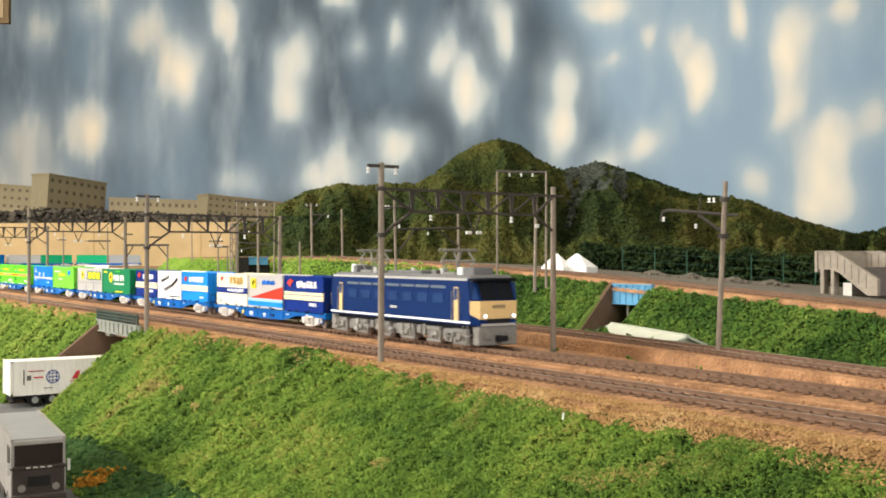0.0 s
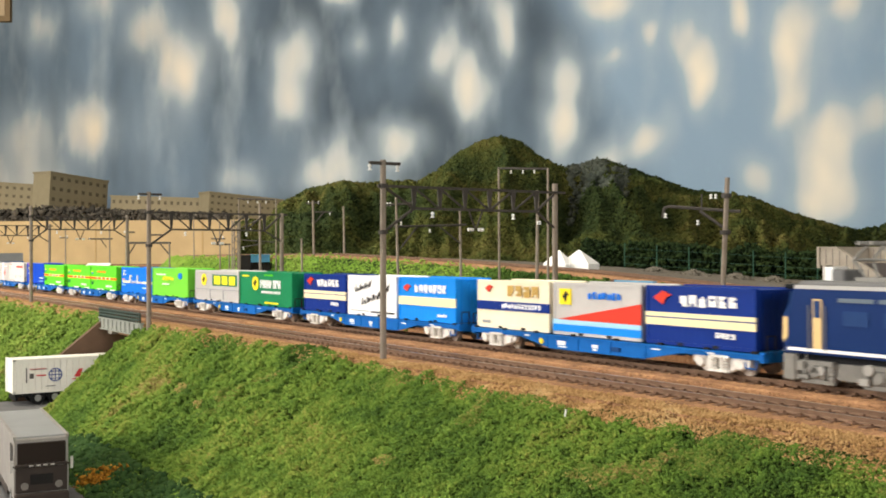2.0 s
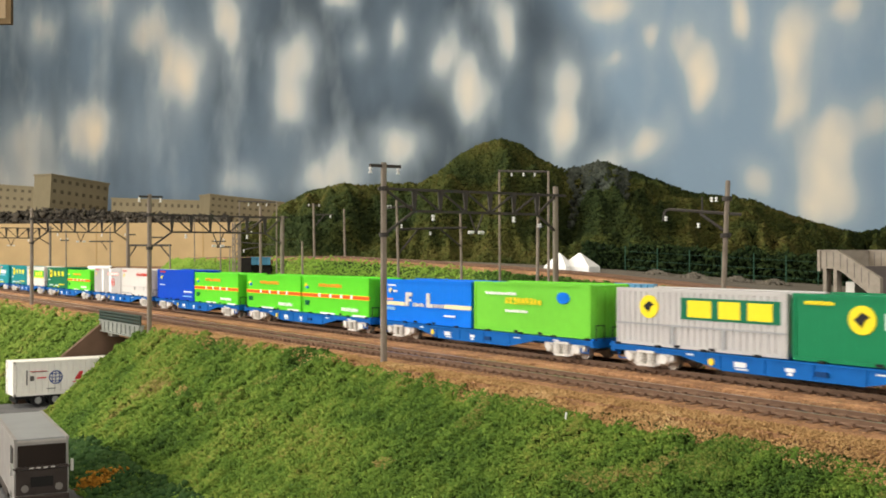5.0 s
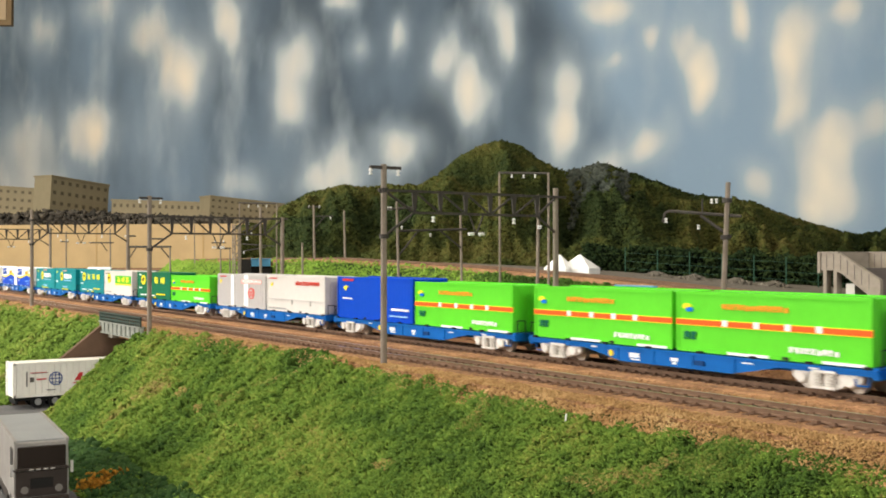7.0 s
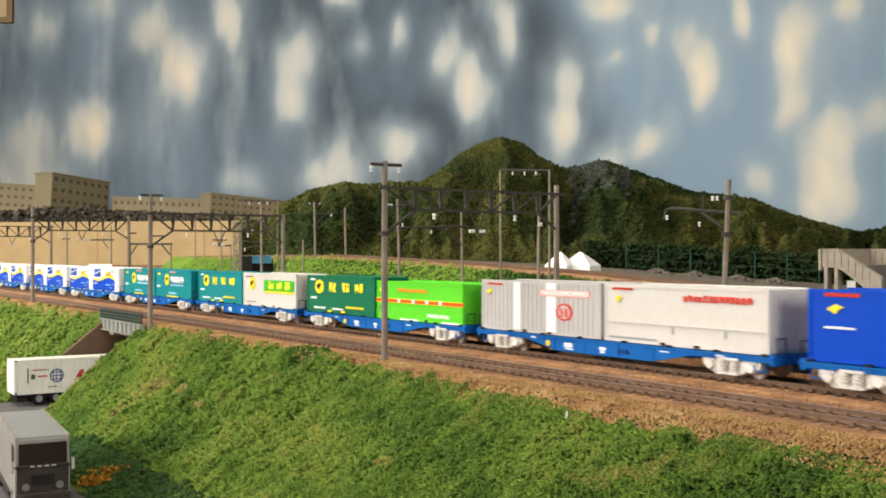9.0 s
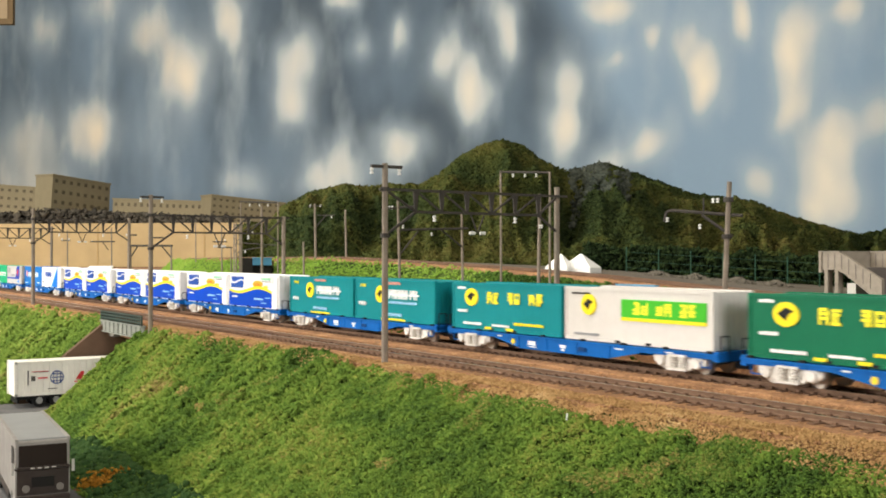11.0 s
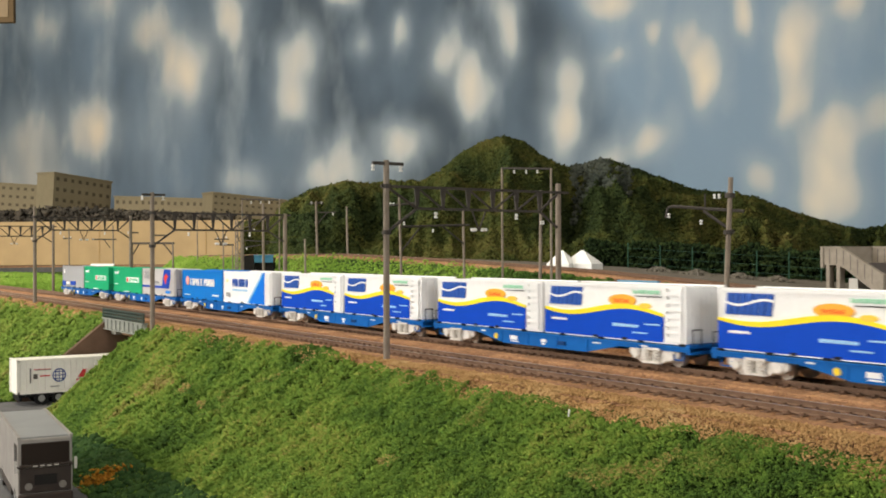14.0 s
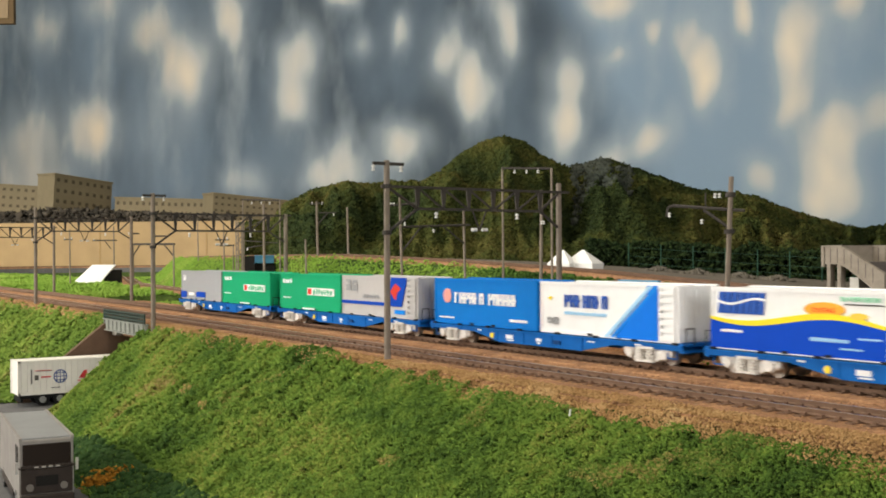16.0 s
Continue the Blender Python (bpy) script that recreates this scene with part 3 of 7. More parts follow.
def build_backdrop():
    a, b = Vector((-3.78, 0.62, 0)), Vector((-0.75, 2.0, 0))
    d = (b - a)
    L = d.length
    d.normalize()
    nrm = Vector((d.y, -d.x, 0))
    nx, nz = 620, 190
    z0, z1 = -0.1, 1.0
    vs, cols, tone = [], [], []
    C = np.array(CLOUDS)
    for j in range(nz + 1):
        z = z0 + (z1 - z0) * j / nz
        for i in range(nx + 1):
            s = -0.5 + (L + 1.0) * i / nx
            fold = 0.010 * noise.noise((s * 6, z * 0.7, 1)) + 0.005 * noise.noise((s * 19, z * 1.5, 4))
            p = a + d * s + nrm * fold
            vs.append((p.x, p.y, z))
            q = s + 0.022 * noise.noise((s * 7, z * 6, 2)) + 0.012 * noise.noise((s * 24, z * 13, 5))
            v = z + 0.020 * noise.noise((s * 8, z * 7, 31)) + 0.010 * noise.noise((s * 22, z * 16, 35))
            e = np.exp(-(((q - C[:, 0]) / C[:, 2]) ** 2 + ((v - C[:, 1]) / C[:, 3]) ** 2) ** 1.05 * 1.08) * 0.92 * C[:, 4] * (1 - 0.20 * smooth(1.0, 1.3, s) * (1 - smooth(2.15, 2.4, s)))
            c = float(1 - np.prod(1 - np.clip(e, 0, 0.97)))
            wisp = max(0, noise.fractal((s * 8, z * 3.2, 7), 1.0, 2.0, 5)) * 0.30
            cols.append(min(1, c * (0.95 + 0.30 * noise.noise((s * 14, z * 8, 11))) + wisp))
            # print mottling, with uneven room light in the blue: brighter right, dimmer centre
            seam = 2.21 + 0.10 * math.sin(z * 7) + 0.04 * noise.noise((z * 5, 3, 1))
            tone.append(0.27 + 0.65 * smooth(seam - 0.04, seam + 0.12, s) - 0.30 * smooth(0.9, 1.3, s) * (1 - smooth(2.1, 2.3, s)) + 0.30 * noise.fractal((s * 5, z * 2.2, 17), 1.0, 2.0, 4))
    n = nx + 1
    fs = [(j * n + i, j * n + i + 1, (j + 1) * n + i + 1, (j + 1) * n + i) for j in range(nz) for i in range(nx)]
    m = bpy.data.materials.new("printed_sky_cloth")
    m.use_nodes = True
    nt = m.node_tree
    p = nt.nodes["Principled BSDF"]
    p.inputs["Roughness"].default_value = 0.85
    p.inputs["Specular IOR Level"].default_value = 0.2
    at = nt.nodes.new("ShaderNodeAttribute")
    at.attribute_name = "print"
    tc = nt.nodes.new("ShaderNodeTexCoord")
    n1 = nt.nodes.new("ShaderNodeTexNoise")
    n1.inputs["Scale"].default_value, n1.inputs["Detail"].default_value = 5, 6
    nt.links.new(tc.outputs["Object"], n1.inputs["Vector"])
    blue = nt.nodes.new("ShaderNodeMix")
    blue.data_type = "RGBA"
    blue.inputs[6].default_value, blue.inputs[7].default_value = (0.066, 0.090, 0.118, 1), (0.225, 0.315, 0.415, 1)
    tn = nt.nodes.new("ShaderNodeAttribute")
    tn.attribute_name = "lit_tone"
    mixed = nt.nodes.new("ShaderNodeMath")
    mixed.operation = "MULTIPLY_ADD"
    nt.links.new(n1.outputs[0], mixed.inputs[0])
    mixed.inputs[1].default_value = 0.35
    nt.links.new(tn.outputs["Fac"], mixed.inputs[2])
    nt.links.new(mixed.outputs[0], blue.inputs[0])
    mx = nt.nodes.new("ShaderNodeMix")
    mx.data_type = "RGBA"
    mx.inputs[7].default_value = (0.76, 0.68, 0.55, 1)
    pale = nt.nodes.new("ShaderNodeMix")
    pale.data_type = "RGBA"
    pale.inputs[7].default_value = (0.36, 0.43, 0.48, 1)
    for node, a0, a1 in ((pale, 0.0, 0.5), (mx, 0.28, 1.0)):
        r = nt.nodes.new("ShaderNodeMapRange")
        r.inputs[1].default_value, r.inputs[2].default_value = a0, a1
        nt.links.new(at.outputs["Fac"], r.inputs[0])
        nt.links.new(r.outputs[0], node.inputs[0])
    nt.links.new(blue.outputs[2], pale.inputs[6])
    nt.links.new(pale.outputs[2], mx.inputs[6])
    nt.links.new(mx.outputs[2], p.inputs["Base Color"])
    ob = pydata("backdrop", vs, fs, m, True)
    at = ob.data.attributes.new("print", "FLOAT", "POINT")
    at.data.foreach_set("value", cols)
    ob.data.attributes.new("lit_tone", "FLOAT", "POINT").data.foreach_set("value", tone)
    ob.modifiers.new("thickness", "SOLIDIFY").thickness = 0.002
    tagged(ob, "hanging blue cloth printed with soft white clouds", "backdrop", kind="structure")


build_backdrop()

RIDGE_S = (-0.165, -0.150, -0.129, -0.097, -0.065, -0.023, -0.007, 0.008, 0.030, 0.053, 0.072, 0.087, 0.103, 0.114, 0.130, 0.1455, 0.159, 0.172, 0.198, 0.23, 0.26, 0.288, 0.309, 0.346, 0.377, 0.393, 0.413, 0.45, 0.65)
RIDGE_H = (0.030, 0.046, 0.059, 0.0665, 0.0665, 0.0685, 0.0745, 0.088, 0.102, 0.1095, 0.1045, 0.093, 0.084, 0.080, 0.0825, 0.0875, 0.0855, 0.079, 0.071, 0.0595, 0.0555, 0.053, 0.043, 0.031, 0.0225, 0.020, 0.0265, 0.030, 0.02)


def ridge(s, depth):
    """Height of the mountain's skyline at a side tangent."""
    return lerp_table(s, RIDGE_S, RIDGE_H) + 0.0018 + 0.0016 * noise.noise((s * 70, 4, 2))


def hill_z(s, w):
    """Ground of the mountain: s side tangent, w 0 at the foot to 1 at the ridge."""
    depth = 1.0 + 0.4 * w
    top = ridge(s, 1.4) * 1.4 + 0.0331
    shape = w ** 0.8
    lean = s + 0.018 * noise.noise((s * 9, w * 3, 14))
    rise = math.sin(math.pi * min(1, w) ** 1.15)
    bump = (0.011 * noise.fractal((s * 16, w * 2.6, 0), 1.0, 2.0, 4) + 0.008 * noise.noise((s * 60, w * 14, 5)) + 0.004 * noise.noise((s * 150, w * 40, 15))) * rise
    gully = (0.016 - 0.085 * abs(noise.noise((lean * 21, w * 1.5, 8))) - 0.035 * abs(noise.noise((lean * 48, w * 3.0, 18)))) * rise
    return depth, 0.002 + (top - 0.006) * shape + bump + gully


def build_mountain():
    ns, nw = 300, 80
    vs = []
    for j in range(nw + 1):
        for i in range(ns + 1):
            s = -0.19 + 0.85 * i / ns
            w = j / nw * 1.15
            depth, z = hill_z(s, min(w, 1))
            if w > 1:
                z -= (w - 1) * 0.9
                depth = 1.4 + (w - 1) * 0.6
            p = place(s, 0, depth)
            vs.append((p.x, p.y, z))
    n = ns + 1
    fs = [(j * n + i, j * n + i + 1, (j + 1) * n + i + 1, (j + 1) * n + i) for j in range(nw) for i in range(ns)]
    m = thing("mountain", "wooded green model mountain with a bare rocky shoulder", "mountain")
    ob = pydata("hill_core", vs, fs, M_FOREST, True)
    ob.parent = m
    rng = random.Random(5)
    out, crag = [], []
    while len(out) < 95000:
        s, w = rng.uniform(-0.19, 0.6), rng.random() ** 0.8
        if 0.118 < s < 0.172 and 0.6 < w and rng.random() < 0.9 and noise.noise((s * 60, w * 12, 3)) < 0.12:
            depth, z = hill_z(s, w)
            p = place(s, 0, depth)
            crag.append((p.x, p.y, z, rng.uniform(0.0015, 0.0045)))
            continue
        depth, z = hill_z(s, w)
        p = place(s, 0, depth)
        r = rng.uniform(0.0011, 0.0026)
        out.append((p.x, p.y, z + r * 0.1, r))
    clumps("woodland", out, M_FOREST, "", "", parent=m, jitter=0.8, coarse=True)
    clumps("crag", crag, M_CRAG, "", "", parent=m, jitter=0.8, coarse=True)
    trees = []
    for _ in range(2200):
        s, w = rng.uniform(-0.19, 0.6), rng.uniform(0.10, 1.0) ** 0.5
        depth, z = hill_z(s, w)
        p = place(s, 0, depth)
        r = rng.uniform(0.0016, 0.0042)
        for _k in range(12):
            trees.append((p.x + rng.gauss(0, r * 0.55), p.y + rng.gauss(0, r * 0.55), z + rng.uniform(-0.1, 0.55) * r, r * rng.uniform(0.25, 0.5)))
    clumps("tree_crowns", trees, M_FOREST, "", "", parent=m, jitter=0.8, flat=0.8, coarse=True)


build_mountain()

# ---- road, underpass and bridge on the near side ----
bm = bmesh.new()
box(bm, -2.4, 1.6, -0.48, 0.128, -0.0475, -0.0440)
box(bm, CUT[0] + 0.0005, CUT[1] - 0.0005, 0.128, 0.30, -0.0475, -0.0440)
tagged(new("road", mesh("road", bm, M_ASPHALT)), "grey asphalt road below the embankment", "road", kind="structure")


def build_underpass():
    t = thing("underpass_wall", "brown retaining wall of the road underpass", "retaining wall", (CUT[0], CREST, 0), kind="structure")
    bm = bmesh.new()
    for x0, x1 in ((-0.003, 0.0012), ):
        v = [(x0, y, z) for y, z in ((-0.050, ROAD_Z), (-0.050, -0.0405), (-0.001, -0.0012), (0.125, -0.0032), (0.125, ROAD_Z))]
        a = [bm.verts.new(p) for p in v]
        b = [bm.verts.new((x1, p[1], p[2])) for p in v]
        bm.faces.new(a), bm.faces.new(b[::-1])
        for i in range(5):
            bm.faces.new((a[i], b[i], b[(i + 1) % 5], a[(i + 1) % 5]))
    part("wing_wall", bm, M_BROWN, t)
    boxpart("abutment", (CUT[1] - CUT[0] - 0.0015, CUT[1] - CUT[0] + 0.003, 0.002, 0.125, ROAD_Z, -0.0032), M_BROWN, t)
    boxpart("bearing_block", (-0.001, 0.009, -0.001, 0.004, -0.0105, -0.0075), M_CONC, t, "pale concrete bearing block")
    return t


build_underpass()


def build_bridge():
    t = thing("plate_girder_bridge", "short grey-green plate girder bridge with a lattice railing", "bridge", (-0.590, 0.1685, 0))
    L = 0.0700
    pale, dark = paint("girder_grey", (0.27, 0.28, 0.25), 0.6, 0.15, 0.15), paint("railing_green", (0.05, 0.075, 0.065), 0.6, 0.2, 0.1)
    boxpart("girder", (0, L, 0, 0.0016, -0.0072, -0.0020), pale, t, r=0.0002)
    boxpart("girder", (0, L, 0.088, 0.0896, -0.0072, -0.0020), pale, t, r=0.0002)
    boxpart("flange", (0, L, -0.0008, 0.0030, -0.0078, -0.0072), pale, t)
    boxpart("flange", (0, L, -0.0008, 0.0020, -0.0020, -0.0014), pale, t)
    boxpart("bridge_deck", (0.0005, L - 0.0005, 0.0016, 0.088, -0.0052, -0.0026), M_BALLAST, t)
    for i in range(10):
        x = 0.002 + (L - 0.004) * i / 9
        boxpart("stiffener", (x - 0.0003, x + 0.0003, -0.0006, 0, -0.0070, -0.0022), pale, t)
    for i in range(19):
        x = 0.001 + (L - 0.002) * i / 18
        boxpart("railing_post", (x - 0.0004, x + 0.0004, -0.0004, 0.0004, -0.0014, 0.0034), dark, t)
    for z in (0.0000, 0.0016, 0.0032):
        boxpart("railing_bar", (0, L, -0.0005, 0.0003, z - 0.0003, z + 0.0004), dark, t)
    return t


build_bridge()


def build_trailer():
    t = thing("container_trailer", "white ribbed container on a dark semi-trailer by the underpass", "trailer", (-0.5770, 0.1195, -0.0440))
    w = paint("trailer_white", (0.86, 0.83, 0.76), 0.5)
    L, h0, h1, hw = 0.081, 0.0060, 0.0234, 0.0083
    bm = bmesh.new()
    box(bm, -hw + 0.0003, hw - 0.0007, 0.0003, L, h0, h1 - 0.0002)
    part("shell", bm, w, t)
    for i in range(26):
        y = 0.0022 + i * 0.0031
        boxpart("rib", (hw - 0.0008, hw + 0.0004, y - 0.0008, y + 0.0008, h0 + 0.0013, h1 - 0.0013), w, t)
    for z0, z1 in ((h0, h0 + 0.0012), (h1 - 0.0012, h1)):
        boxpart("frame_rail", (hw - 0.0004, hw + 0.0003, 0, L, z0, z1), w, t)
    for x0, x1 in ((-hw, -hw + 0.0013), (hw - 0.001, hw + 0.0003)):
        boxpart("corner_post", (x0, x1, -0.0003, 0.0012, h0, h1), w, t)
    x = hw + 0.0004
    blue, red, ink = P_T("globe_blue", (0.03, 0.07, 0.25)), P_T("red_paint", (0.6, 0.05, 0.06)), P_T("ink_grey", (0.12, 0.11, 0.1))
    cy, cz, r = 0.0205, 0.0148, 0.0032
    bm = bmesh.new()
    for k in range(20):
        a0, a1 = k * math.pi / 10, (k + 1) * math.pi / 10
        rod(bm, (x, cy + r * math.cos(a0), cz + r * math.sin(a0)), (x, cy + r * math.cos(a1), cz + r * math.sin(a1)), 0.0003, 5)
    for o in (-0.0018, 0, 0.0018):
        e = math.sqrt(r * r - o * o)
        rod(bm, (x, cy - e, cz + o), (x, cy + e, cz + o), 0.00022, 5)
        rod(bm, (x, cy + o, cz - e), (x, cy + o, cz + e), 0.00022, 5)
    part("emblem", bm, blue, t, "blue ring grid emblem")
    bm = bmesh.new()
    for k in range(5):
        y = 0.0298 + k * 0.0042
        v = [(x, y, cz - 0.0016), (x, y + 0.0034, cz - 0.0016), (x, y + 0.0044, cz + 0.0024), (x, y + 0.0026, cz + 0.0024)]
        a = [bm.verts.new(p) for p in v]
        b = [bm.verts.new((p[0] + 0.0002, p[1], p[2])) for p in v]
        bm.faces.new(b)
        for i in range(4):
            bm.faces.new((a[i], a[(i + 1) % 4], b[(i + 1) % 4], b[i]))
    part("lettering", bm, red, t, "slanting red bars")
    for y0, y1, z0, z1, m in ((0.0060, 0.0066, 0.0115, 0.0190, ink), (0.008, 0.0160, 0.0180, 0.0184, red), (0.0078, 0.0098, 0.0135, 0.0160, ink), (0.011, 0.0158, 0.0145, 0.0152, red), (0.029, 0.048, 0.0118, 0.0123, red), (0.016, 0.0205, 0.0090, 0.0094, ink), (0.009, 0.0165, 0.0178, 0.0181, ink)):
        boxpart("marking", (x, x + 0.0002, y0, y1, z0, z1), m, t)
    dark = P_T("chassis_black", (0.015, 0.015, 0.016))
    boxpart("chassis", (-0.0055, 0.0075, 0.001, L, 0.0042, h0 - 0.0001), dark, t, r=0.0003)
    boxpart("rear_bumper", (-0.0075, 0.0080, 0.0012, 0.0022, 0.0026, 0.0042), dark, t)
    for y in (0.012, 0.0205, 0.029):
        for xx in (-0.0075, 0.0050):
            bm = bmesh.new()
            rod(bm, (xx, y, 0.0034), (xx + 0.0028, y, 0.0034), 0.0034, 18)
            wl = part("wheel", bm, dark, t)
            bm = bmesh.new()
            rod(bm, (xx - 0.0001, y, 0.0034), (xx + 0.0030, y, 0.0034), 0.0017, 14)
            part("rim", bm, P_T("rim_grey", (0.3, 0.3, 0.29)), wl)
    return t


def P_T(name, col):
    return paint(name, col, 0.5)


build_trailer()


def build_truck():
    """Grey boxy van truck; local +x is its front."""
    p = place(-0.3740, -0.173, 0.32)
    t = thing("box_truck", "dusty grey box truck with a dark windscreen", "truck", (p.x, p.y, -0.0440), rz=-6)
    g = mat("truck_grey", (0.34, 0.325, 0.30), 0.5, 0, 0.12, 160, 0.05, dirt=(0.24, 0.22, 0.2))
    top = mat("truck_roof", (0.29, 0.30, 0.30), 0.45, 0, 0.1, 120, 0.05)
    glass = mat("truck_glass", (0.03, 0.022, 0.018), 0.12, 0, 0.1, 100, 0)
    dark = mat("truck_dark", (0.05, 0.038, 0.032), 0.35, 0, 0.3, 200, 0.1)
    hw, H, L = 0.0077, 0.0226, 0.060
    bm = bmesh.new()
    prism(bm, [(-L, 0.0040), (0.0, 0.0040), (0.0006, 0.0100), (0.0, H - 0.0005), (-L, H - 0.0005)], -hw, hw)
    bevel(bm, 0.0004, 2)
    part("body", bm, g, t)
    boxpart("roof_panel", (-L + 0.0008, -0.0008, -hw + 0.0007, hw - 0.0007, H - 0.0008, H), top, t, r=0.0002)
    boxpart("roof_edge", (-L, 0.0002, hw - 0.0008, hw + 0.0001, H - 0.0008, H + 0.0002), g, t)
    boxpart("roof_edge", (-L, 0.0002, -hw - 0.0001, -hw + 0.0008, H - 0.0008, H + 0.0002), g, t)
    boxpart("windscreen", (0.0002, 0.0010, -hw + 0.0009, hw - 0.0009, 0.0146, 0.0209), glass, t, "dark brown windscreen", r=0.0002)
    boxpart("visor_trim", (0.0004, 0.0014, -hw + 0.0003, hw - 0.0003, 0.0138, 0.0147), dark, t, r=0.0002)
    for y in (-0.003, -0.001, 0.001, 0.003):
        boxpart("vent_slot", (0.0012, 0.0016, y - 0.0006, y + 0.0006, 0.0140, 0.0144), P_T("slot_pale", (0.55, 0.52, 0.48)), t)
    boxpart("front_panel", (0.0003, 0.0009, -hw + 0.0004, hw - 0.0004, 0.0062, 0.0136), dark, t, r=0.0002)
    boxpart("grille", (0.0007, 0.0012, -0.0032, 0.0032, 0.0085, 0.0115), P_T("truck_black", (0.02, 0.018, 0.017)), t)
    boxpart("bumper", (0.0002, 0.0018, -hw, hw, 0.0026, 0.0060), dark, t, r=0.0004)
    for y in (-0.0048, 0.0048):
        bm = bmesh.new()
        rod(bm, (0.0006, y, 0.0082), (0.0014, y, 0.0082), 0.0011, 12)
        part("headlight", bm, P_T("lens_pale", (0.22, 0.2, 0.18)), t)
    for y in (-hw - 0.0012, hw + 0.0004):
        boxpart("mirror", (0.0008, 0.0014, y, y + 0.0008, 0.0125, 0.0160), P_T("mirror_pale", (0.5, 0.48, 0.45)), t)
        bm = bmesh.new()
        rod(bm, (0.0008, y + 0.0004, 0.0145), (0.0002, 0.0062 if y > 0 else -0.0062, 0.0130), 0.00025, 5)
        part("mirror_arm", bm, dark, t)
    for y0, y1 in ((-hw - 0.0002, -hw + 0.0003), (hw - 0.0003, hw + 0.0002)):
        boxpart("side_window", (-0.0085, -0.0022, y0, y1, 0.0146, 0.0200), glass, t, r=0.0001)
        boxpart("side_skirt", (-0.050, -0.016, y0, y1, 0.0028, 0.0050), dark, t)
    for x in (-0.008, -0.046):
        for y in (-hw, hw - 0.0026):
            bm = bmesh.new()
            rod(bm, (x, y, 0.0032), (x, y + 0.0026, 0.0032), 0.0032, 18)
            wl = part("wheel", bm, P_T("tyre", (0.02, 0.02, 0.02)), t)
            bm = bmesh.new()
            rod(bm, (x, y - 0.0001, 0.0032), (x, y + 0.0027, 0.0032), 0.0016, 12)
            part("rim", bm, P_T("rim_grey", (0.3, 0.3, 0.29)), wl)
    return t


build_truck()

rng_b = random.Random(21)
bc = place(-0.313, 0, 0.345)
bush = [(bc.x + 0.009 * t_ + rng_b.gauss(0, 0.0012), bc.y + 0.010 * t_ + rng_b.gauss(0, 0.0014), ground_z(bc.x, bc.y) + 0.0008 + abs(rng_b.gauss(0, 0.0022)) + 0.003 * max(0, t_), rng_b.uniform(0.0003, 0.0008)) for t_ in [rng_b.uniform(-0.5, 0.5) for _ in range(900)]]
M_YELLOW = mat("yellow_foliage", (0.42, 0.19, 0.02), 0.9, var=0.3, scale=300, bump=0.3, dirt=(0.12, 0.06, 0.01), island=0.9, spec=0.1)
clumps("yellow_bush", bush, M_YELLOW, "small ochre-yellow flowering bush at the slope's foot", "bush", jitter=0.9, coarse=True)
clumps("foot_shrubs", scatter(-0.525, -0.18, 0.085, 0.112, 7000, 0.0013, lambda x, y: y > 0.095 - 0.010 * noise.noise((x * 30, 2, 0)) and not (CUT[0] - 0.02 < x < CUT[1] + 0.004 and y < 0.2), lift=0.5, seed=11), M_SHRUB,
       "dark green foam shrubs along the embankment's foot", "bush")

bm = bmesh.new()
rod(bm, (0, 0, -0.001), (0.0001, 0.0002, 0.0007), 0.00025, 8)
tagged(new("marker_peg", mesh("marker_peg", bm, M_WHITE)), "tiny white marker peg in the grass", "peg").matrix_basis = pose(-0.1965, 0.166, -0.0050)

# ---- valley between the lines ----


def build_shed():
    t = thing("station_shed", "long low shed with a pale grey-green gable roof", "building", (-0.392, 0.386, -0.0222), rz=-21)
    roof = mat("shed_roof", (0.50, 0.52, 0.43), 0.6, 0, 0.12, 120, 0.1)
    wall = paint("shed_wall", (0.4, 0.38, 0.33))
    L, hw, e, r = 0.047, 0.017, 0.0125, 0.0185
    bm = bmesh.new()
    a = [bm.verts.new((-L + 0.003, y, z)) for y, z in ((-hw + 0.002, -0.004), (hw - 0.002, -0.004), (hw - 0.002, e), (0, r - 0.0012), (-hw + 0.002, e))]
    b = [bm.verts.new((L - 0.003, v.co.y, v.co.z)) for v in a]
    bm.faces.new(a), bm.faces.new(b[::-1])
    for i in range(5):
        bm.faces.new((a[i], b[i], b[(i + 1) % 5], a[(i + 1) % 5]))
    part("wall", bm, wall, t)
    for s in (-1, 1):
        bm = bmesh.new()
        q = [(-L, 0, r), (L, 0, r), (L, s * hw, e - 0.001), (-L, s * hw, e - 0.001)]
        va = [bm.verts.new(p) for p in q]
        vb = [bm.verts.new((p[0], p[1], p[2] - 0.0011)) for p in q]
        bm.faces.new(va), bm.faces.new(vb[::-1])
        for i in range(4):
            bm.faces.new((va[i], va[(i + 1) % 4], vb[(i + 1) % 4], vb[i]))
        part("roof_slope", bm, roof, t)
        boxpart("gutter", (-L, L, s * hw - 0.0005, s * hw + 0.0005, e - 0.0028, e - 0.0016), paint("gutter_green", (0.2, 0.24, 0.18)), t)
    boxpart("ridge_cap", (-L, L, -0.0009, 0.0009, r - 0.0005, r + 0.0005), roof, t)
    return t


build_shed()


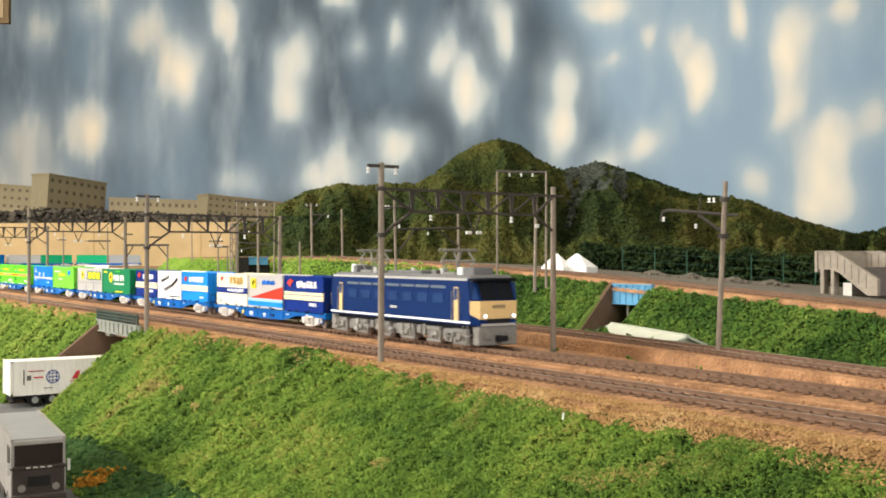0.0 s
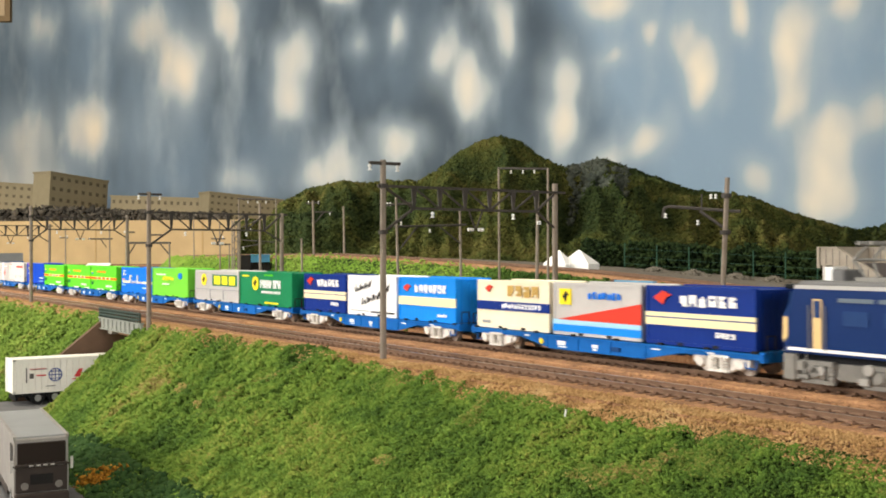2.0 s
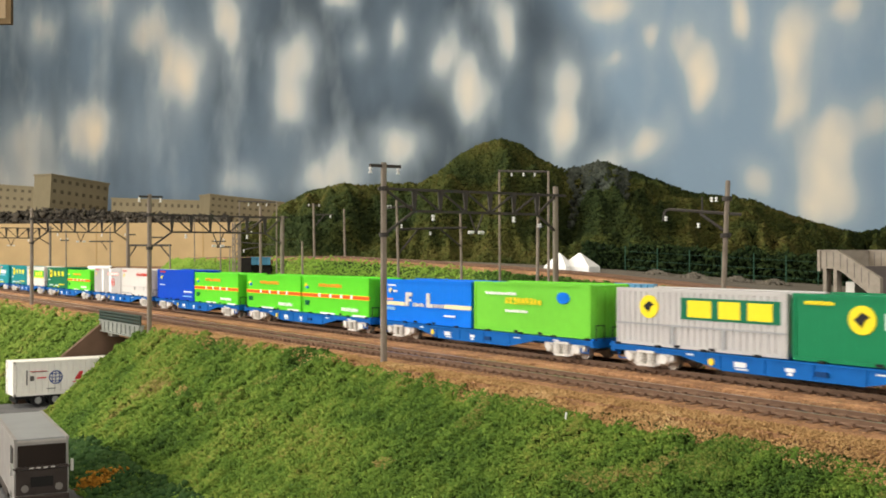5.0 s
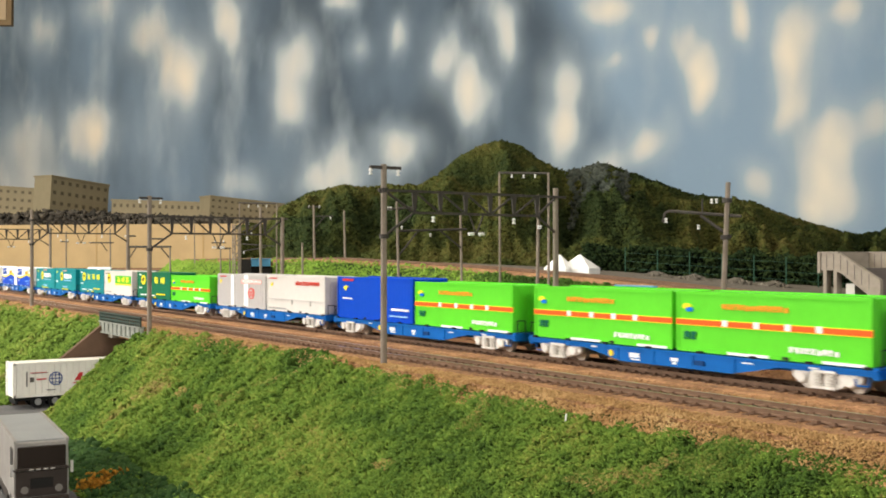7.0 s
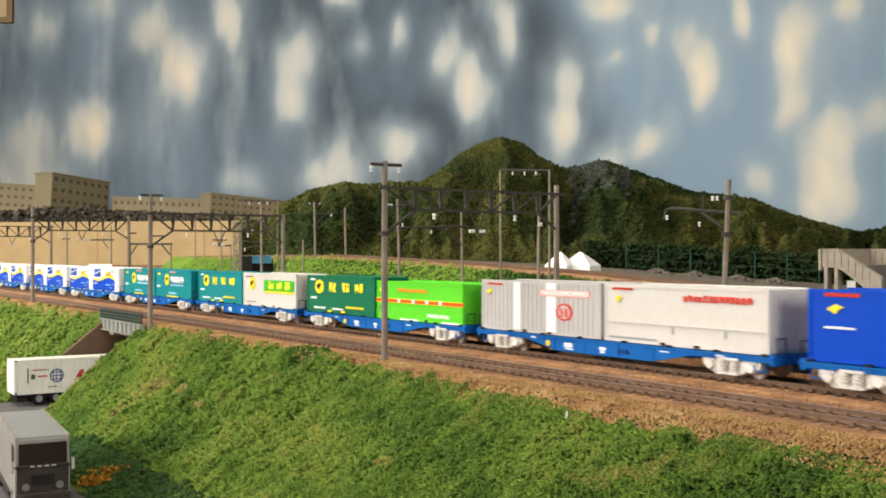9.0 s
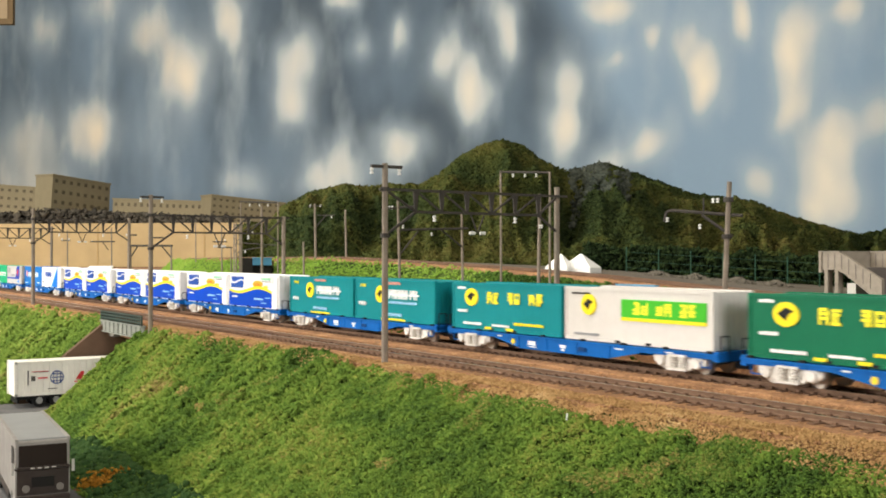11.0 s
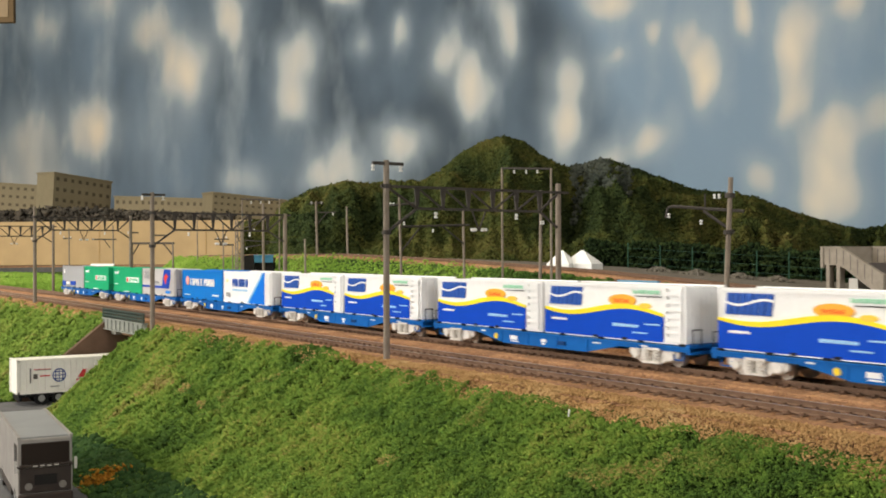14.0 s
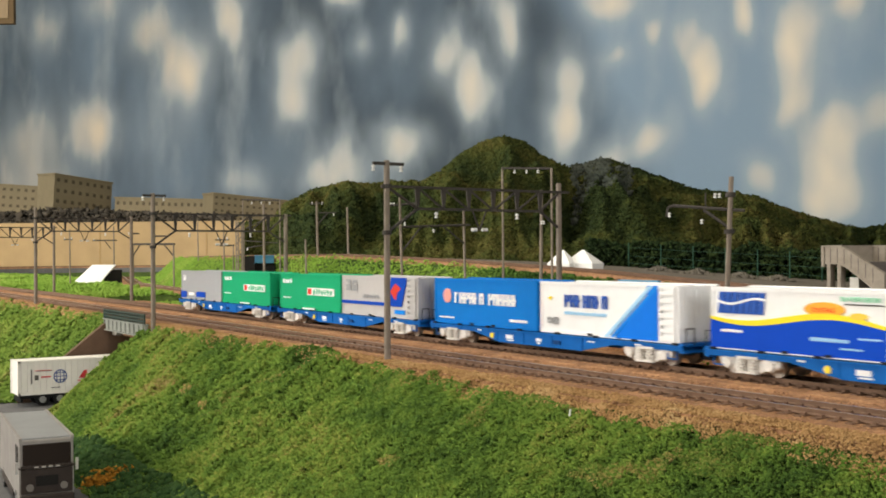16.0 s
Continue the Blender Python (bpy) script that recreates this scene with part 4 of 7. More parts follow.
def build_blue_bridge():
    x0, x1 = CUT_BACK
    yb, zb = back_edge((x0 + x1) / 2)
    t = thing("blue_girder_bridge", "small light-blue plate girder bridge over a footway", "bridge", (x0 + 0.001, yb - 0.001, zb - 0.0042), rz=0)
    blue = mat("girder_blue", (0.13, 0.36, 0.58), 0.5, 0, 0.1, 200, 0.05)
    L = x1 - x0 + 0.003
    boxpart("girder", (0, L, 0, 0.0016, -0.0095, 0.0020), blue, t, r=0.0002)
    boxpart("flange", (0, L, -0.0009, 0.0022, 0.0020, 0.0027), blue, t)
    boxpart("flange", (0, L, -0.0009, 0.0022, -0.0102, -0.0095), blue, t)
    for i in range(7):
        x = 0.001 + (L - 0.002) * i / 6
        boxpart("stiffener", (x - 0.0003, x + 0.0003, -0.0007, 0, -0.0094, 0.0019), blue, t)
    boxpart("bridge_deck", (0, L, 0.0016, 0.044, -0.004, -0.0022), M_BALLAST, t)
    w = thing("footway_wall", "brown side wall of the footway under the blue bridge", "retaining wall", (x0, yb, 0), kind="structure")
    bm = bmesh.new()
    prism_pts = [(-0.034, -0.022), (-0.034, -0.020), (-0.001, zb - 0.001), (0.05, zb - 0.001), (0.05, -0.022)]
    a = [bm.verts.new((-0.002, p, q)) for p, q in prism_pts]
    b = [bm.verts.new((0.001, p, q)) for p, q in prism_pts]
    bm.faces.new(a), bm.faces.new(b[::-1])
    for i in range(5):
        bm.faces.new((a[i], b[i], b[(i + 1) % 5], a[(i + 1) % 5]))
    part("side_wall", bm, M_BROWN, w)
    bm = bmesh.new()
    a = [bm.verts.new((x1 - x0 + 0.003, p, q - (0.004 if q > -0.01 else 0))) for p, q in prism_pts]
    b = [bm.verts.new((x1 - x0 + 0.006, p, q - (0.004 if q > -0.01 else 0))) for p, q in prism_pts]
    bm.faces.new(a), bm.faces.new(b[::-1])
    for i in range(5):
        bm.faces.new((a[i], b[i], b[(i + 1) % 5], a[(i + 1) % 5]))
    part("side_wall", bm, M_CONC, w)
    bm = bmesh.new()
    rod(bm, (0.010, 0.004, -0.022), (0.010, 0.004, zb - 0.010), 0.0011, 10)
    part("pillar", bm, M_CONC, w)


build_blue_bridge()

# gravel yard behind the upper line: it follows the line's fall
def yard(side, back):
    """A point of the yard, at a side tangent, so many metres behind the upper line's bed."""
    d = 0.3
    while d < 1.5:
        p = place(side, 0, d)
        yb, zb = back_edge(p.x)
        if p.y > yb + 0.044:
            break
        d += 0.004
    q = place(side, 0, d + back)
    return q.x, q.y, zb - 0.0012 + 0.004 * back


M_GRAVEL = mat("grey_gravel", (0.155, 0.138, 0.112), 0.95, 0, 0.3, 500, 0.6)
yard_s = [0.0 + 0.02 * i for i in range(32)]
yard_b = (0.0, 0.06, 0.14, 0.24, 0.36)
vs = [yard(s_, b_) for s_ in yard_s for b_ in yard_b]
fs = [(i * 5 + k, i * 5 + 5 + k, i * 5 + 6 + k, i * 5 + 1 + k) for i in range(31) for k in range(4)]
ob = pydata("gravel_yard", vs, fs, M_GRAVEL)
ob.modifiers.new("thickness", "SOLIDIFY").thickness = 0.003
tagged(ob, "grey gravel yard behind the upper line", "gravel", kind="structure")
rng_y = random.Random(4)
heaps = []
for sc in (0.20, 0.235, 0.275, 0.31):
    for _ in range(150):
        a_, r_ = rng_y.uniform(0, 6.28), rng_y.random() ** 0.7
        p_ = yard(sc + 0.016 * r_ * math.cos(a_), 0.12 + 0.012 * r_ * math.sin(a_))
        heaps.append((p_[0], p_[1], p_[2] + 0.0038 * (1 - r_), rng_y.uniform(0.0008, 0.0015)))
clumps("gravel_heaps", heaps, M_GRAVEL, "low grey gravel heaps in the yard", "gravel")
hedge = []
for _ in range(10000):
    s_ = rng_y.uniform(0.13, 0.55)
    p_ = yard(s_, rng_y.uniform(0.20, 0.30))
    hedge.append((p_[0], p_[1], p_[2] + rng_y.random() ** 1.3 * (0.022 + 0.010 * noise.noise((s_ * 40, 0, 0))), rng_y.uniform(0.0010, 0.0026)))
clumps("hedge", hedge, M_HEDGE, "dark green foam trees and hedge below the mountain", "hedge", jitter=0.7, coarse=True)


def fence_posts():
    m = paint("fence_green", (0.035, 0.085, 0.055))
    p0 = Vector(yard(0.17, 0.17))
    t = thing("mesh_fence", "thin dark green wire fence along the yard", "fence", tuple(p0))
    pts = [Vector(yard(0.17 + 0.03 * i, 0.17)) - p0 for i in range(9)]
    for i, p in enumerate(pts):
        bm = bmesh.new()
        rod(bm, p - Vector((0, 0, 0.002)), p + Vector((0, 0, 0.021)), 0.00045, 6)
        part("post", bm, m, t)
        if i < 8:
            for h in (0.004, 0.010, 0.017):
                bm = bmesh.new()
                rod(bm, p + Vector((0, 0, h)), pts[i + 1] + Vector((0, 0, h)), 0.00013, 4)
                part("wire", bm, m, t)


fence_posts()


def build_tents():
    for u0, w in ((0.1085, 0.0095), (0.1275, 0.0125)):
        p = place(u0, -0.0155, 0.80)
        t = thing("white_pavilion", "small white peaked pavilion roof beside the upper line", "pavilion", (p.x, p.y, p.z - 0.001), "white pavilions", rz=20)
        m = paint("canvas_white", (0.86, 0.86, 0.84), 0.6)
        bm = bmesh.new()
        base = [bm.verts.new((x, y, 0.005)) for x, y in ((-w, -w * 0.7), (w, -w * 0.7), (w, w * 0.7), (-w, w * 0.7))]
        low = [bm.verts.new((v.co.x * 0.96, v.co.y * 0.96, -0.006)) for v in base]
        tip = [bm.verts.new((-0.001, 0, 0.0150)), bm.verts.new((0.001, 0, 0.0150))]
        bm.faces.new((base[0], base[1], tip[1], tip[0]))
        bm.faces.new((base[2], base[3], tip[0], tip[1]))
        bm.faces.new((base[1], base[2], tip[1]))
        bm.faces.new((base[3], base[0], tip[0]))
        for i in range(4):
            bm.faces.new((base[(i + 1) % 4], base[i], low[i], low[(i + 1) % 4]))
        bm.faces.new(low)
        part("canopy", bm, m, t)


build_tents()


def build_concourse():
    """Concrete station stair: upper landing block, slanting panelled parapets, legs."""
    p = Vector(yard(0.3545, 0.052))
    z = p.z
    t = thing("concrete_stair", "weathered grey concrete station stair with panelled parapets", "staircase", (p.x, p.y, z), rz=-9)
    t.scale = (0.76, 1.15, 0.68)
    c = mat("stair_concrete", (0.30, 0.265, 0.22), 0.85, 0, 0.18, 180, 0.3, dirt=(0.22, 0.19, 0.155))
    dk = paint("stair_shade", (0.16, 0.14, 0.13), 0.8)
    for y0, y1 in ((0, 0.002), (0.034, 0.036)):
        bm = bmesh.new()
        prism(bm, [(-0.002, 0.0215), (-0.002, 0.037), (0.016, 0.037), (0.058, 0.0140), (0.058, 0.0), (0.048, 0.0), (0.020, 0.0185), (0.012, 0.0215)], y0, y1)
        pp = part("parapet", bm, c, t)
        for i in range(7):
            x = 0.004 + i * 0.0072
            top = 0.037 if x < 0.016 else 0.037 - (x - 0.016) * 0.548
            boxpart("panel_joint", (x - 0.0002, x + 0.0002, y0 - 0.0002, y0 + 0.0004, top - 0.014, top - 0.001), dk, pp)
        boxpart("coping", (-0.003, 0.0165, y0 - 0.0006, y1 + 0.0006, 0.037, 0.0382), c, t)
    boxpart("landing", (-0.002, 0.016, 0.002, 0.034, 0.0215, 0.0235), c, t)
    for i in range(9):
        x = 0.016 + i * 0.0045
        z1 = 0.0235 - i * 0.00245
        boxpart("step", (x, x + 0.0048, 0.002, 0.034, max(0, z1 - 0.004), z1), dk, t)
    for x in (0.0, 0.011):
        for y in (0.0, 0.032, 0.066):
            boxpart("leg", (x, x + 0.0035, y, y + 0.0035, -0.002, 0.0215), c, t)
    boxpart("back_wall", (-0.0050, -0.0022, -0.0008, 0.070, 0.0190, 0.0382), c, t)
    boxpart("rear_landing", (-0.0020, 0.016, 0.0365, 0.070, 0.0205, 0.0235), c, t)
    boxpart("booth", (0.018, 0.027, 0.004, 0.016, -0.002, 0.0100), paint("booth_pale", (0.62, 0.6, 0.55)), t)


build_concourse()

# ---- far end of the layout ----
pa, pb = place(-0.60, 0, 2.62), place(-0.12, 0, 2.38)
dd = (pb - pa)
ang = math.degrees(math.atan2(dd.y, dd.x))
t = thing("plywood_board", "plain tan plywood board edging the far end of the layout", "board", (pa.x, pa.y, -0.01), rz=ang)
boxpart("panel", (0, dd.length, 0, 0.009, 0, 0.118), M_WOOD, t)
for i in range(1, 5):
    boxpart("joint_strip", (dd.length * i / 5 - 0.0015, dd.length * i / 5 + 0.0015, -0.001, 0, 0, 0.118), paint("joint_tan", (0.42, 0.28, 0.13)), t)
boxpart("shelf", (0, dd.length, 0.009, 0.55, 0.108, 0.116), M_WOOD, t)
rng_r = random.Random(9)
rocks = []
M_RUBBLE = mat('rubble', (0.105, 0.090, 0.070), 0.9, var=0.5, scale=60, bump=0.5, dirt=(0.02, 0.02, 0.018), island=1.0)
for _ in range(2600):
    s_ = rng_r.uniform(-0.46, -0.20)
    k_ = 0.4 + 0.6 * math.exp(-((s_ + 0.36) / 0.09) ** 2)
    p_ = place(s_, 0, 2.66 - (s_ + 0.6) * 0.5 + rng_r.uniform(0.0, 0.05))
    rocks.append((p_.x, p_.y, 0.108 + rng_r.random() * 0.032 * k_, rng_r.uniform(0.003, 0.008)))
clumps("rock_rubble", rocks, M_RUBBLE, "dark grey rubble bank on the far shelf", "rocks", jitter=0.9, coarse=True)
M_BEIGE = mat("beige_card", (0.255, 0.215, 0.135), 0.8, 0, 0.1, 60, 0.05)
M_BWIN = paint("beige_window", (0.115, 0.095, 0.060), 0.5)


def block(s0, s1, z0, z1, depth0, depth1, cols, rows, label, lean=0.0):
    a, b = place(s0, 0, depth0), place(s1, 0, depth1)
    d = b - a
    t = thing("apartment_block", label, "building", (a.x, a.y, z0), "beige apartment blocks", rz=math.degrees(math.atan2(d.y, d.x)))
    t.matrix_basis = t.matrix_basis @ pose(0, 0, 0, 0, lean, 0)
    L, h = d.length, z1 - z0
    boxpart("wall", (0, L, 0, 0.06, 0, h), M_BEIGE, t)
    boxpart("roof", (-0.002, L + 0.002, -0.002, 0.062, h, h + 0.004), M_BEIGE, t)
    for i in range(cols):
        for j in range(rows):
            x, z = L * (i + 0.5) / cols, h * (j + 0.55) / rows
            w, q = L / cols * 0.20, h / rows * 0.17
            boxpart("window", (x - w, x + w, -0.0008, 0.0005, z - q, z + q), M_BWIN, t)


block(-0.368, -0.314, 0.100, 0.229, 2.60, 2.76, 8, 5, "tall beige card apartment block with rows of windows", 4)
block(-0.48, -0.371, 0.100, 0.224, 2.74, 2.74, 16, 6, "long beige card apartment block with rows of windows", 4)
block(-0.310, -0.226, 0.100, 0.177, 2.74, 2.72, 14, 3, "low beige card apartment block behind the rubble", 2)
block(-0.2190, -0.150, 0.100, 0.178, 2.58, 2.70, 12, 5, "beige card apartment block beside the wooded hill", 4)

t = thing("white_cover", "white card cover leaning over a dark track opening", "cover", tuple(place(-0.3345, 0, 1.315).xy) + (-0.003,), rz=66)
bm = bmesh.new()
q = [(-0.019, -0.004, 0.0), (0.013, -0.004, 0.0), (0.030, 0.020, 0.0235), (0.002, 0.020, 0.0235)]
va = [bm.verts.new(p) for p in q]
vb = [bm.verts.new((p[0], p[1] + 0.001, p[2] - 0.0012)) for p in q]
bm.faces.new(va), bm.faces.new(vb[::-1])
for i in range(4):
    bm.faces.new((va[i], va[(i + 1) % 4], vb[(i + 1) % 4], vb[i]))
part("sheet", bm, paint("card_white", (0.84, 0.84, 0.82), 0.6), t)
# solid near-black block in place of the shade under the cover
boxpart("shade_block", (0.016, 0.036, 0.018, 0.034, 0, 0.017), OPENING_SHADE, t)


# room behind the layout
bm = bmesh.new()
box(bm, -4.4, 2.4, 2.75, 2.85, -0.9, 1.7)
tagged(new("wall_north", mesh("wall_north", bm, M_ROOM)), "plain pale plaster wall behind the cloth", "wall", kind="structure")
bm = bmesh.new()
box(bm, -4.4, -4.3, -1.6, 2.75, -0.9, 1.7)
tagged(new("wall_west", mesh("wall_west", bm, M_ROOM)), "plain pale plaster wall", "wall", kind="structure")


def window(name, ob_pose, w, h):
    """Window in a wall opening: frame and two panes, in its own x-z plane."""
    t = new(name)
    t.matrix_basis = ob_pose
    tagged(t, "unseen white-framed room window with two panes", "window", kind="structure")
    wt = paint("frame_white", (0.75, 0.74, 0.72), 0.5)
    for x0, x1, z0, z1 in ((-w / 2, w / 2, 0, 0.04), (-w / 2, w / 2, h - 0.04, h), (-w / 2, -w / 2 + 0.04, 0.04, h - 0.04), (w / 2 - 0.04, w / 2, 0.04, h - 0.04), (-0.02, 0.02, 0.04, h - 0.04)):
        boxpart("window_frame", (x0, x1, -0.02, 0.02, z0, z1), wt, t)
    g = bpy.data.materials.new("window_glass")
    g.use_nodes = True
    g.node_tree.nodes["Principled BSDF"].inputs["Transmission Weight"].default_value = 1
    g.node_tree.nodes["Principled BSDF"].inputs["Roughness"].default_value = 0.02
    for x0, x1 in ((-w / 2 + 0.04, -0.02), (0.02, w / 2 - 0.04)):
        boxpart("pane", (x0, x1, -0.003, 0.003, 0.04, h - 0.04), g, t).visible_shadow = False


bm = bmesh.new()
box(bm, 2.4, 2.5, -1.6, -0.95, -0.9, 1.7)
box(bm, 2.4, 2.5, 0.05, 2.85, -0.9, 1.7)
box(bm, 2.4, 2.5, -0.95, 0.05, -0.9, 0.3)
box(bm, 2.4, 2.5, -0.95, 0.05, 1.2, 1.7)
tagged(new("wall_east", mesh("wall_east", bm, M_ROOM)), "unseen plain pale plaster wall with a window opening", "wall", kind="structure")
window("window_1", pose(2.45, -0.45, 0.3, 0, 0, 90), 1.0, 0.9)
# unseen south wall and window, invented to house the added fill
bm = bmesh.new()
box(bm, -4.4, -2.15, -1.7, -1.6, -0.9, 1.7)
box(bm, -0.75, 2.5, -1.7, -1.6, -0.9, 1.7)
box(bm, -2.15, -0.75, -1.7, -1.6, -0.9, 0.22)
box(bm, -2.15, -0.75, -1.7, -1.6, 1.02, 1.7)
tagged(new("wall_south", mesh("wall_south", bm, M_ROOM)), "unseen plain pale plaster wall with a window opening", "wall", kind="structure")
window("added_window_2", pose(-1.45, -1.65, 0.22), 1.4, 0.8)
bm = bmesh.new()
box(bm, -4.4, 2.5, -1.7, 2.85, 1.7, 1.8)
tagged(new("ceiling", mesh("ceiling", bm, M_ROOM)), "plain white room ceiling", "ceiling", kind="structure")
bm = bmesh.new()
box(bm, -4.4, 2.5, -1.7, 2.85, -1.0, -0.9)
tagged(new("floor", mesh("floor", bm, M_WOOD)), "brown wooden room floor", "floor", kind="structure")

# ---- overhead line structures ----


def insulator(bm, x, y, z, r=0.00065, h=0.0020):
    for k in (0, 0.62):
        rod(bm, (x, y, z - h * k), (x, y, z - h * (k + 0.38)), r * 0.7, 8, r * 1.15)
    rod(bm, (x, y, z), (x, y, z - h), r * 0.55, 6)


def pole(t, x, y, z0, z1, r=0.0013, lean=(0, 0)):
    bm = bmesh.new()
    rod(bm, (x, y, z0 - 0.012), (x + lean[0], y + lean[1], z1), r, 12, r * 0.86)
    return part("post", bm, M_POLE, t)


def collar(t, x, y, z, r):
    bm = bmesh.new()
    rod(bm, (x, y, z - 0.0007), (x, y, z + 0.0007), r, 12)
    part("clamp", bm, M_STEEL, t)


def portal(x, ya, yb, z0, za, zb, top, bottom, fat=0.0013, arms=True, back=0.0):
    """Portal over the two main tracks: tall near post with cross-arm, trussed beam, knee braces and insulators."""
    t = thing("catenary_portal", "tall grey concrete catenary posts with a dark steel truss beam", "catenary mast", (x, ya, z0), "catenary masts along the line")
    w = yb - ya
    pole(t, 0, 0, 0, za - z0, fat)
    pole(t, back, w, 0, zb - z0, fat)
    top, bottom = top - z0, bottom - z0
    for z in (top, bottom - 0.008):
        collar(t, 0, 0, z, fat * 1.35)
    for z0_, y0, y1 in ((top, -0.002, w + 0.003), (bottom, w * 0.16, w * 0.86)):
        bm = bmesh.new()
        box(bm, -0.0005, 0.0005, y0, y1, z0_ - 0.00042, z0_ + 0.00042)
        part("beam_chord", bm, M_STEEL, t)
    n = 6
    ys = [w * (0.16 + 0.70 * i / (n - 1)) for i in range(n)]
    for i, y in enumerate(ys):
        bm = bmesh.new()
        prism_pts = [(y - 0.0011, top), (y + 0.0011, top), (y + 0.0004, bottom), (y - 0.0004, bottom)]
        va = [bm.verts.new((-0.0003, p, q)) for p, q in prism_pts]
        vb = [bm.verts.new((0.0003, p, q)) for p, q in prism_pts]
        bm.faces.new(va), bm.faces.new(vb[::-1])
        for k in range(4):
            bm.faces.new((va[k], va[(k + 1) % 4], vb[(k + 1) % 4], vb[k]))
        part("gusset", bm, M_STEEL, t)
        if i < n - 1:
            bm = bmesh.new()
            if i < n // 2:
                rod(bm, (0, y, top), (0, ys[i + 1], bottom), 0.0004)
            else:
                rod(bm, (0, y, bottom), (0, ys[i + 1], top), 0.0004)
            part("diagonal", bm, M_STEEL, t)
    for a, b in (((0, 0, top), (0, ys[0], bottom)), ((0, 0, bottom - 0.008), (0, ys[0], bottom)), ((back, w, bottom - 0.006), (0, ys[-1], bottom)), ((back, w, top), (0, ys[-1], bottom))):
        bm = bmesh.new()
        rod(bm, a, b, 0.0005)
        part("knee_brace", bm, M_STEEL, t)
    if arms:
        bm = bmesh.new()
        box(bm, -0.0005, 0.0005, -0.0052, 0.0064, za - z0 - 0.0016, za - z0 - 0.0006)
        part("cross_arm", bm, M_STEEL, t)
        for y in (-0.005, 0.0055):
            bm = bmesh.new()
            insulator(bm, 0, y, za - z0 - 0.0016)
            part("insulator", bm, M_WHITE, t)
    for y in (w * 0.26, w * 0.72):
        bm = bmesh.new()
        insulator(bm, 0, y, bottom - 0.001)
        part("insulator", bm, M_WHITE, t)
    yv = w * 0.5
    bm = bmesh.new()
    rod(bm, (0, yv - 0.003, bottom), (0, yv, bottom - 0.007), 0.0003)
    rod(bm, (0, yv + 0.003, bottom), (0, yv, bottom - 0.007), 0.0003)
    part("hanger", bm, M_STEEL, t)
    for s in (-1, 1):
        bm = bmesh.new()
        rod(bm, (0, yv + s * 0.0012, bottom - 0.0068), (0, yv + s * 0.0032, bottom - 0.0068), 0.0006, 8)
        part("insulator", bm, M_WHITE, t)
    return t


portal(-0.302, 0.178, 0.2522, -0.003, 0.0634, 0.0583, 0.0549, 0.0478, fat=0.00115, back=-0.002)
portal(-0.515, 0.171, 0.2419, -0.003, 0.0629, 0.0538, 0.0530, 0.0447, fat=0.0012)
portal(-0.79, 0.178, 0.246, -0.003, 0.0665, 0.061, 0.059, 0.050, arms=False)
portal(-1.02, 0.178, 0.246, -0.003, 0.066, 0.060, 0.058, 0.049, arms=False)
portal(0.16, 0.178, 0.2485, -0.003, 0.0605, 0.0555, 0.0525, 0.0455)

def mast_post(t, p0, p1, r, material=None):
    """A post between two places, given in the thing's own space."""
    bm = bmesh.new()
    rod(bm, p0, p1, r * 0.78, 10, r * 0.66)
    return part("post", bm, material or M_POLE, t)


def bar(t, name, a, b, r=0.0005, material=None):
    bm = bmesh.new()
    rod(bm, a, b, r, 6)
    return part(name, bm, material or M_STEEL, t)


def drop(t, p, r=0.001, h=0.0028):
    bm = bmesh.new()
    insulator(bm, p[0], p[1], p[2], r, h)
    part("insulator", bm, M_WHITE, t)


def mast(name, label, base):
    return thing(name, label, "catenary mast", tuple(base), "catenary masts along the line")


def V(p, base):
    return Vector(p) - Vector(base)


def mast_d():
    b, top = Vector((-0.2695, 0.3007, -0.0034)), Vector((-0.2677, 0.3034, 0.0603))
    t = mast("catenary_mast", "single leaning grey concrete catenary post with a bracket arm", b)
    mast_post(t, (0, 0, -0.012), top - b, 0.00135)
    k = V((-0.2680, 0.3029, 0.0484), b)
    tip = V((-0.2894, 0.2960, 0.0504), b)
    bend = V((-0.2912, 0.2951, 0.0498), b)
    end = V((-0.2916, 0.2946, 0.0462), b)
    bar(t, "arm", V((-0.2630, 0.3050, 0.0478), b), tip, 0.0006)
    bar(t, "arm", tip, bend, 0.0005)
    bar(t, "arm", bend, end, 0.0005)
    bar(t, "brace", V((-0.2671, 0.3043, 0.0403), b), V((-0.2775, 0.2996, 0.0484), b), 0.0006)
    for q in ((-0.2771, 0.3001, 0.0547), ):
        bar(t, "arm", V(q, b), V((-0.2771, 0.3001, 0.0492), b), 0.0003)
    for q in ((-0.2738, 0.3015, 0.0545), (-0.2721, 0.3021, 0.0545), (-0.2903, 0.2948, 0.0478), (-0.2779, 0.2989, 0.0450)):
        drop(t, V(q, b), 0.0006, 0.0017)
    for q in ((-0.2679, 0.3031, 0.0537), (-0.2682, 0.3026, 0.0403)):
        c = V(q, b)
        bm = bmesh.new()
        rod(bm, c - Vector((0, 0, 0.0008)), c + Vector((0, 0, 0.0008)), 0.0018, 12)
        part("clamp", bm, M_STEEL, t)


mast_d()


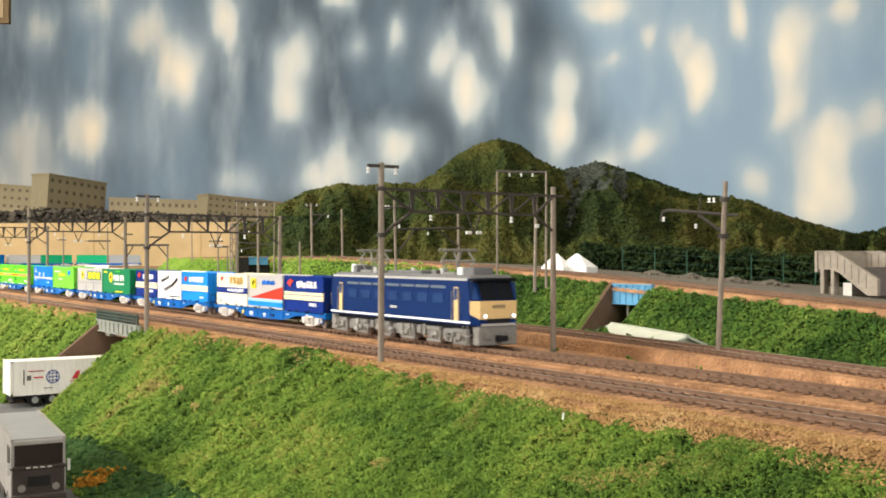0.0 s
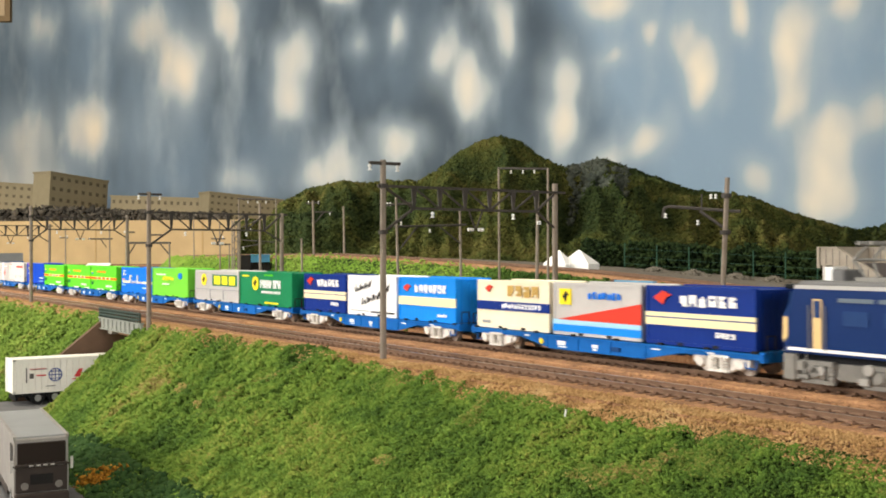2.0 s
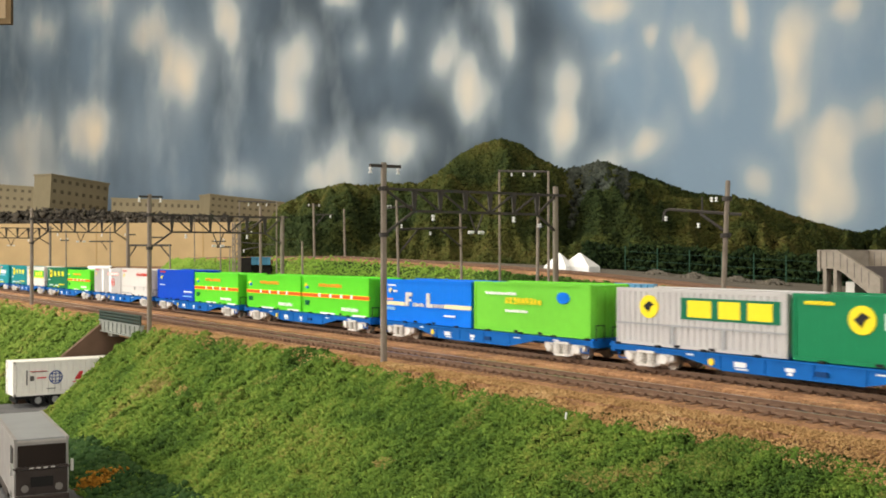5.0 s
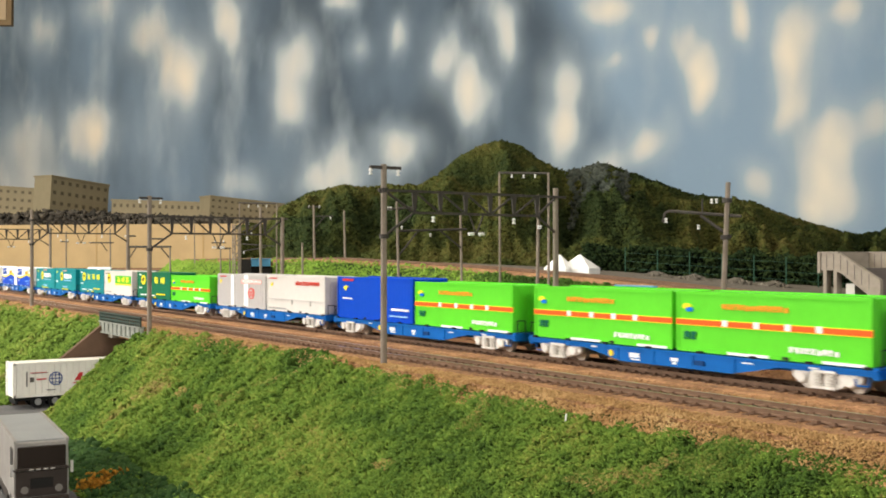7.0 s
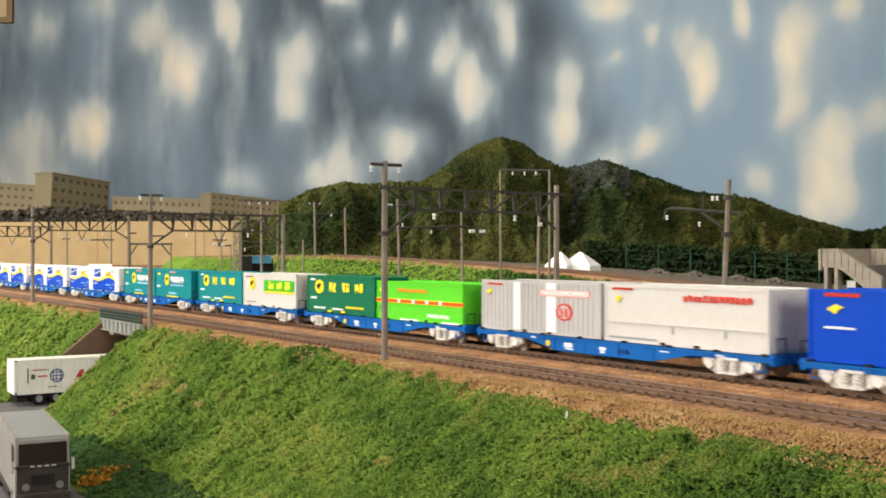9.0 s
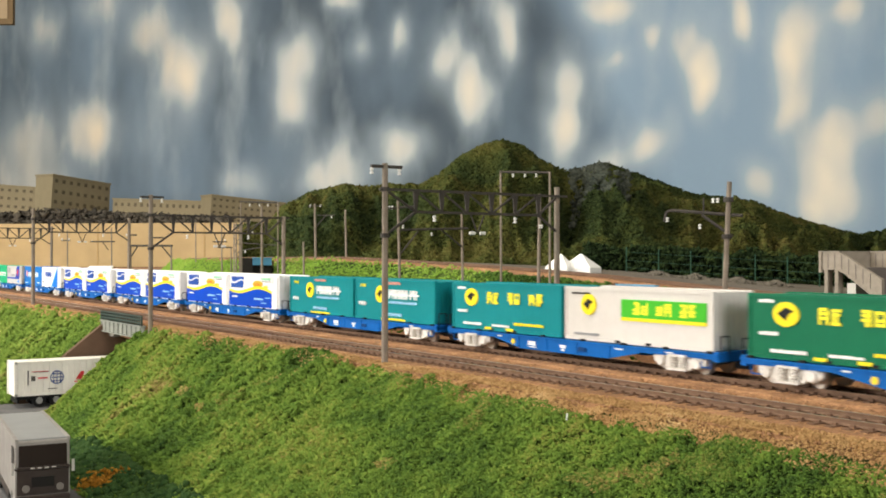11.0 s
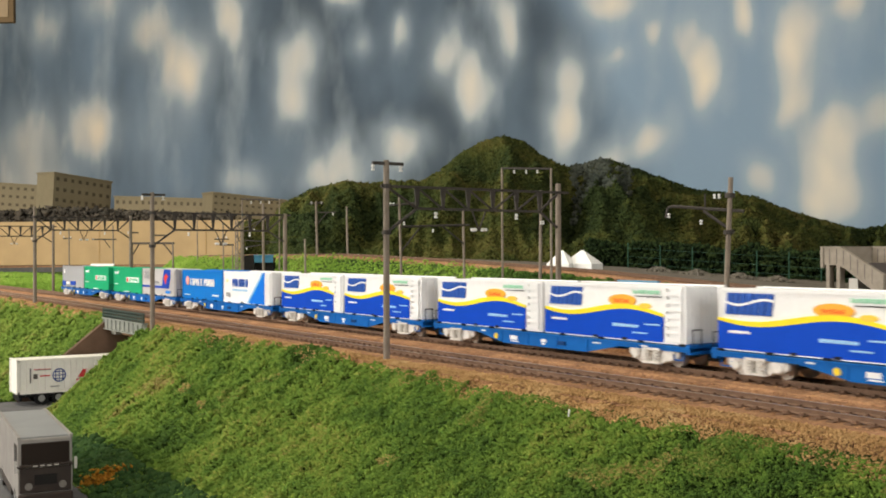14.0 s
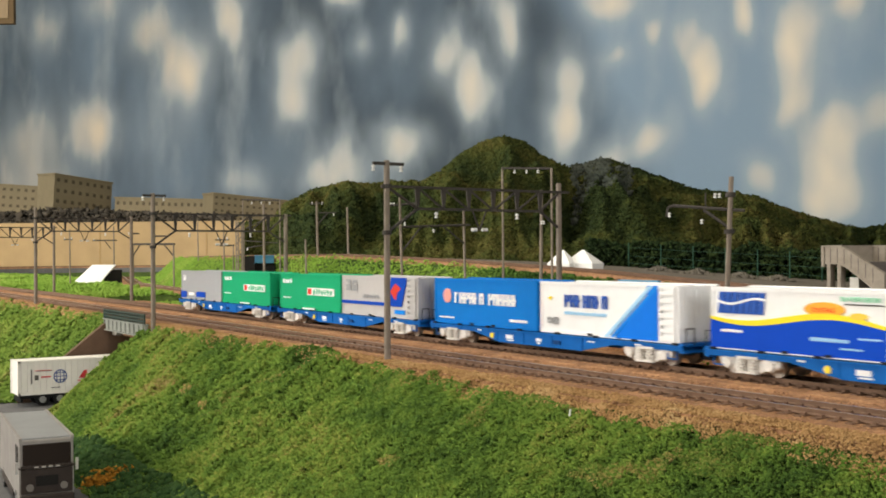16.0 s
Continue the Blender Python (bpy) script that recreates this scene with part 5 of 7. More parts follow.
def mast_pair(posts, bars, drops, label, name="catenary_portal", r=0.0011):
    """posts: (foot, top, radius); bars: (a, b, radius); drops: insulator places."""
    b = Vector(posts[0][0])
    t = mast(name, label, b)
    for f, top, pr in posts:
        mast_post(t, V(f, b) - Vector((0, 0, 0.010)), V(top, b), pr)
    for a, c, br in bars:
        bar(t, "beam", V(a, b), V(c, b), br)
    for d in drops:
        drop(t, V(d, b), 0.0007, 0.0022)
    return t


mast_pair([((-0.5899, 0.3590, 0.0218), (-0.5907, 0.3578, 0.0687), 0.0012), ((-0.5922, 0.4097, 0.0236), (-0.5926, 0.4090, 0.0616), 0.0012)],
          [((-0.5911, 0.3572, 0.0498), (-0.5903, 0.4125, 0.0517), 0.0008), ((-0.5899, 0.3590, 0.0342), (-0.5915, 0.3746, 0.0501), 0.0006), ((-0.5922, 0.4097, 0.0388), (-0.5917, 0.3924, 0.0503), 0.0006), ((-0.5944, 0.3523, 0.0637), (-0.5841, 0.3678, 0.0651), 0.0008)],
          [(-0.5938, 0.3532, 0.0655), (-0.5928, 0.3548, 0.0655), (-0.5845, 0.3672, 0.0662), (-0.5912, 0.3841, 0.0487), (-0.5889, 0.3605, 0.0531)], "grey concrete post pair with a light steel beam")
mast_pair([((-0.5779, 0.4311, 0.0236), (-0.5781, 0.4308, 0.0904), 0.0011), ((-0.5443, 0.4456, 0.0220), (-0.5443, 0.4456, 0.0881), 0.0011)],
          [((-0.5783, 0.4305, 0.0897), (-0.5441, 0.4459, 0.0877), 0.0007)],
          [(-0.5695, 0.4347, 0.0881), (-0.5612, 0.4382, 0.0877), (-0.5531, 0.4413, 0.0874)], "slender tall feeder portal with white insulators")
mast_pair([((-0.5170, 0.4143, 0.0209), (-0.5166, 0.4149, 0.0714), 0.0014)], [((-0.5170, 0.4143, 0.0515), (-0.5157, 0.4163, 0.0515), 0.0005)],
          [(-0.5127, 0.4118, 0.0524), (-0.5120, 0.4129, 0.0524)], "single grey concrete post beside the upper line", "catenary_mast")
mast_pair([((-0.8896, 0.4504, 0.0305), (-0.8901, 0.4495, 0.0811), 0.0016), ((-0.8739, 0.4738, 0.0305), (-0.8745, 0.4730, 0.0759), 0.0014)],
          [((-0.8936, 0.4443, 0.0790), (-0.8864, 0.4551, 0.0795), 0.0007), ((-0.8901, 0.4495, 0.0707), (-0.8800, 0.4647, 0.0707), 0.0006), ((-0.8898, 0.4499, 0.0592), (-0.8846, 0.4578, 0.0702), 0.0006)],
          [(-0.8924, 0.4460, 0.0806), (-0.8872, 0.4538, 0.0806), (-0.8814, 0.4625, 0.0702)], "slender grey catenary posts on the far bank")
mast_pair([((-0.8413, 0.4145, 0.0218), (-0.8416, 0.4141, 0.0454), 0.0013)], [], [], "short grey line-side post", "line_post")
mast_pair([((-1.1234, 0.3520, 0.0039), (-1.1237, 0.3515, 0.0438), 0.0013), ((-1.0704, 0.3774, 0.0012), (-1.0707, 0.3769, 0.0435), 0.0013)],
          [((-1.1250, 0.3495, 0.0438), (-1.0701, 0.3778, 0.0435), 0.0011), ((-1.1237, 0.3515, 0.0313), (-1.1197, 0.3574, 0.0426), 0.0007), ((-1.0707, 0.3769, 0.0314), (-1.0758, 0.3692, 0.0424), 0.0007), ((-1.1151, 0.3464, 0.0549), (-1.1101, 0.3538, 0.0549), 0.0008), ((-1.0813, 0.3609, 0.0517), (-1.0749, 0.3706, 0.0517), 0.0008)],
          [(-1.1160, 0.3449, 0.0561)], "short dark steel portal over the far track")
mast_pair([((-0.9093, 0.3847, 0.0183), (-0.9093, 0.3847, 0.0827), 0.0009), ((-0.8722, 0.4042, 0.0186), (-0.8722, 0.4042, 0.0807), 0.0009), ((-0.8893, 0.3967, 0.0184), (-0.8895, 0.3963, 0.0776), 0.0016)],
          [((-0.9096, 0.3842, 0.0822), (-0.8719, 0.4047, 0.0802), 0.0007), ((-0.9093, 0.3847, 0.0674), (-0.8722, 0.4042, 0.0667), 0.0006), ((-0.9076, 0.3872, 0.0561), (-0.8778, 0.3959, 0.0657), 0.0005), ((-0.9082, 0.3864, 0.0382), (-0.8870, 0.4001, 0.0417), 0.0005), ((-0.9082, 0.3864, 0.0449), (-0.8825, 0.4068, 0.0427), 0.0005)],
          [(-0.9001, 0.3895, 0.0799), (-0.8907, 0.3946, 0.0797), (-0.8818, 0.3988, 0.0794), (-0.9001, 0.3895, 0.0646), (-0.8940, 0.3896, 0.0549), (-0.8977, 0.3841, 0.0382)], "tall feeder frame and wires beyond the wagons")


def lattice_mast():
    a = Vector((-0.9389, 0.3944, 0.0168))
    top = Vector((-0.9392, 0.3939, 0.0637)).z
    t = mast("lattice_mast", "pale grey riveted lattice mast", a)
    h, w = top - a.z, 0.0028
    m = M_POLE
    for x in (-w, w):
        for y in (-w, w):
            bar(t, "leg", (x, y, -0.01), (x, y, h), 0.0006, m)
    n = 8
    for i in range(n):
        s = 1 if i % 2 else -1
        bar(t, "lacing", (-w * s, -w, h * i / n), (w * s, -w, h * (i + 1) / n), 0.0005, m)
        bar(t, "lacing", (w, -w * s, h * i / n), (w, w * s, h * (i + 1) / n), 0.0005, m)
        bar(t, "batten", (-w, -w, h * i / n), (w, -w, h * i / n), 0.0004, m)


lattice_mast()
mast_pair([((-0.9944, 0.4012, 0.0204), (-0.9947, 0.4007, 0.0635), 0.0010), ((-0.9895, 0.4086, 0.0204), (-0.9895, 0.4086, 0.0414), 0.0009)],
          [((-0.9966, 0.3980, 0.0414), (-0.9889, 0.4095, 0.0414), 0.0008), ((-0.9993, 0.3938, 0.0469), (-0.9917, 0.4053, 0.0469), 0.0006)],
          [(-0.9975, 0.3966, 0.0497), (-0.9929, 0.4035, 0.0497)], "thin grey post with a small bracket frame")
mast_pair([((-1.2836, 0.3279, -0.0097), (-1.2839, 0.3274, 0.0628), 0.0011)], [((-1.2876, 0.3219, 0.0509), (-1.2821, 0.3301, 0.0509), 0.0007)], [(-1.2872, 0.3224, 0.0535), (-1.2828, 0.3290, 0.0535)], "thin grey post near the far curve", "catenary_mast")
mast_pair([((-1.4057, 0.4152, 0.0014), (-1.4061, 0.4146, 0.0700), 0.0013)], [((-1.4212, 0.3918, 0.0516), (-1.4036, 0.4182, 0.0516), 0.0009), ((-1.4081, 0.4115, 0.0405), (-1.4122, 0.4053, 0.0508), 0.0006)],
          [(-1.4204, 0.3931, 0.0530)], "thin grey post with a bracket arm near the far curve", "catenary_mast")
mast_pair([((-1.2487, 0.4705, 0.0228), (-1.2490, 0.4699, 0.0722), 0.0010)], [], [], "thin pale post before the plywood board", "line_post")


def build_far_blue_bridge():
    p = Vector((-0.9448, 0.4215, 0.0186))
    t = thing("blue_girder_bridge", "small light-blue girder over a dark opening in the far bank", "bridge", tuple(p), rz=58)
    blue = paint("far_girder_blue", (0.09, 0.27, 0.42), 0.6)
    boxpart("girder", (-0.009, 0.009, 0, 0.0016, 0.0055, 0.0122), blue, t, r=0.0002)
    boxpart("flange", (-0.0095, 0.0095, -0.0008, 0.0022, 0.0122, 0.0130), blue, t)
    for i in range(6):
        x = -0.0085 + 0.0034 * i
        boxpart("stiffener", (x - 0.0003, x + 0.0003, -0.0006, 0, 0.0056, 0.0121), blue, t)
    # both near-black blocks imitate the shade beside and below the girder
    boxpart("abutment", (-0.020, -0.0092, 0.001, 0.014, -0.006, 0.0125), OPENING_SHADE, t)
    boxpart("shade_block", (-0.009, 0.009, 0.004, 0.014, -0.006, 0.0055), OPENING_SHADE, t)
    boxpart("bridge_deck", (-0.009, 0.009, 0.0016, 0.016, 0.0060, 0.0100), M_BALLAST, t)


build_far_blue_bridge()


def build_frame_corner():
    p = place(-0.4130, 0.2240, 2.55)
    t = thing("wooden_batten", "short pale wooden batten with a brown edge holding the cloth", "batten", tuple(p), rz=56)
    boxpart("board", (-0.05, 0.012, 0, 0.012, -0.006, 0.06), paint("batten_pale", (0.32, 0.24, 0.15), 0.7), t)
    boxpart("edge", (-0.05, 0.024, 0.002, 0.016, -0.019, -0.006), paint("batten_brown", (0.16, 0.11, 0.06), 0.7), t)
    boxpart("edge", (0.012, 0.024, 0.002, 0.016, -0.006, 0.06), paint("batten_brown", (0.16, 0.11, 0.06), 0.7), t)


build_frame_corner()


# ---- the freight train ----
PITCH = 0.139
DECK = 0.0064
BLUE = paint("wagon_blue", (0.006, 0.115, 0.42), 0.45, 0.15)
BOGIE = mat("bogie_grey", (0.74, 0.725, 0.69), 0.5, 0, 0.12, 500, 0.3, dirt=(0.50, 0.47, 0.43))
SPRING = paint("spring_grey", (0.56, 0.54, 0.50), 0.6)
BLACK = paint("underframe_black", (0.02, 0.02, 0.022), 0.7)
WHEEL = mat("wheel_steel", (0.52, 0.49, 0.45), 0.32, 0.7, 0.2, 400, 0.05)
MARK = paint("mark_white", (0.82, 0.84, 0.85))


def wheelset(parent, x):
    bm = bmesh.new()
    rod(bm, (x, -0.0045, 0.0029), (x, 0.0045, 0.0029), 0.0005, 8)
    for s in (-1, 1):
        rod(bm, (x, s * 0.0037, 0.0029), (x, s * 0.0052, 0.0029), 0.0029, 16)
    part("wheelset", bm, WHEEL, parent)


def bogie(parent, x):
    """Two-axle truck: cast side frames with a dropped centre, spring nests, round axle boxes, brake hangers."""
    bm = bmesh.new()
    for s in (-1, 1):
        y0, y1 = (0.0062, 0.0080) if s > 0 else (-0.0080, -0.0062)
        pts = [(-0.0100, 0.0030), (-0.0102, 0.0046), (-0.0084, 0.0051), (-0.0052, 0.0047), (-0.0040, 0.0056), (0.0040, 0.0056), (0.0052, 0.0047), (0.0084, 0.0051),
               (0.0102, 0.0046), (0.0100, 0.0030), (0.0088, 0.0022), (0.0058, 0.0024), (0.0042, 0.0010), (-0.0042, 0.0010), (-0.0058, 0.0024), (-0.0088, 0.0022)]
        prism(bm, [(x + a, b) for a, b in pts], y0, y1)
    bevel(bm, 0.00022)
    b = part("bogie", bm, BOGIE, parent, "light grey cast bogie")
    boxpart("bolster", (x - 0.003, x + 0.003, -0.0061, 0.0061, 0.003, 0.0055), BLACK, b)
    for dx in (-0.0070, 0.0070):
        for s in (-1, 1):
            bm = bmesh.new()
            rod(bm, (x + dx, s * 0.0079, 0.0031), (x + dx, s * 0.0088, 0.0031), 0.0017, 12, 0.0013)
            box(bm, x + dx - 0.0019, x + dx + 0.0019, min(s * 0.0079, s * 0.0084), max(s * 0.0079, s * 0.0084), 0.0040, 0.0049)
            part("axle_box", bm, BOGIE, b)
        wheelset(b, x + dx)
    for dx in (-0.0019, 0.0019):
        for s in (-1, 1):
            bm = bmesh.new()
            turned(bm, x + dx, s * 0.0083, [(0.0012 + 0.0004 * k, 0.0012 if k % 2 else 0.0009) for k in range(10)])
            part("spring", bm, SPRING, b)
    for s in (-1, 1):
        boxpart("spring_plank", (x - 0.0034, x + 0.0034, min(s * 0.0078, s * 0.0094), max(s * 0.0078, s * 0.0094), 0.0008, 0.0014), BOGIE, b)
        boxpart("spring_cap", (x - 0.0034, x + 0.0034, min(s * 0.0078, s * 0.0092), max(s * 0.0078, s * 0.0092), 0.0046, 0.0053), BOGIE, b)


def build_wagon():
    t = thing("container_wagon", "bright blue container flat wagon with light grey bogies", "freight wagon", group="wagons of the freight train")
    bm = bmesh.new()
    L = 0.0655
    for s in (-1, 1):
        y0, y1 = (0.0078, 0.0088) if s > 0 else (-0.0088, -0.0078)
        prism(bm, [(-L, DECK), (-L, DECK - 0.0016), (-0.037, DECK - 0.0016), (-0.0215, DECK - 0.0045), (0.0215, DECK - 0.0045), (0.037, DECK - 0.0016), (L, DECK - 0.0016), (L, DECK)], y0, y1)
    part("side_sill", bm, BLUE, t)
    bm = bmesh.new()
    box(bm, -L, L, -0.0078, 0.0078, DECK - 0.0012, DECK - 0.0004)
    box(bm, -0.060, 0.060, -0.0015, 0.0015, DECK - 0.003, DECK - 0.0012)
    part("deck", bm, BLUE, t)
    for s in (-1, 1):
        boxpart("end_beam", (min(s * L, s * (L - 0.0016)), max(s * L, s * (L - 0.0016)), -0.0086, 0.0086, DECK - 0.0022, DECK + 0.0006), BLUE, t)
        bm = bmesh.new()
        box(bm, s * L - 0.0008, s * L + 0.0038, -0.0010, 0.0010, 0.0022, 0.0044)
        box(bm, s * L + 0.001, s * L + 0.0034, -0.0017, 0.0017, 0.0026, 0.0042)
        part("coupler", bm, BLACK, t)
        bogie(t, s * 0.0505)
        for y in (-0.0082, 0.0082):
            bm = bmesh.new()
            rod(bm, (s * (L - 0.003), y, DECK - 0.004), (s * (L - 0.003), y, DECK), 0.0002, 5)
            rod(bm, (s * (L - 0.0065), y, DECK - 0.004), (s * (L - 0.0065), y, DECK), 0.0002, 5)
            rod(bm, (s * (L - 0.003), y, DECK - 0.004), (s * (L - 0.0065), y, DECK - 0.004), 0.0002, 5)
            part("foot_step", bm, BLUE, t)
        bm = bmesh.new()
        rod(bm, (s * (L + 0.0003), -0.0078, DECK), (s * (L + 0.0003), -0.0078, DECK + 0.0048), 0.00018, 5)
        rod(bm, (s * (L + 0.0003), -0.0078, DECK + 0.0048), (s * (L + 0.0003), -0.0045, DECK + 0.0048), 0.00018, 5)
        rod(bm, (s * (L + 0.0003), -0.0045, DECK), (s * (L + 0.0003), -0.0045, DECK + 0.0048), 0.00018, 5)
        part("hand_rail", bm, BLACK, t)
    bm = bmesh.new()
    box(bm, -0.012, 0.014, -0.0055, 0.0055, DECK - 0.0046, DECK - 0.0012)
    bevel(bm, 0.0006)
    part("brake_gear", bm, BLACK, t)
    for a, b, z0, z1 in ((-0.0175, -0.0135, 0.0033, 0.0047), (-0.0170, -0.0130, 0.0026, 0.0030), (-0.0008, 0.0020, 0.0035, 0.0045), (-0.0002, 0.0014, 0.0026, 0.0033), (-0.0345, -0.0320, 0.0052, 0.0057), (0.0250, 0.0285, 0.0049, 0.0053), (0.0460, 0.0490, 0.0054, 0.0058)):
        boxpart("marking", (a, b, -0.0089, -0.0087, z0, z1), MARK, t, "white stencilled marking")
    for x in (-0.0225, -0.0075, 0.0075, 0.0225, -0.045, 0.045):
        low = 0.0024 if abs(x) < 0.03 else 0.0050
        boxpart("stiffener", (x - 0.00025, x + 0.00025, -0.0091, -0.0087, low, DECK - 0.0003), BLUE, t)
    boxpart("flange", (-L, L, -0.0092, -0.0087, DECK - 0.0005, DECK), BLUE, t)
    boxpart("valve_block", (0.0085, 0.0120, -0.0094, -0.0087, 0.0032, 0.0044), paint("valve_dark", (0.01, 0.05, 0.17), 0.6), t)
    bm = bmesh.new()
    rod(bm, (-0.0255, -0.0091, 0.0040), (-0.0255, -0.0086, 0.0040), 0.0010, 14)
    part("marking", bm, paint("mark_yellow", (0.85, 0.62, 0.05)), t, "yellow round marking")
    for s in (-1, 1):
        for x in (0.0285, 0.010, 0.046, 0.0625):
            boxpart("twist_lock", (s * x - 0.0009, s * x + 0.0009, -0.0091, -0.0078, DECK - 0.0002, DECK + 0.0007), BLACK, t)
    return t


PALETTE = dict(
    navy=(0.005, 0.028, 0.21), sky=(0.01, 0.24, 0.78), ivory=(0.84, 0.77, 0.58), gold=(0.5, 0.33, 0.1), cobalt=(0.004, 0.06, 0.44), ultra=(0.002, 0.06, 0.5), lime=(0.115, 0.62, 0.03), lime2=(0.17, 0.58, 0.05), green=(0.012, 0.21, 0.085),
    darkgreen=(0.01, 0.15, 0.075), teal=(0.008, 0.225, 0.25), silver=(0.5, 0.49, 0.48), white=(0.86, 0.87, 0.87), cream=(0.83, 0.74, 0.46), red=(0.62, 0.05, 0.03), orange=(0.80, 0.11, 0.02),
    yellow=(0.88, 0.72, 0.03), black=(0.02, 0.02, 0.022), emerald=(0.012, 0.36, 0.16), grey=(0.34, 0.35, 0.36), lightblue=(0.35, 0.62, 0.85), azure=(0.004, 0.17, 0.74), pink=(0.8, 0.35, 0.3), limeg=(0.06, 0.45, 0.03), royal=(0.03, 0.10, 0.42), amber=(0.86, 0.42, 0.05), gold2=(0.86, 0.58, 0.08), mint=(0.35, 0.72, 0.5), greysil=(0.58, 0.56, 0.53), offwhite=(0.64, 0.62, 0.585), char=(0.9, 0.82, 0.05), blue2=(0.004, 0.17, 0.56), orange2=(0.9, 0.35, 0.03))


def P(c):
    return paint("paint_" + c, PALETTE[c])


def container(length, height, base, label, decals=(), ribs="fine", ends=None):
    """A freight container standing at z = 0: ribbed shell, corner posts, roof, end doors, markings on the side."""
    t = thing("container", label, "freight container", group="containers on the freight train")
    hl, w = length / 2, 0.0083
    m = P(base)
    bm = bmesh.new()
    deep = {"fine": 0.00003, "deep": 0.00028}[ribs]
    n = int(length / 0.0024)
    side = []
    for i in range(n):
        x, k = -hl + 0.0012 + (length - 0.0024) * i / n, (length - 0.0024) / n
        side += [(x, w - 0.0003), (x + k * 0.4, w - 0.0003), (x + k * 0.5, w - 0.0003 + deep), (x + k * 0.9, w - 0.0003 + deep)]
    plan = [(x, -y) for x, y in side] + [(hl - 0.0004, -w + 0.0003), (hl - 0.0004, w - 0.0003)] + side[::-1] + [(-hl + 0.0004, w - 0.0003), (-hl + 0.0004, -w + 0.0003)]
    lo = [bm.verts.new((x, y, 0.0004)) for x, y in plan]
    hi = [bm.verts.new((x, y, height - 0.0004)) for x, y in plan]
    bm.faces.new(lo[::-1])
    bm.faces.new(hi)
    for i in range(len(plan)):
        bm.faces.new((lo[i], lo[(i + 1) % len(plan)], hi[(i + 1) % len(plan)], hi[i]))
    part("shell", bm, m, t)
    for s in (-1, 1):
        for e in (-1, 1):
            x0, x1 = (hl - 0.0011, hl) if s > 0 else (-hl, -hl + 0.0011)
            y0, y1 = (w - 0.0011, w) if e > 0 else (-w, -w + 0.0011)
            boxpart("corner_post", (x0, x1, y0, y1, 0, height), m, t, r=0.00012)
        y0, y1 = (w - 0.0005, w) if s > 0 else (-w, -w + 0.0005)
        for z0, z1, nm in ((0, 0.0010, "bottom_rail"), (height - 0.0010, height, "top_rail")):
            boxpart(nm, (-hl + 0.0011, hl - 0.0011, y0, y1, z0, z1), m, t)
    em = P(ends) if ends else m
    for s in (-1, 1):
        for y in (-0.0038, 0.0038):
            x0, x1 = (hl - 0.0004, hl - 0.0001) if s > 0 else (-hl + 0.0001, -hl + 0.0004)
            boxpart("end_door", (x0, x1, y - 0.0035, y + 0.0035, 0.0012, height - 0.0012), em, t)
        bm = bmesh.new()
        for y in (-0.0055, -0.002, 0.002, 0.0055):
            rod(bm, (s * hl, y, 0.001), (s * hl, y, height - 0.001), 0.0002, 5)
        part("lock_rod", bm, em, t)
    for x in (-0.0065, 0.0065):
        boxpart("fork_pocket", (x - 0.0011, x + 0.0011, -w - 0.0001, -w + 0.0004, 0.0001, 0.0009), BLACK, t)
    for layer, (kind, a, b, c, d, col) in enumerate(decals):
        x0, x1, z0, z1 = -hl + length * a, -hl + length * b, height * c, height * d
        bm = bmesh.new()
        y = -w - 0.00008 - 0.000014 * layer
        if kind == "box":
            box(bm, x0, x1, y, -w + 0.0006, z0, z1)
            part("panel", bm, P(col), t)
        elif kind == "text":
            rng = random.Random(int(a * 997 + c * 131 + length * 1e5))
            hh = z1 - z0
            n = max(2, int((x1 - x0) / max(0.0006, hh * 0.92)))
            step = (x1 - x0) / n
            th = min(step * 0.20, hh * 0.22)
            for i in range(n):
                xa, xb = x0 + step * i, x0 + step * (i + 0.82)
                if hh < 0.0011:
                    box(bm, xa, xb, y, -w, z0, z1 - hh * rng.uniform(0, 0.25))
                    continue
                za, zb = z0 + hh * rng.uniform(0, 0.10), z1 - hh * rng.uniform(0, 0.10)
                for q in rng.sample((0.0, 0.36, 0.70, 1.0), 3):
                    zq = za + (zb - za - th) * q
                    box(bm, xa + step * rng.uniform(0, 0.1), xb - step * rng.uniform(0, 0.12), y, -w, zq, zq + th)
                for q in rng.sample((0.04, 0.34, 0.62), 2):
                    box(bm, xa + step * q, xa + step * q + th, y + 0.000004, -w, za, zb - hh * rng.uniform(0, 0.25))
            part("lettering", bm, P(col), t)
        elif kind == "blocks":
            rng = random.Random(int(a * 613 + c * 77))
            n = max(3, round((x1 - x0) / ((z1 - z0) * 0.78)))
            for i in range(n):
                k = (x1 - x0) / n
                xa = x0 + k * i
                st = k * 0.32
                box(bm, xa, xa + st, y, -w, z0, z1)
                if rng.random() < 0.75:
                    box(bm, xa + k * 0.56, xa + k * 0.56 + st, y, -w, z0 + (z1 - z0) * rng.choice((0, 0, 0.45)), z1)
                zq = z0 + (z1 - z0) * rng.choice((0.38, 0.42, 0.8))
                box(bm, xa + st, xa + k * 0.56, y + 0.000004, -w, zq, zq + (z1 - z0) * 0.18)
            part("lettering", bm, P(col), t)
        elif kind == "script":
            n = 13
            prev = None
            for i in range(n):
                u = i / (n - 1)
                q = Vector((x0 + (x1 - x0) * u, y * 0.5 - w * 0.5, z0 + (z1 - z0) * (0.15 + u * 0.55 + (0.28, -0.12, 0.16, -0.16)[i % 4])))
                if prev:
                    rod(bm, prev, q, 0.00014 if i % 3 else 0.00024, 5)
                prev = q
            for i in range(0, n, 4):
                u = i / (n - 1)
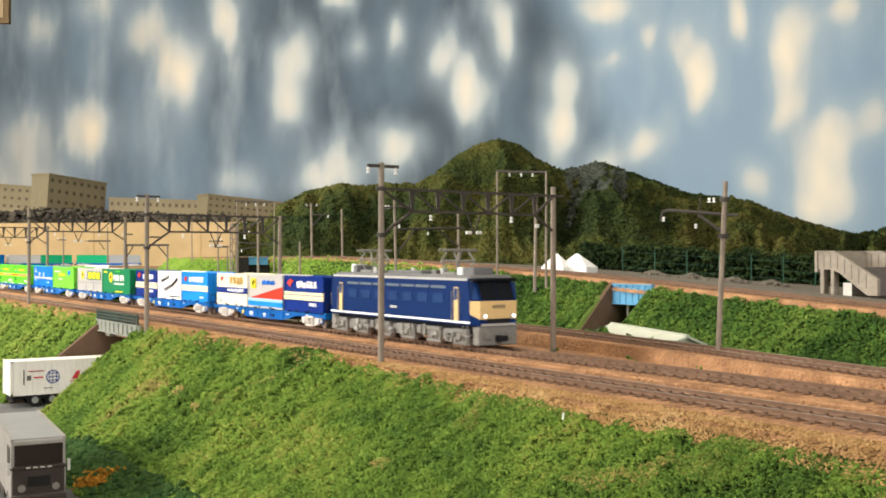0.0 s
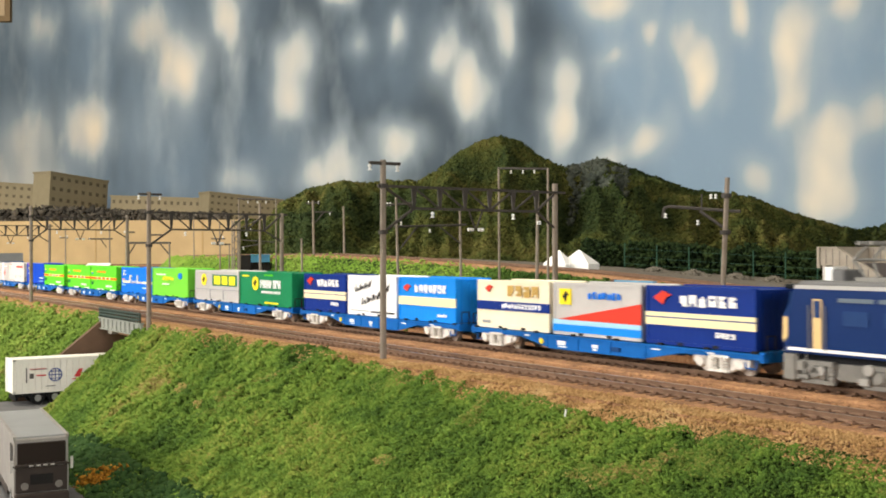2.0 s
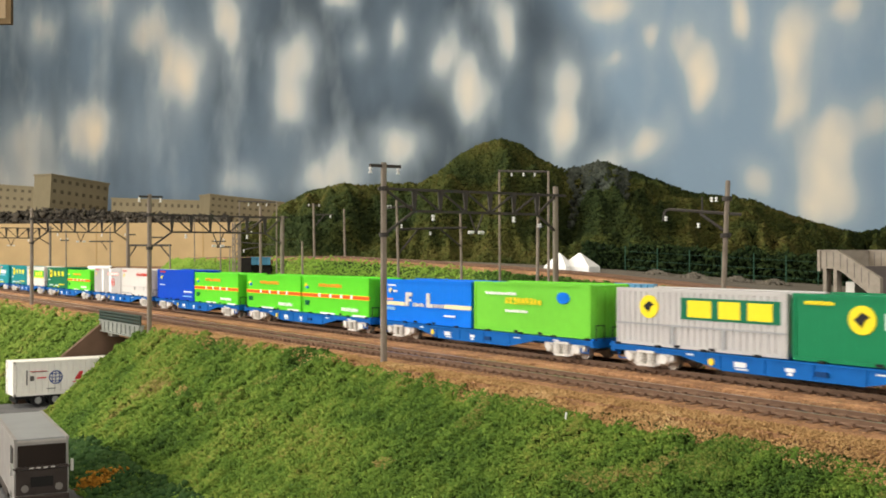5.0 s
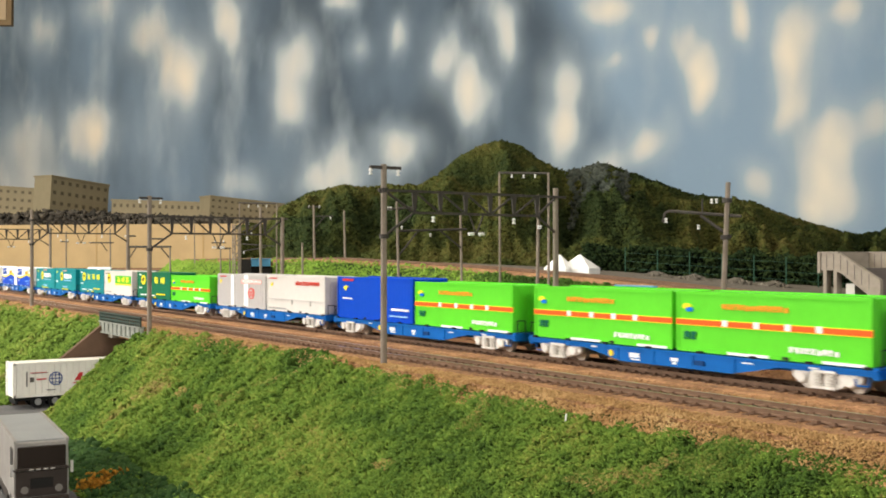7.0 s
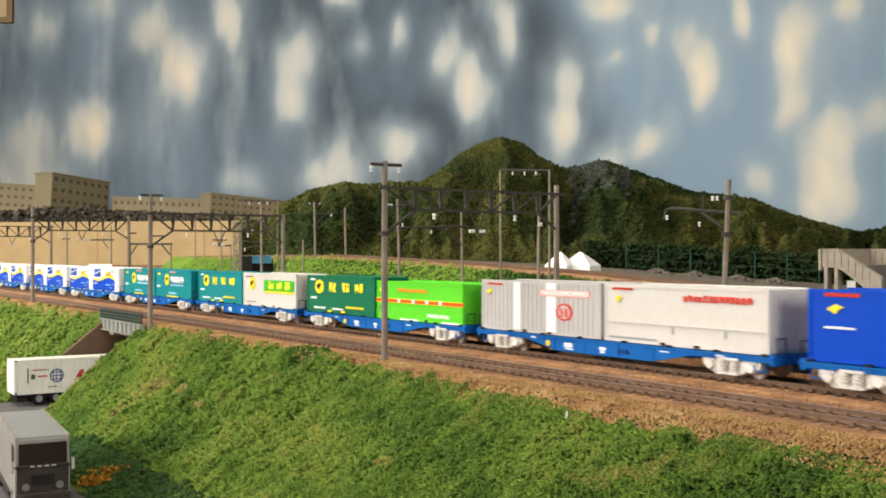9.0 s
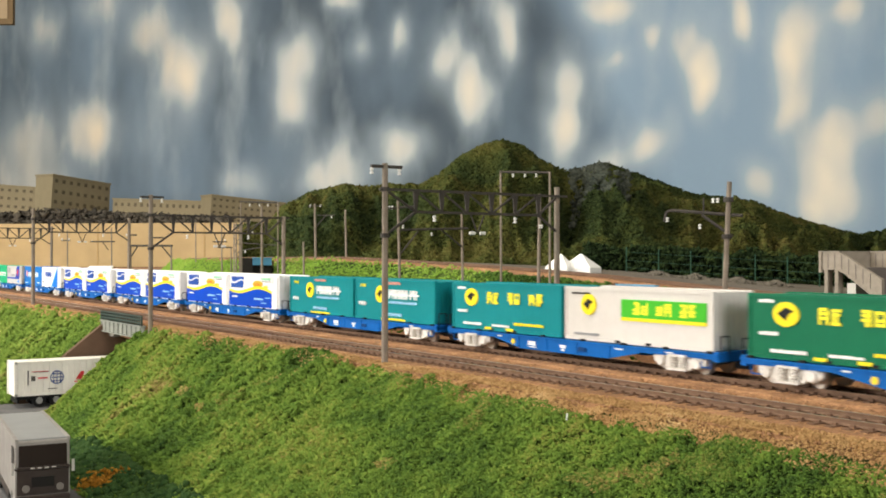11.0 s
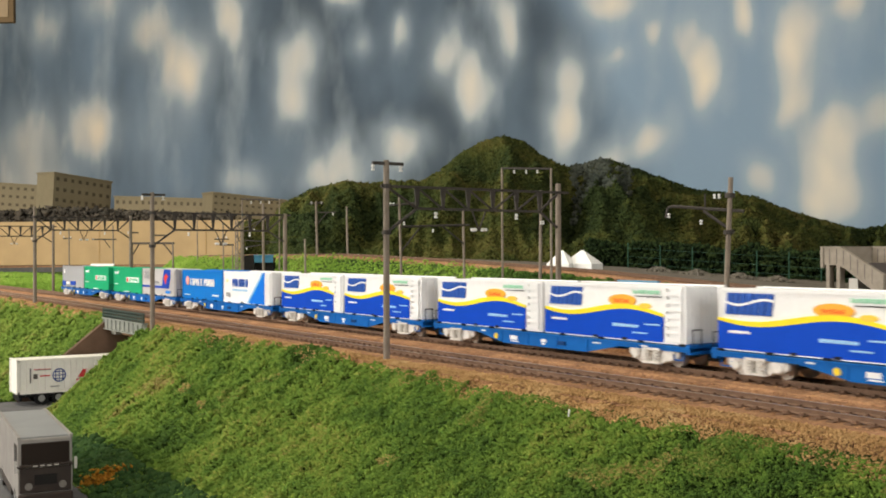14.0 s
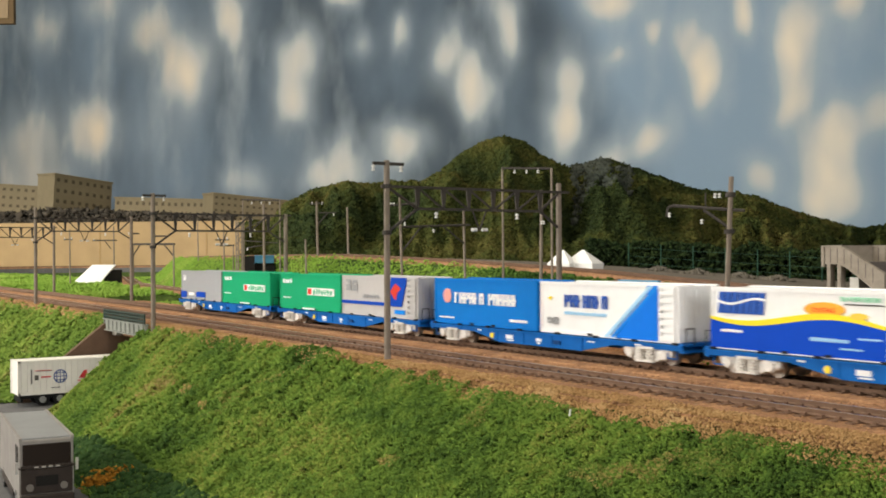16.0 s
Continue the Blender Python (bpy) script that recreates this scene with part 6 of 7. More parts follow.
                xa, za = x0 + (x1 - x0) * u, z0 + (z1 - z0) * (0.05 + u * 0.5)
                prism(bm, [(xa, za), (xa + 0.0003, za), (xa + 0.0014, za + 0.0032), (xa + 0.0011, za + 0.0032)], y, -w)
            part("lettering", bm, P(col), t)
        elif kind == "disc":
            cx, cz, rx, rz = (x0 + x1) / 2, (z0 + z1) / 2, (x1 - x0) / 2, (z1 - z0) / 2
            pts = [(cx + rx * math.cos(k * math.pi / 10), cz + rz * math.sin(k * math.pi / 10)) for k in range(20)]
            prism(bm, pts, y, -w + 0.0004)
            part("emblem", bm, P(col), t)
        elif kind == "mark":
            cx, cz = (x0 + x1) / 2, (z0 + z1) / 2
            prism(bm, [(x0, cz), (cx, z1), (x1, z1 - (z1 - z0) * 0.3), (cx + (x1 - x0) * 0.2, cz), (cx, z0)], y - 0.00006, -w)
            part("emblem", bm, P(col), t)
        elif kind == "tri":
            prism(bm, [(x0, z0), (x1, z0), (x1, z1)], y - 0.00003, -w + 0.0004)
            part("panel", bm, P(col), t)
        elif kind in ("slash", "steep"):
            k = (z1 - z0) * (1.22 if kind == "slash" else 0.4)
            edge = -hl + length * 0.868
            pts = [(x0, z0), (x1, z0)]
            if x1 + k > edge:
                zc = z0 + (z1 - z0) * max(0.0, (edge - x1) / k)
                pts += [(edge, zc), (edge, z1)]
            else:
                pts.append((x1 + k, z1))
            pts.append((min(x0 + k, edge), z1))
            prism(bm, pts, y - 0.00005, -w + 0.0004)
            part("panel", bm, P(col), t)
        elif kind == "wave":
            up = []
            n = 24
            for k in range(n + 1):
                u = k / n
                up.append((x0 + (x1 - x0) * u, z0 + (z1 - z0) * (0.50 - 0.095 * math.sin(u * 6.1 + 0.25) - 0.04 * u)))
            prism(bm, [(x0, z0)] + up + [(x1, z0)], y, -w + 0.0004)
            part("panel", bm, P("ultra"), t)
            bm = bmesh.new()
            prism(bm, [(p, q - 0.00001) for p, q in up] + [(p, q + (z1 - z0) * (0.05 + 0.05 * math.sin((p - x0) / (x1 - x0) * 3.14))) for p, q in up[::-1]], y - 0.00004, -w + 0.0004)
            part("stripe", bm, P("yellow"), t)
        elif kind == "swoosh":
            for k in range(7):
                xa, g = x0 + (x1 - x0) * k / 7, (x1 - x0) / 7
                lean = (z1 - z0) * 0.14
                prism(bm, [(xa, z0), (xa + g * 0.84, z0), (xa + g * 0.84 + lean, z1), (xa + lean, z1)], y, -w + 0.0004)
            part("lettering", bm, P(col), t)
            bm = bmesh.new()
            up = [(x0 + (x1 - x0) * 1.04 * k / 16, (z0 + z1) / 2 + (z1 - z0) * (0.14 - 0.24 * math.sin(k / 16 * 5.2 + 0.3) * 0.7 - 0.10 * k / 16)) for k in range(17)]
            prism(bm, [(a_, b_ - (z1 - z0) * 0.055) for a_, b_ in up] + [(a_, b_ + (z1 - z0) * 0.055) for a_, b_ in up[::-1]], y - 0.00005, -w + 0.0004)
            part("stripe", bm, P("white"), t)
        elif kind == "rack":
            n = 7
            for k in range(n):
                za = z0 + (z1 - z0) * k / n
                box(bm, x0, x1, y - 0.0003, -w, za, za + (z1 - z0) / n * 0.55)
            box(bm, x0, x0 + 0.0006, y - 0.0003, -w, z0, z1)
            box(bm, x1 - 0.0006, x1, y - 0.0003, -w, z0, z1)
            part("vent_grille", bm, P(col), t)
    return t


def build_train():
    H = 0.0168
    L20, L31 = 0.0404, 0.0627
    kang = [("box", 0, 1, 0.33, 0.42, "cream"), ("box", 0, 1, 0.42, 0.55, "cream"), ("box", 0, 1, 0.455, 0.475, "navy"), ("mark", 0.08, 0.26, 0.68, 0.92, "red"), ("text", 0.33, 0.86, 0.66, 0.86, "white"), ("text", 0.66, 0.84, 0.17, 0.27, "white")]
    skyk = [("box", 0, 1, 0.35, 0.55, "cream"), ("mark", 0.08, 0.24, 0.66, 0.84, "red"), ("text", 0.30, 0.86, 0.64, 0.84, "white"), ("text", 0.7, 0.86, 0.12, 0.19, "white")]
    creamc = [("box", 0.0, 1.0, 0.38, 0.56, "navy"), ("text", 0.36, 0.9, 0.42, 0.53, "white"), ("mark", 0.12, 0.24, 0.74, 0.9, "red"), ("text", 0.44, 0.88, 0.66, 0.9, "gold"), ("text", 0.08, 0.2, 0.10, 0.16, "grey")]
    grayred = [("box", 0, 1, 0.06, 0.2, "sky"), ("box", 0, 1, 0.2, 0.29, "lightblue"), ("tri", 0.06, 1.0, 0.29, 0.66, "red"), ("box", 0.08, 0.22, 0.58, 0.88, "yellow"), ("mark", 0.12, 0.2, 0.62, 0.84, "black"), ("text", 0.42, 0.8, 0.70, 0.84, "azure")]
    script = [("script", 0.16, 0.48, 0.56, 0.86, "black"), ("script", 0.30, 0.66, 0.24, 0.60, "black"), ("script", 0.66, 0.84, 0.46, 0.78, "black"), ("box", 0.06, 0.45, 0.1, 0.12, "grey"), ("box", 0.5, 0.95, 0.08, 0.12, "black")]
    limes = [("box", 0, 1, 0.435, 0.545, "yellow"), ("box", 0, 1, 0.447, 0.533, "orange"), ("disc", 0.04, 0.09, 0.7, 0.8, "yellow"), ("disc", 0.06, 0.10, 0.66, 0.74, "azure"), ("text", 0.27, 0.62, 0.72, 0.82, "orange2"), ("text", 0.62, 0.86, 0.12, 0.22, "white"),
             ("box", 0.27, 0.30, 0.45, 0.55, "white"), ("box", 0.44, 0.47, 0.45, 0.55, "white"), ("box", 0.6, 0.63, 0.45, 0.55, "white"), ("box", 0.75, 0.78, 0.45, 0.55, "white"), ("text", 0.05, 0.13, 0.2, 0.34, "darkgreen"), ("box", 0.30, 0.52, 0.005, 0.05, "white"), ("box", 0.78, 0.97, 0.005, 0.05, "white")]
    silv3 = [("box", 0.42, 0.97, 0.50, 0.86, "darkgreen"), ("box", 0.46, 0.60, 0.54, 0.82, "yellow"), ("box", 0.64, 0.76, 0.54, 0.82, "yellow"), ("box", 0.80, 0.93, 0.54, 0.82, "yellow"), ("disc", 0.16, 0.28, 0.48, 0.88, "yellow"), ("mark", 0.185, 0.255, 0.58, 0.78, "black"), ("box", 0, 1, 0.36, 0.39, "grey"), ("box", 0.36, 0.38, 0.04, 0.36, "grey"), ("box", 0.66, 0.68, 0.04, 0.36, "grey")]
    green3 = [("disc", 0.26, 0.38, 0.44, 0.86, "yellow"), ("mark", 0.285, 0.355, 0.54, 0.76, "black"), ("blocks", 0.42, 0.80, 0.52, 0.76, "white"), ("text", 0.44, 0.8, 0.36, 0.44, "white"), ("text", 0.06, 0.2, 0.84, 0.9, "yellow"), ("text", 0.5, 0.76, 0.06, 0.12, "yellow"), ("text", 0.5, 0.66, 0.88, 0.94, "lime")]
    logi = [("box", 0.04, 0.27, 0.38, 0.47, "cream"), ("box", 0.72, 1.0, 0.38, 0.47, "cream"), ("box", 0.28, 0.315, 0.38, 0.70, "offwhite"), ("box", 0.315, 0.355, 0.61, 0.70, "offwhite"), ("box", 0.315, 0.345, 0.49, 0.55, "offwhite"), ("text", 0.365, 0.50, 0.38, 0.47, "offwhite"), ("box", 0.525, 0.56, 0.38, 0.70, "offwhite"), ("box", 0.56, 0.60, 0.38, 0.46, "offwhite"), ("text", 0.61, 0.715, 0.38, 0.47, "offwhite"), ("mark", 0.07, 0.12, 0.66, 0.80, "cream"), ("text", 0.07, 0.16, 0.84, 0.88, "white"), ("text", 0.13, 0.18, 0.70, 0.76, "white"), ("text", 0.04, 0.13, 0.50, 0.55, "pink"), ("text", 0.04, 0.16, 0.26, 0.34, "lightblue"), ("text", 0.72, 0.84, 0.2, 0.24, "white")]
    limed = [("disc", 0.74, 0.84, 0.62, 0.84, "azure"), ("text", 0.30, 0.62, 0.56, 0.70, "yellow"), ("text", 0.12, 0.4, 0.74, 0.8, "white"), ("text", 0.3, 0.5, 0.4, 0.46, "white")]
    ultrac = [("mark", 0.09, 0.17, 0.66, 0.80, "yellow"), ("text", 0.08, 0.24, 0.90, 0.96, "red"), ("text", 0.08, 0.22, 0.46, 0.5, "white"), ("text", 0.74, 0.96, 0.26, 0.32, "white"), ("text", 0.72, 0.94, 0.12, 0.16, "lightblue")]
    silvr = [("box", 0.3, 0.36, 0.05, 0.97, "white"), ("box", 0.58, 0.66, 0.05, 0.97, "white"), ("box", 0.52, 0.92, 0.72, 0.84, "pink"), ("text", 0.54, 0.92, 0.74, 0.83, "white"), ("disc", 0.66, 0.79, 0.28, 0.60, "red"), ("disc", 0.68, 0.77, 0.31, 0.57, "silver"), ("text", 0.69, 0.76, 0.34, 0.54, "red"), ("mark", 0.05, 0.11, 0.7, 0.82, "yellow"), ("text", 0.06, 0.2, 0.9, 0.94, "red")]
    whiter = [("text", 0.52, 0.92, 0.74, 0.86, "red"), ("mark", 0.08, 0.13, 0.68, 0.8, "yellow"), ("box", 0.02, 0.98, 0.33, 0.345, "silver"), ("text", 0.04, 0.36, 0.06, 0.1, "grey"), ("box", 0.45, 0.46, 0.2, 0.33, "silver"), ("box", 0.76, 0.77, 0.2, 0.33, "silver"), ("text", 0.06, 0.2, 0.9, 0.94, "red")]
    dgy = [("disc", 0.13, 0.26, 0.50, 0.88, "yellow"), ("mark", 0.155, 0.235, 0.60, 0.80, "black"), ("text", 0.35, 0.47, 0.56, 0.82, "char"), ("text", 0.54, 0.66, 0.56, 0.82, "char"), ("text", 0.73, 0.86, 0.56, 0.82, "char"), ("text", 0.06, 0.14, 0.86, 0.92, "white"), ("text", 0.06, 0.16, 0.36, 0.42, "white"), ("text", 0.4, 0.56, 0.10, 0.15, "white"), ("box", 0.33, 0.39, 0.03, 0.08, "yellow"), ("box", 0.53, 0.59, 0.03, 0.08, "yellow"), ("text", 0.6, 0.86, 0.16, 0.22, "yellow"), ("text", 0.12, 0.3, 0.1, 0.16, "white")]
    whiteg = [("box", 0.42, 0.96, 0.42, 0.52, "yellow"), ("box", 0.42, 0.96, 0.48, 0.80, "limeg"), ("text", 0.50, 0.61, 0.53, 0.76, "char"), ("text", 0.65, 0.76, 0.53, 0.76, "char"), ("text", 0.80, 0.91, 0.53, 0.76, "char"), ("text", 0.06, 0.2, 0.86, 0.9, "black"), ("disc", 0.13, 0.24, 0.48, 0.87, "yellow"), ("mark", 0.15, 0.22, 0.58, 0.78, "black"), ("text", 0.08, 0.26, 0.1, 0.15, "grey")]
    tealc = [("disc", 0.28, 0.40, 0.43, 0.85, "yellow"), ("mark", 0.305, 0.375, 0.54, 0.74, "black"), ("blocks", 0.45, 0.80, 0.54, 0.76, "white"), ("box", 0.45, 0.82, 0.62, 0.66, "white"), ("text", 0.45, 0.8, 0.42, 0.49, "lightblue"), ("text", 0.08, 0.16, 0.8, 0.88, "yellow"), ("text", 0.42, 0.6, 0.88, 0.95, "pink"), ("text", 0.06, 0.16, 0.34, 0.44, "white"), ("text", 0.4, 0.62, 0.12, 0.2, "lightblue"), ("text", 0.36, 0.66, 0.02, 0.07, "yellow")]
    wavec = [("wave", 0.0, 0.86, 0.02, 0.98, ""), ("swoosh", 0.04, 0.29, 0.58, 0.92, "royal"), ("disc", 0.49, 0.68, 0.60, 0.82, "amber"), ("text", 0.53, 0.64, 0.67, 0.74, "orange"), ("disc", 0.70, 0.78, 0.58, 0.68, "gold2"), ("text", 0.66, 0.84, 0.84, 0.91, "mint"), ("text", 0.68, 0.85, 0.79, 0.81, "black"), ("text", 0.52, 0.70, 0.24, 0.30, "lightblue"), ("text", 0.74, 0.84, 0.30, 0.33, "lightblue"), ("text", 0.66, 0.76, 0.14, 0.17, "lightblue"), ("text", 0.06, 0.18, 0.28, 0.33, "white"), ("rack", 0.88, 0.98, 0.05, 0.95, "white")]
    nblue = [("disc", 0.1, 0.18, 0.46, 0.78, "pink"), ("blocks", 0.22, 0.52, 0.46, 0.70, "white"), ("blocks", 0.56, 0.84, 0.46, 0.70, "white"), ("text", 0.76, 0.92, 0.14, 0.2, "white"), ("text", 0.06, 0.22, 0.12, 0.16, "white")]
    kit = [("slash", 0.58, 0.86, 0.02, 0.98, "azure"), ("slash", 0.50, 0.53, 0.02, 0.98, "lightblue"), ("slash", 0.545, 0.57, 0.02, 0.98, "sky"), ("box", 0.8, 0.87, 0.02, 0.98, "azure"), ("blocks", 0.2, 0.53, 0.52, 0.76, "royal"), ("text", 0.2, 0.52, 0.38, 0.44, "lightblue"), ("mark", 0.07, 0.11, 0.64, 0.72, "yellow"), ("text", 0.06, 0.16, 0.18, 0.32, "grey"), ("rack", 0.88, 0.98, 0.05, 0.95, "white")]
    emer = [("box", 0.48, 0.9, 0.42, 0.62, "white"), ("box", 0.49, 0.55, 0.44, 0.60, "red"), ("text", 0.57, 0.88, 0.44, 0.6, "emerald"), ("text", 0.06, 0.22, 0.72, 0.86, "white"), ("text", 0.06, 0.2, 0.3, 0.34, "white"), ("box", 0.4, 0.6, 0.02, 0.06, "white")]
    silvb = [("box", 0.0, 0.72, 0.28, 0.36, "cobalt"), ("steep", 0.60, 0.8, 0.28, 0.98, "cobalt"), ("mark", 0.66, 0.80, 0.42, 0.84, "red"), ("text", 0.06, 0.24, 0.6, 0.92, "grey"), ("text", 0.3, 0.52, 0.44, 0.54, "grey"), ("box", 0.72, 0.84, 0.1, 0.2, "sky"), ("rack", 0.88, 0.98, 0.05, 0.95, "silver")]
    greyb = [("box", 0.0, 0.14, 0.05, 0.28, "cobalt"), ("box", 0.2, 0.34, 0.14, 0.24, "white"), ("box", 0.4, 0.62, 0.1, 0.28, "cobalt"), ("text", 0.06, 0.14, 0.64, 0.84, "white")]

    def c20(base, label, decals, h=H, **k):
        return container(L20, h, base, label, decals, **k)

    def c31(base, label, decals, h=H, **k):
        return container(L31, h, base, label, decals, **k)

    def lime(x="bright"):
        return c31("lime", "bright lime-green container with an orange and yellow stripe", limes)

    loads = [
        [c20("ivory", "ivory container with a navy band and small lettering bars", creamc), c20("silver", "silver-grey container with a red wedge and blue base", grayred), c20("navy", "navy container with cream stripes and white lettering bars", kang)],
        [c20("navy", "navy container with cream stripes and white lettering bars", kang), c20("white", "white container with black script-like bars", script), c20("sky", "sky-blue container with a broad cream stripe", skyk)],
        [c31("silver", "silver-grey ribbed container with a yellow panel", silv3, ribs="deep"), c31("green", "dark green container with a yellow round emblem", green3)],
        [c31("azure", "bright blue container with white lettering bars", logi), c31("lime2", "plain lime-green container with a small blue emblem", limed, 0.0172)],
        [lime(), lime()],
        [c31("ultra", "deep ultramarine container with few white markings", ultrac, 0.0178), lime()],
        [c31("silver", "silver ribbed container with white posts and red marks", silvr, 0.0174, ribs="deep"), c31("offwhite", "off-white container with a red lettering bar", whiter, 0.0174)],
        [c31("darkgreen", "dark green container with yellow round characters", dgy), c31("lime", "lime-green container with an orange and yellow stripe beside a green one", limes, 0.0155)],
        [c31("teal", "teal container with yellow round characters", dgy), c31("offwhite", "off-white container with a lime-green panel", whiteg)],
        [c31("teal", "teal container with a yellow round emblem and white bars", tealc), c31("teal", "teal container with a yellow round emblem and white bars", tealc)],
    ]
    wave = "white container with an ultramarine wave and yellow edge"
    for _ in range(3):
        loads.append([c31("white", wave, wavec), c31("white", wave, wavec)])
    loads += [
        [c31("blue2", "mid-blue container with white lettering bars", nblue), c31("white", "white container with a broad blue slanting end", kit)],
        [c31("emerald", "emerald-green container with a white and red panel", emer), c31("silver", "silver container with a blue stripe and red star mark", silvb)],
        [c31("grey", "plain grey container with dark blue corner patches", greyb), c31("emerald", "emerald-green container with a white and red panel", emer)],
    ]
    first = build_wagon()
    out = []
    for k, load in enumerate(loads):
        w = first if k == 0 else copy_thing(first, pose(0, 0, 0))
        xs = (-0.0424, 0.0, 0.0424) if len(load) == 3 else (-0.0322, 0.0322)
        out.append((w, list(zip(load, xs))))
    return out


TRAIN = build_train()


def build_loco():
    t = thing("electric_locomotive", "dark blue electric locomotive with cream ends and grey roof", "locomotive")
    navy, cream = paint("loco_blue", (0.006, 0.026, 0.115), 0.35), paint("loco_cream", (0.72, 0.52, 0.25), 0.4)
    roof, gear = paint("loco_roof", (0.16, 0.16, 0.16), 0.55), paint("loco_gear", (0.23, 0.225, 0.21), 0.6, 0.2, 0.2)
    glass = paint("loco_glass", (0.012, 0.014, 0.018), 0.12)
    pale = paint("loco_window", (0.020, 0.050, 0.15), 0.25)
    silver = paint("loco_silver", (0.45, 0.45, 0.44), 0.3)
    L, W = 0.0558, 0.0103
    z0, z1 = 0.0080, 0.0248
    CH, CY = 0.0030, 0.0022     # plan chamfer of the ends
    # body: side profile with raked ends
    bm = bmesh.new()
    rows = []
    for y, cut in ((-W, CH), (-W + CY, 0), (W - CY, 0), (W, CH)):
        e = L - cut
        rows.append([bm.verts.new((x, y, z)) for x, z in ((-e, z0), (e, z0), (e, z0 + 0.0088), (e - 0.0035 + cut * 0.5, z1), (-e + 0.0035 - cut * 0.5, z1), (-e, z0 + 0.0088))])
    for ra, rb in zip(rows, rows[1:]):
        for i in range(6):
            bm.faces.new((ra[i], ra[(i + 1) % 6], rb[(i + 1) % 6], rb[i]))
    bm.faces.new(rows[0])
    bm.faces.new(rows[-1][::-1])
    part("body", bm, navy, t)
    bm = bmesh.new()
    prism(bm, [(-L + 0.004, z1 - 0.0012), (L - 0.003, z1 - 0.0012), (L - 0.005, z1 + 0.0012), (-L + 0.006, z1 + 0.0012)], -W + 0.0008, W - 0.0008)
    bevel(bm, 0.0006, 2)
    part("roof", bm, roof, t)
    for s in (-1, 1):
        y0, y1 = (W - 0.0001, W + 0.0002) if s > 0 else (-W - 0.0002, -W + 0.0001)
        boxpart("waist_line", (-L + CH, L - CH, y0, y1, z0 + 0.0006, z0 + 0.0014), paint("paint_white", PALETTE["white"]), t, "thin white line")
        for i in range(7):
            x = -0.0333 + i * 0.0109
            boxpart("window", (x - 0.0035, x + 0.0035, y0, y1, z0 + 0.0074, z0 + 0.0110), pale, t, "pale reflecting window")
            boxpart("louvre", (x - 0.0048, x + 0.0048, y0, y1, z0 + 0.0130, z0 + 0.0140), paint("loco_louvre", (0.13, 0.165, 0.20), 0.5), t)
        for e in (-1, 1):
            x = e * 0.0440
            boxpart("cab_door", (x - 0.0013, x + 0.0013, y0, y1, z0 + 0.0014, z0 + 0.0136), cream, t, "cream cab door")
            boxpart("door_glass", (x - 0.0009, x + 0.0009, min(y0, y1) - 0.0001, max(y0, y1) + 0.0001, z0 + 0.0090, z0 + 0.0132), pale, t)
            bm = bmesh.new()
            for dx in (-0.0024, 0.0024):
                rod(bm, (x + dx, s * (W + 0.0004), z0 + 0.001), (x + dx, s * (W + 0.0004), z0 + 0.012), 0.00015, 5)
            part("hand_rail", bm, gear, t)
        boxpart("number_plate", (-0.0025, 0.0025, y0, y1, z0 + 0.0043, z0 + 0.0053), silver, t)
    for e in (-1, 1):
        a, b = Vector((e * L, 0, z0 + 0.0088)), Vector((e * (L - 0.0035), 0, z1))
        d = (b - a).normalized()
        out = Vector((e, 0, 0.0)) * abs(d.z) + Vector((0, 0, abs(d.x)))
        # windscreen lies on the raked upper front
        bm = bmesh.new()
        for y0, y1 in ((-0.0072, -0.0002), (0.0002, 0.0072)):
            q = [a + d * k + Vector((0, y, 0)) + out * o for o in (-0.0004, 0.00025) for k in (0.0004, 0.0078) for y in (y0, y1)]
            v = [bm.verts.new(p) for p in q]
            for f in ((0, 1, 3, 2), (4, 6, 7, 5), (0, 4, 5, 1), (2, 3, 7, 6), (0, 2, 6, 4), (1, 5, 7, 3)):
                bm.faces.new([v[i] for i in f])
        part("windscreen", bm, glass, t, "dark cab windscreen")
        x0, x1 = (L - 0.0003, L + 0.0003) if e > 0 else (-L - 0.0003, -L + 0.0003)
        bm = bmesh.new()
        zb0, zb1 = z0 + 0.0022, z0 + 0.0088
        pl = [(e * (L - CH), -W - 0.0002), (e * (L + 0.0002), -W + CY - 0.0001), (e * (L + 0.0002), W - CY + 0.0001), (e * (L - CH), W + 0.0002), (e * (L - CH), W - 0.002), (e * (L - 0.002), W - CY - 0.002), (e * (L - 0.002), -W + CY + 0.002), (e * (L - CH), -W + 0.002)]
        lo = [bm.verts.new((x, y, zb0 + (0.0018 if abs(y) > W else 0))) for x, y in pl]
        hi = [bm.verts.new((x, y, zb1)) for x, y in pl]
        for i in range(8):
            bm.faces.new((lo[i], lo[(i + 1) % 8], hi[(i + 1) % 8], hi[i]))
        bm.faces.new(hi[:2] + hi[6:])
        bm.faces.new(hi[1:3] + hi[5:7])
        bm.faces.new(hi[2:6])
        part("front_band", bm, cream, t, "cream front band")
        for s in (-1, 1):
            bm = bmesh.new()
            q = [(e * (L - CH * 0.9), s * (W - CY * 0.1 + 0.0002), z0 + 0.0094), (e * (L - 0.0005), s * (W - CY * 0.85 + 0.0002), z0 + 0.0094), (e * (L - 0.0032), s * (W - CY * 0.85 + 0.0002), z1 - 0.0016), (e * (L - CH - 0.0004), s * (W - CY * 0.1 + 0.0002), z1 - 0.0016)]
            va = [bm.verts.new(p) for p in q]
            vb = [bm.verts.new((p[0] - e * 0.0015, p[1] - s * 0.0012, p[2])) for p in q]
            bm.faces.new(va), bm.faces.new(vb[::-1])
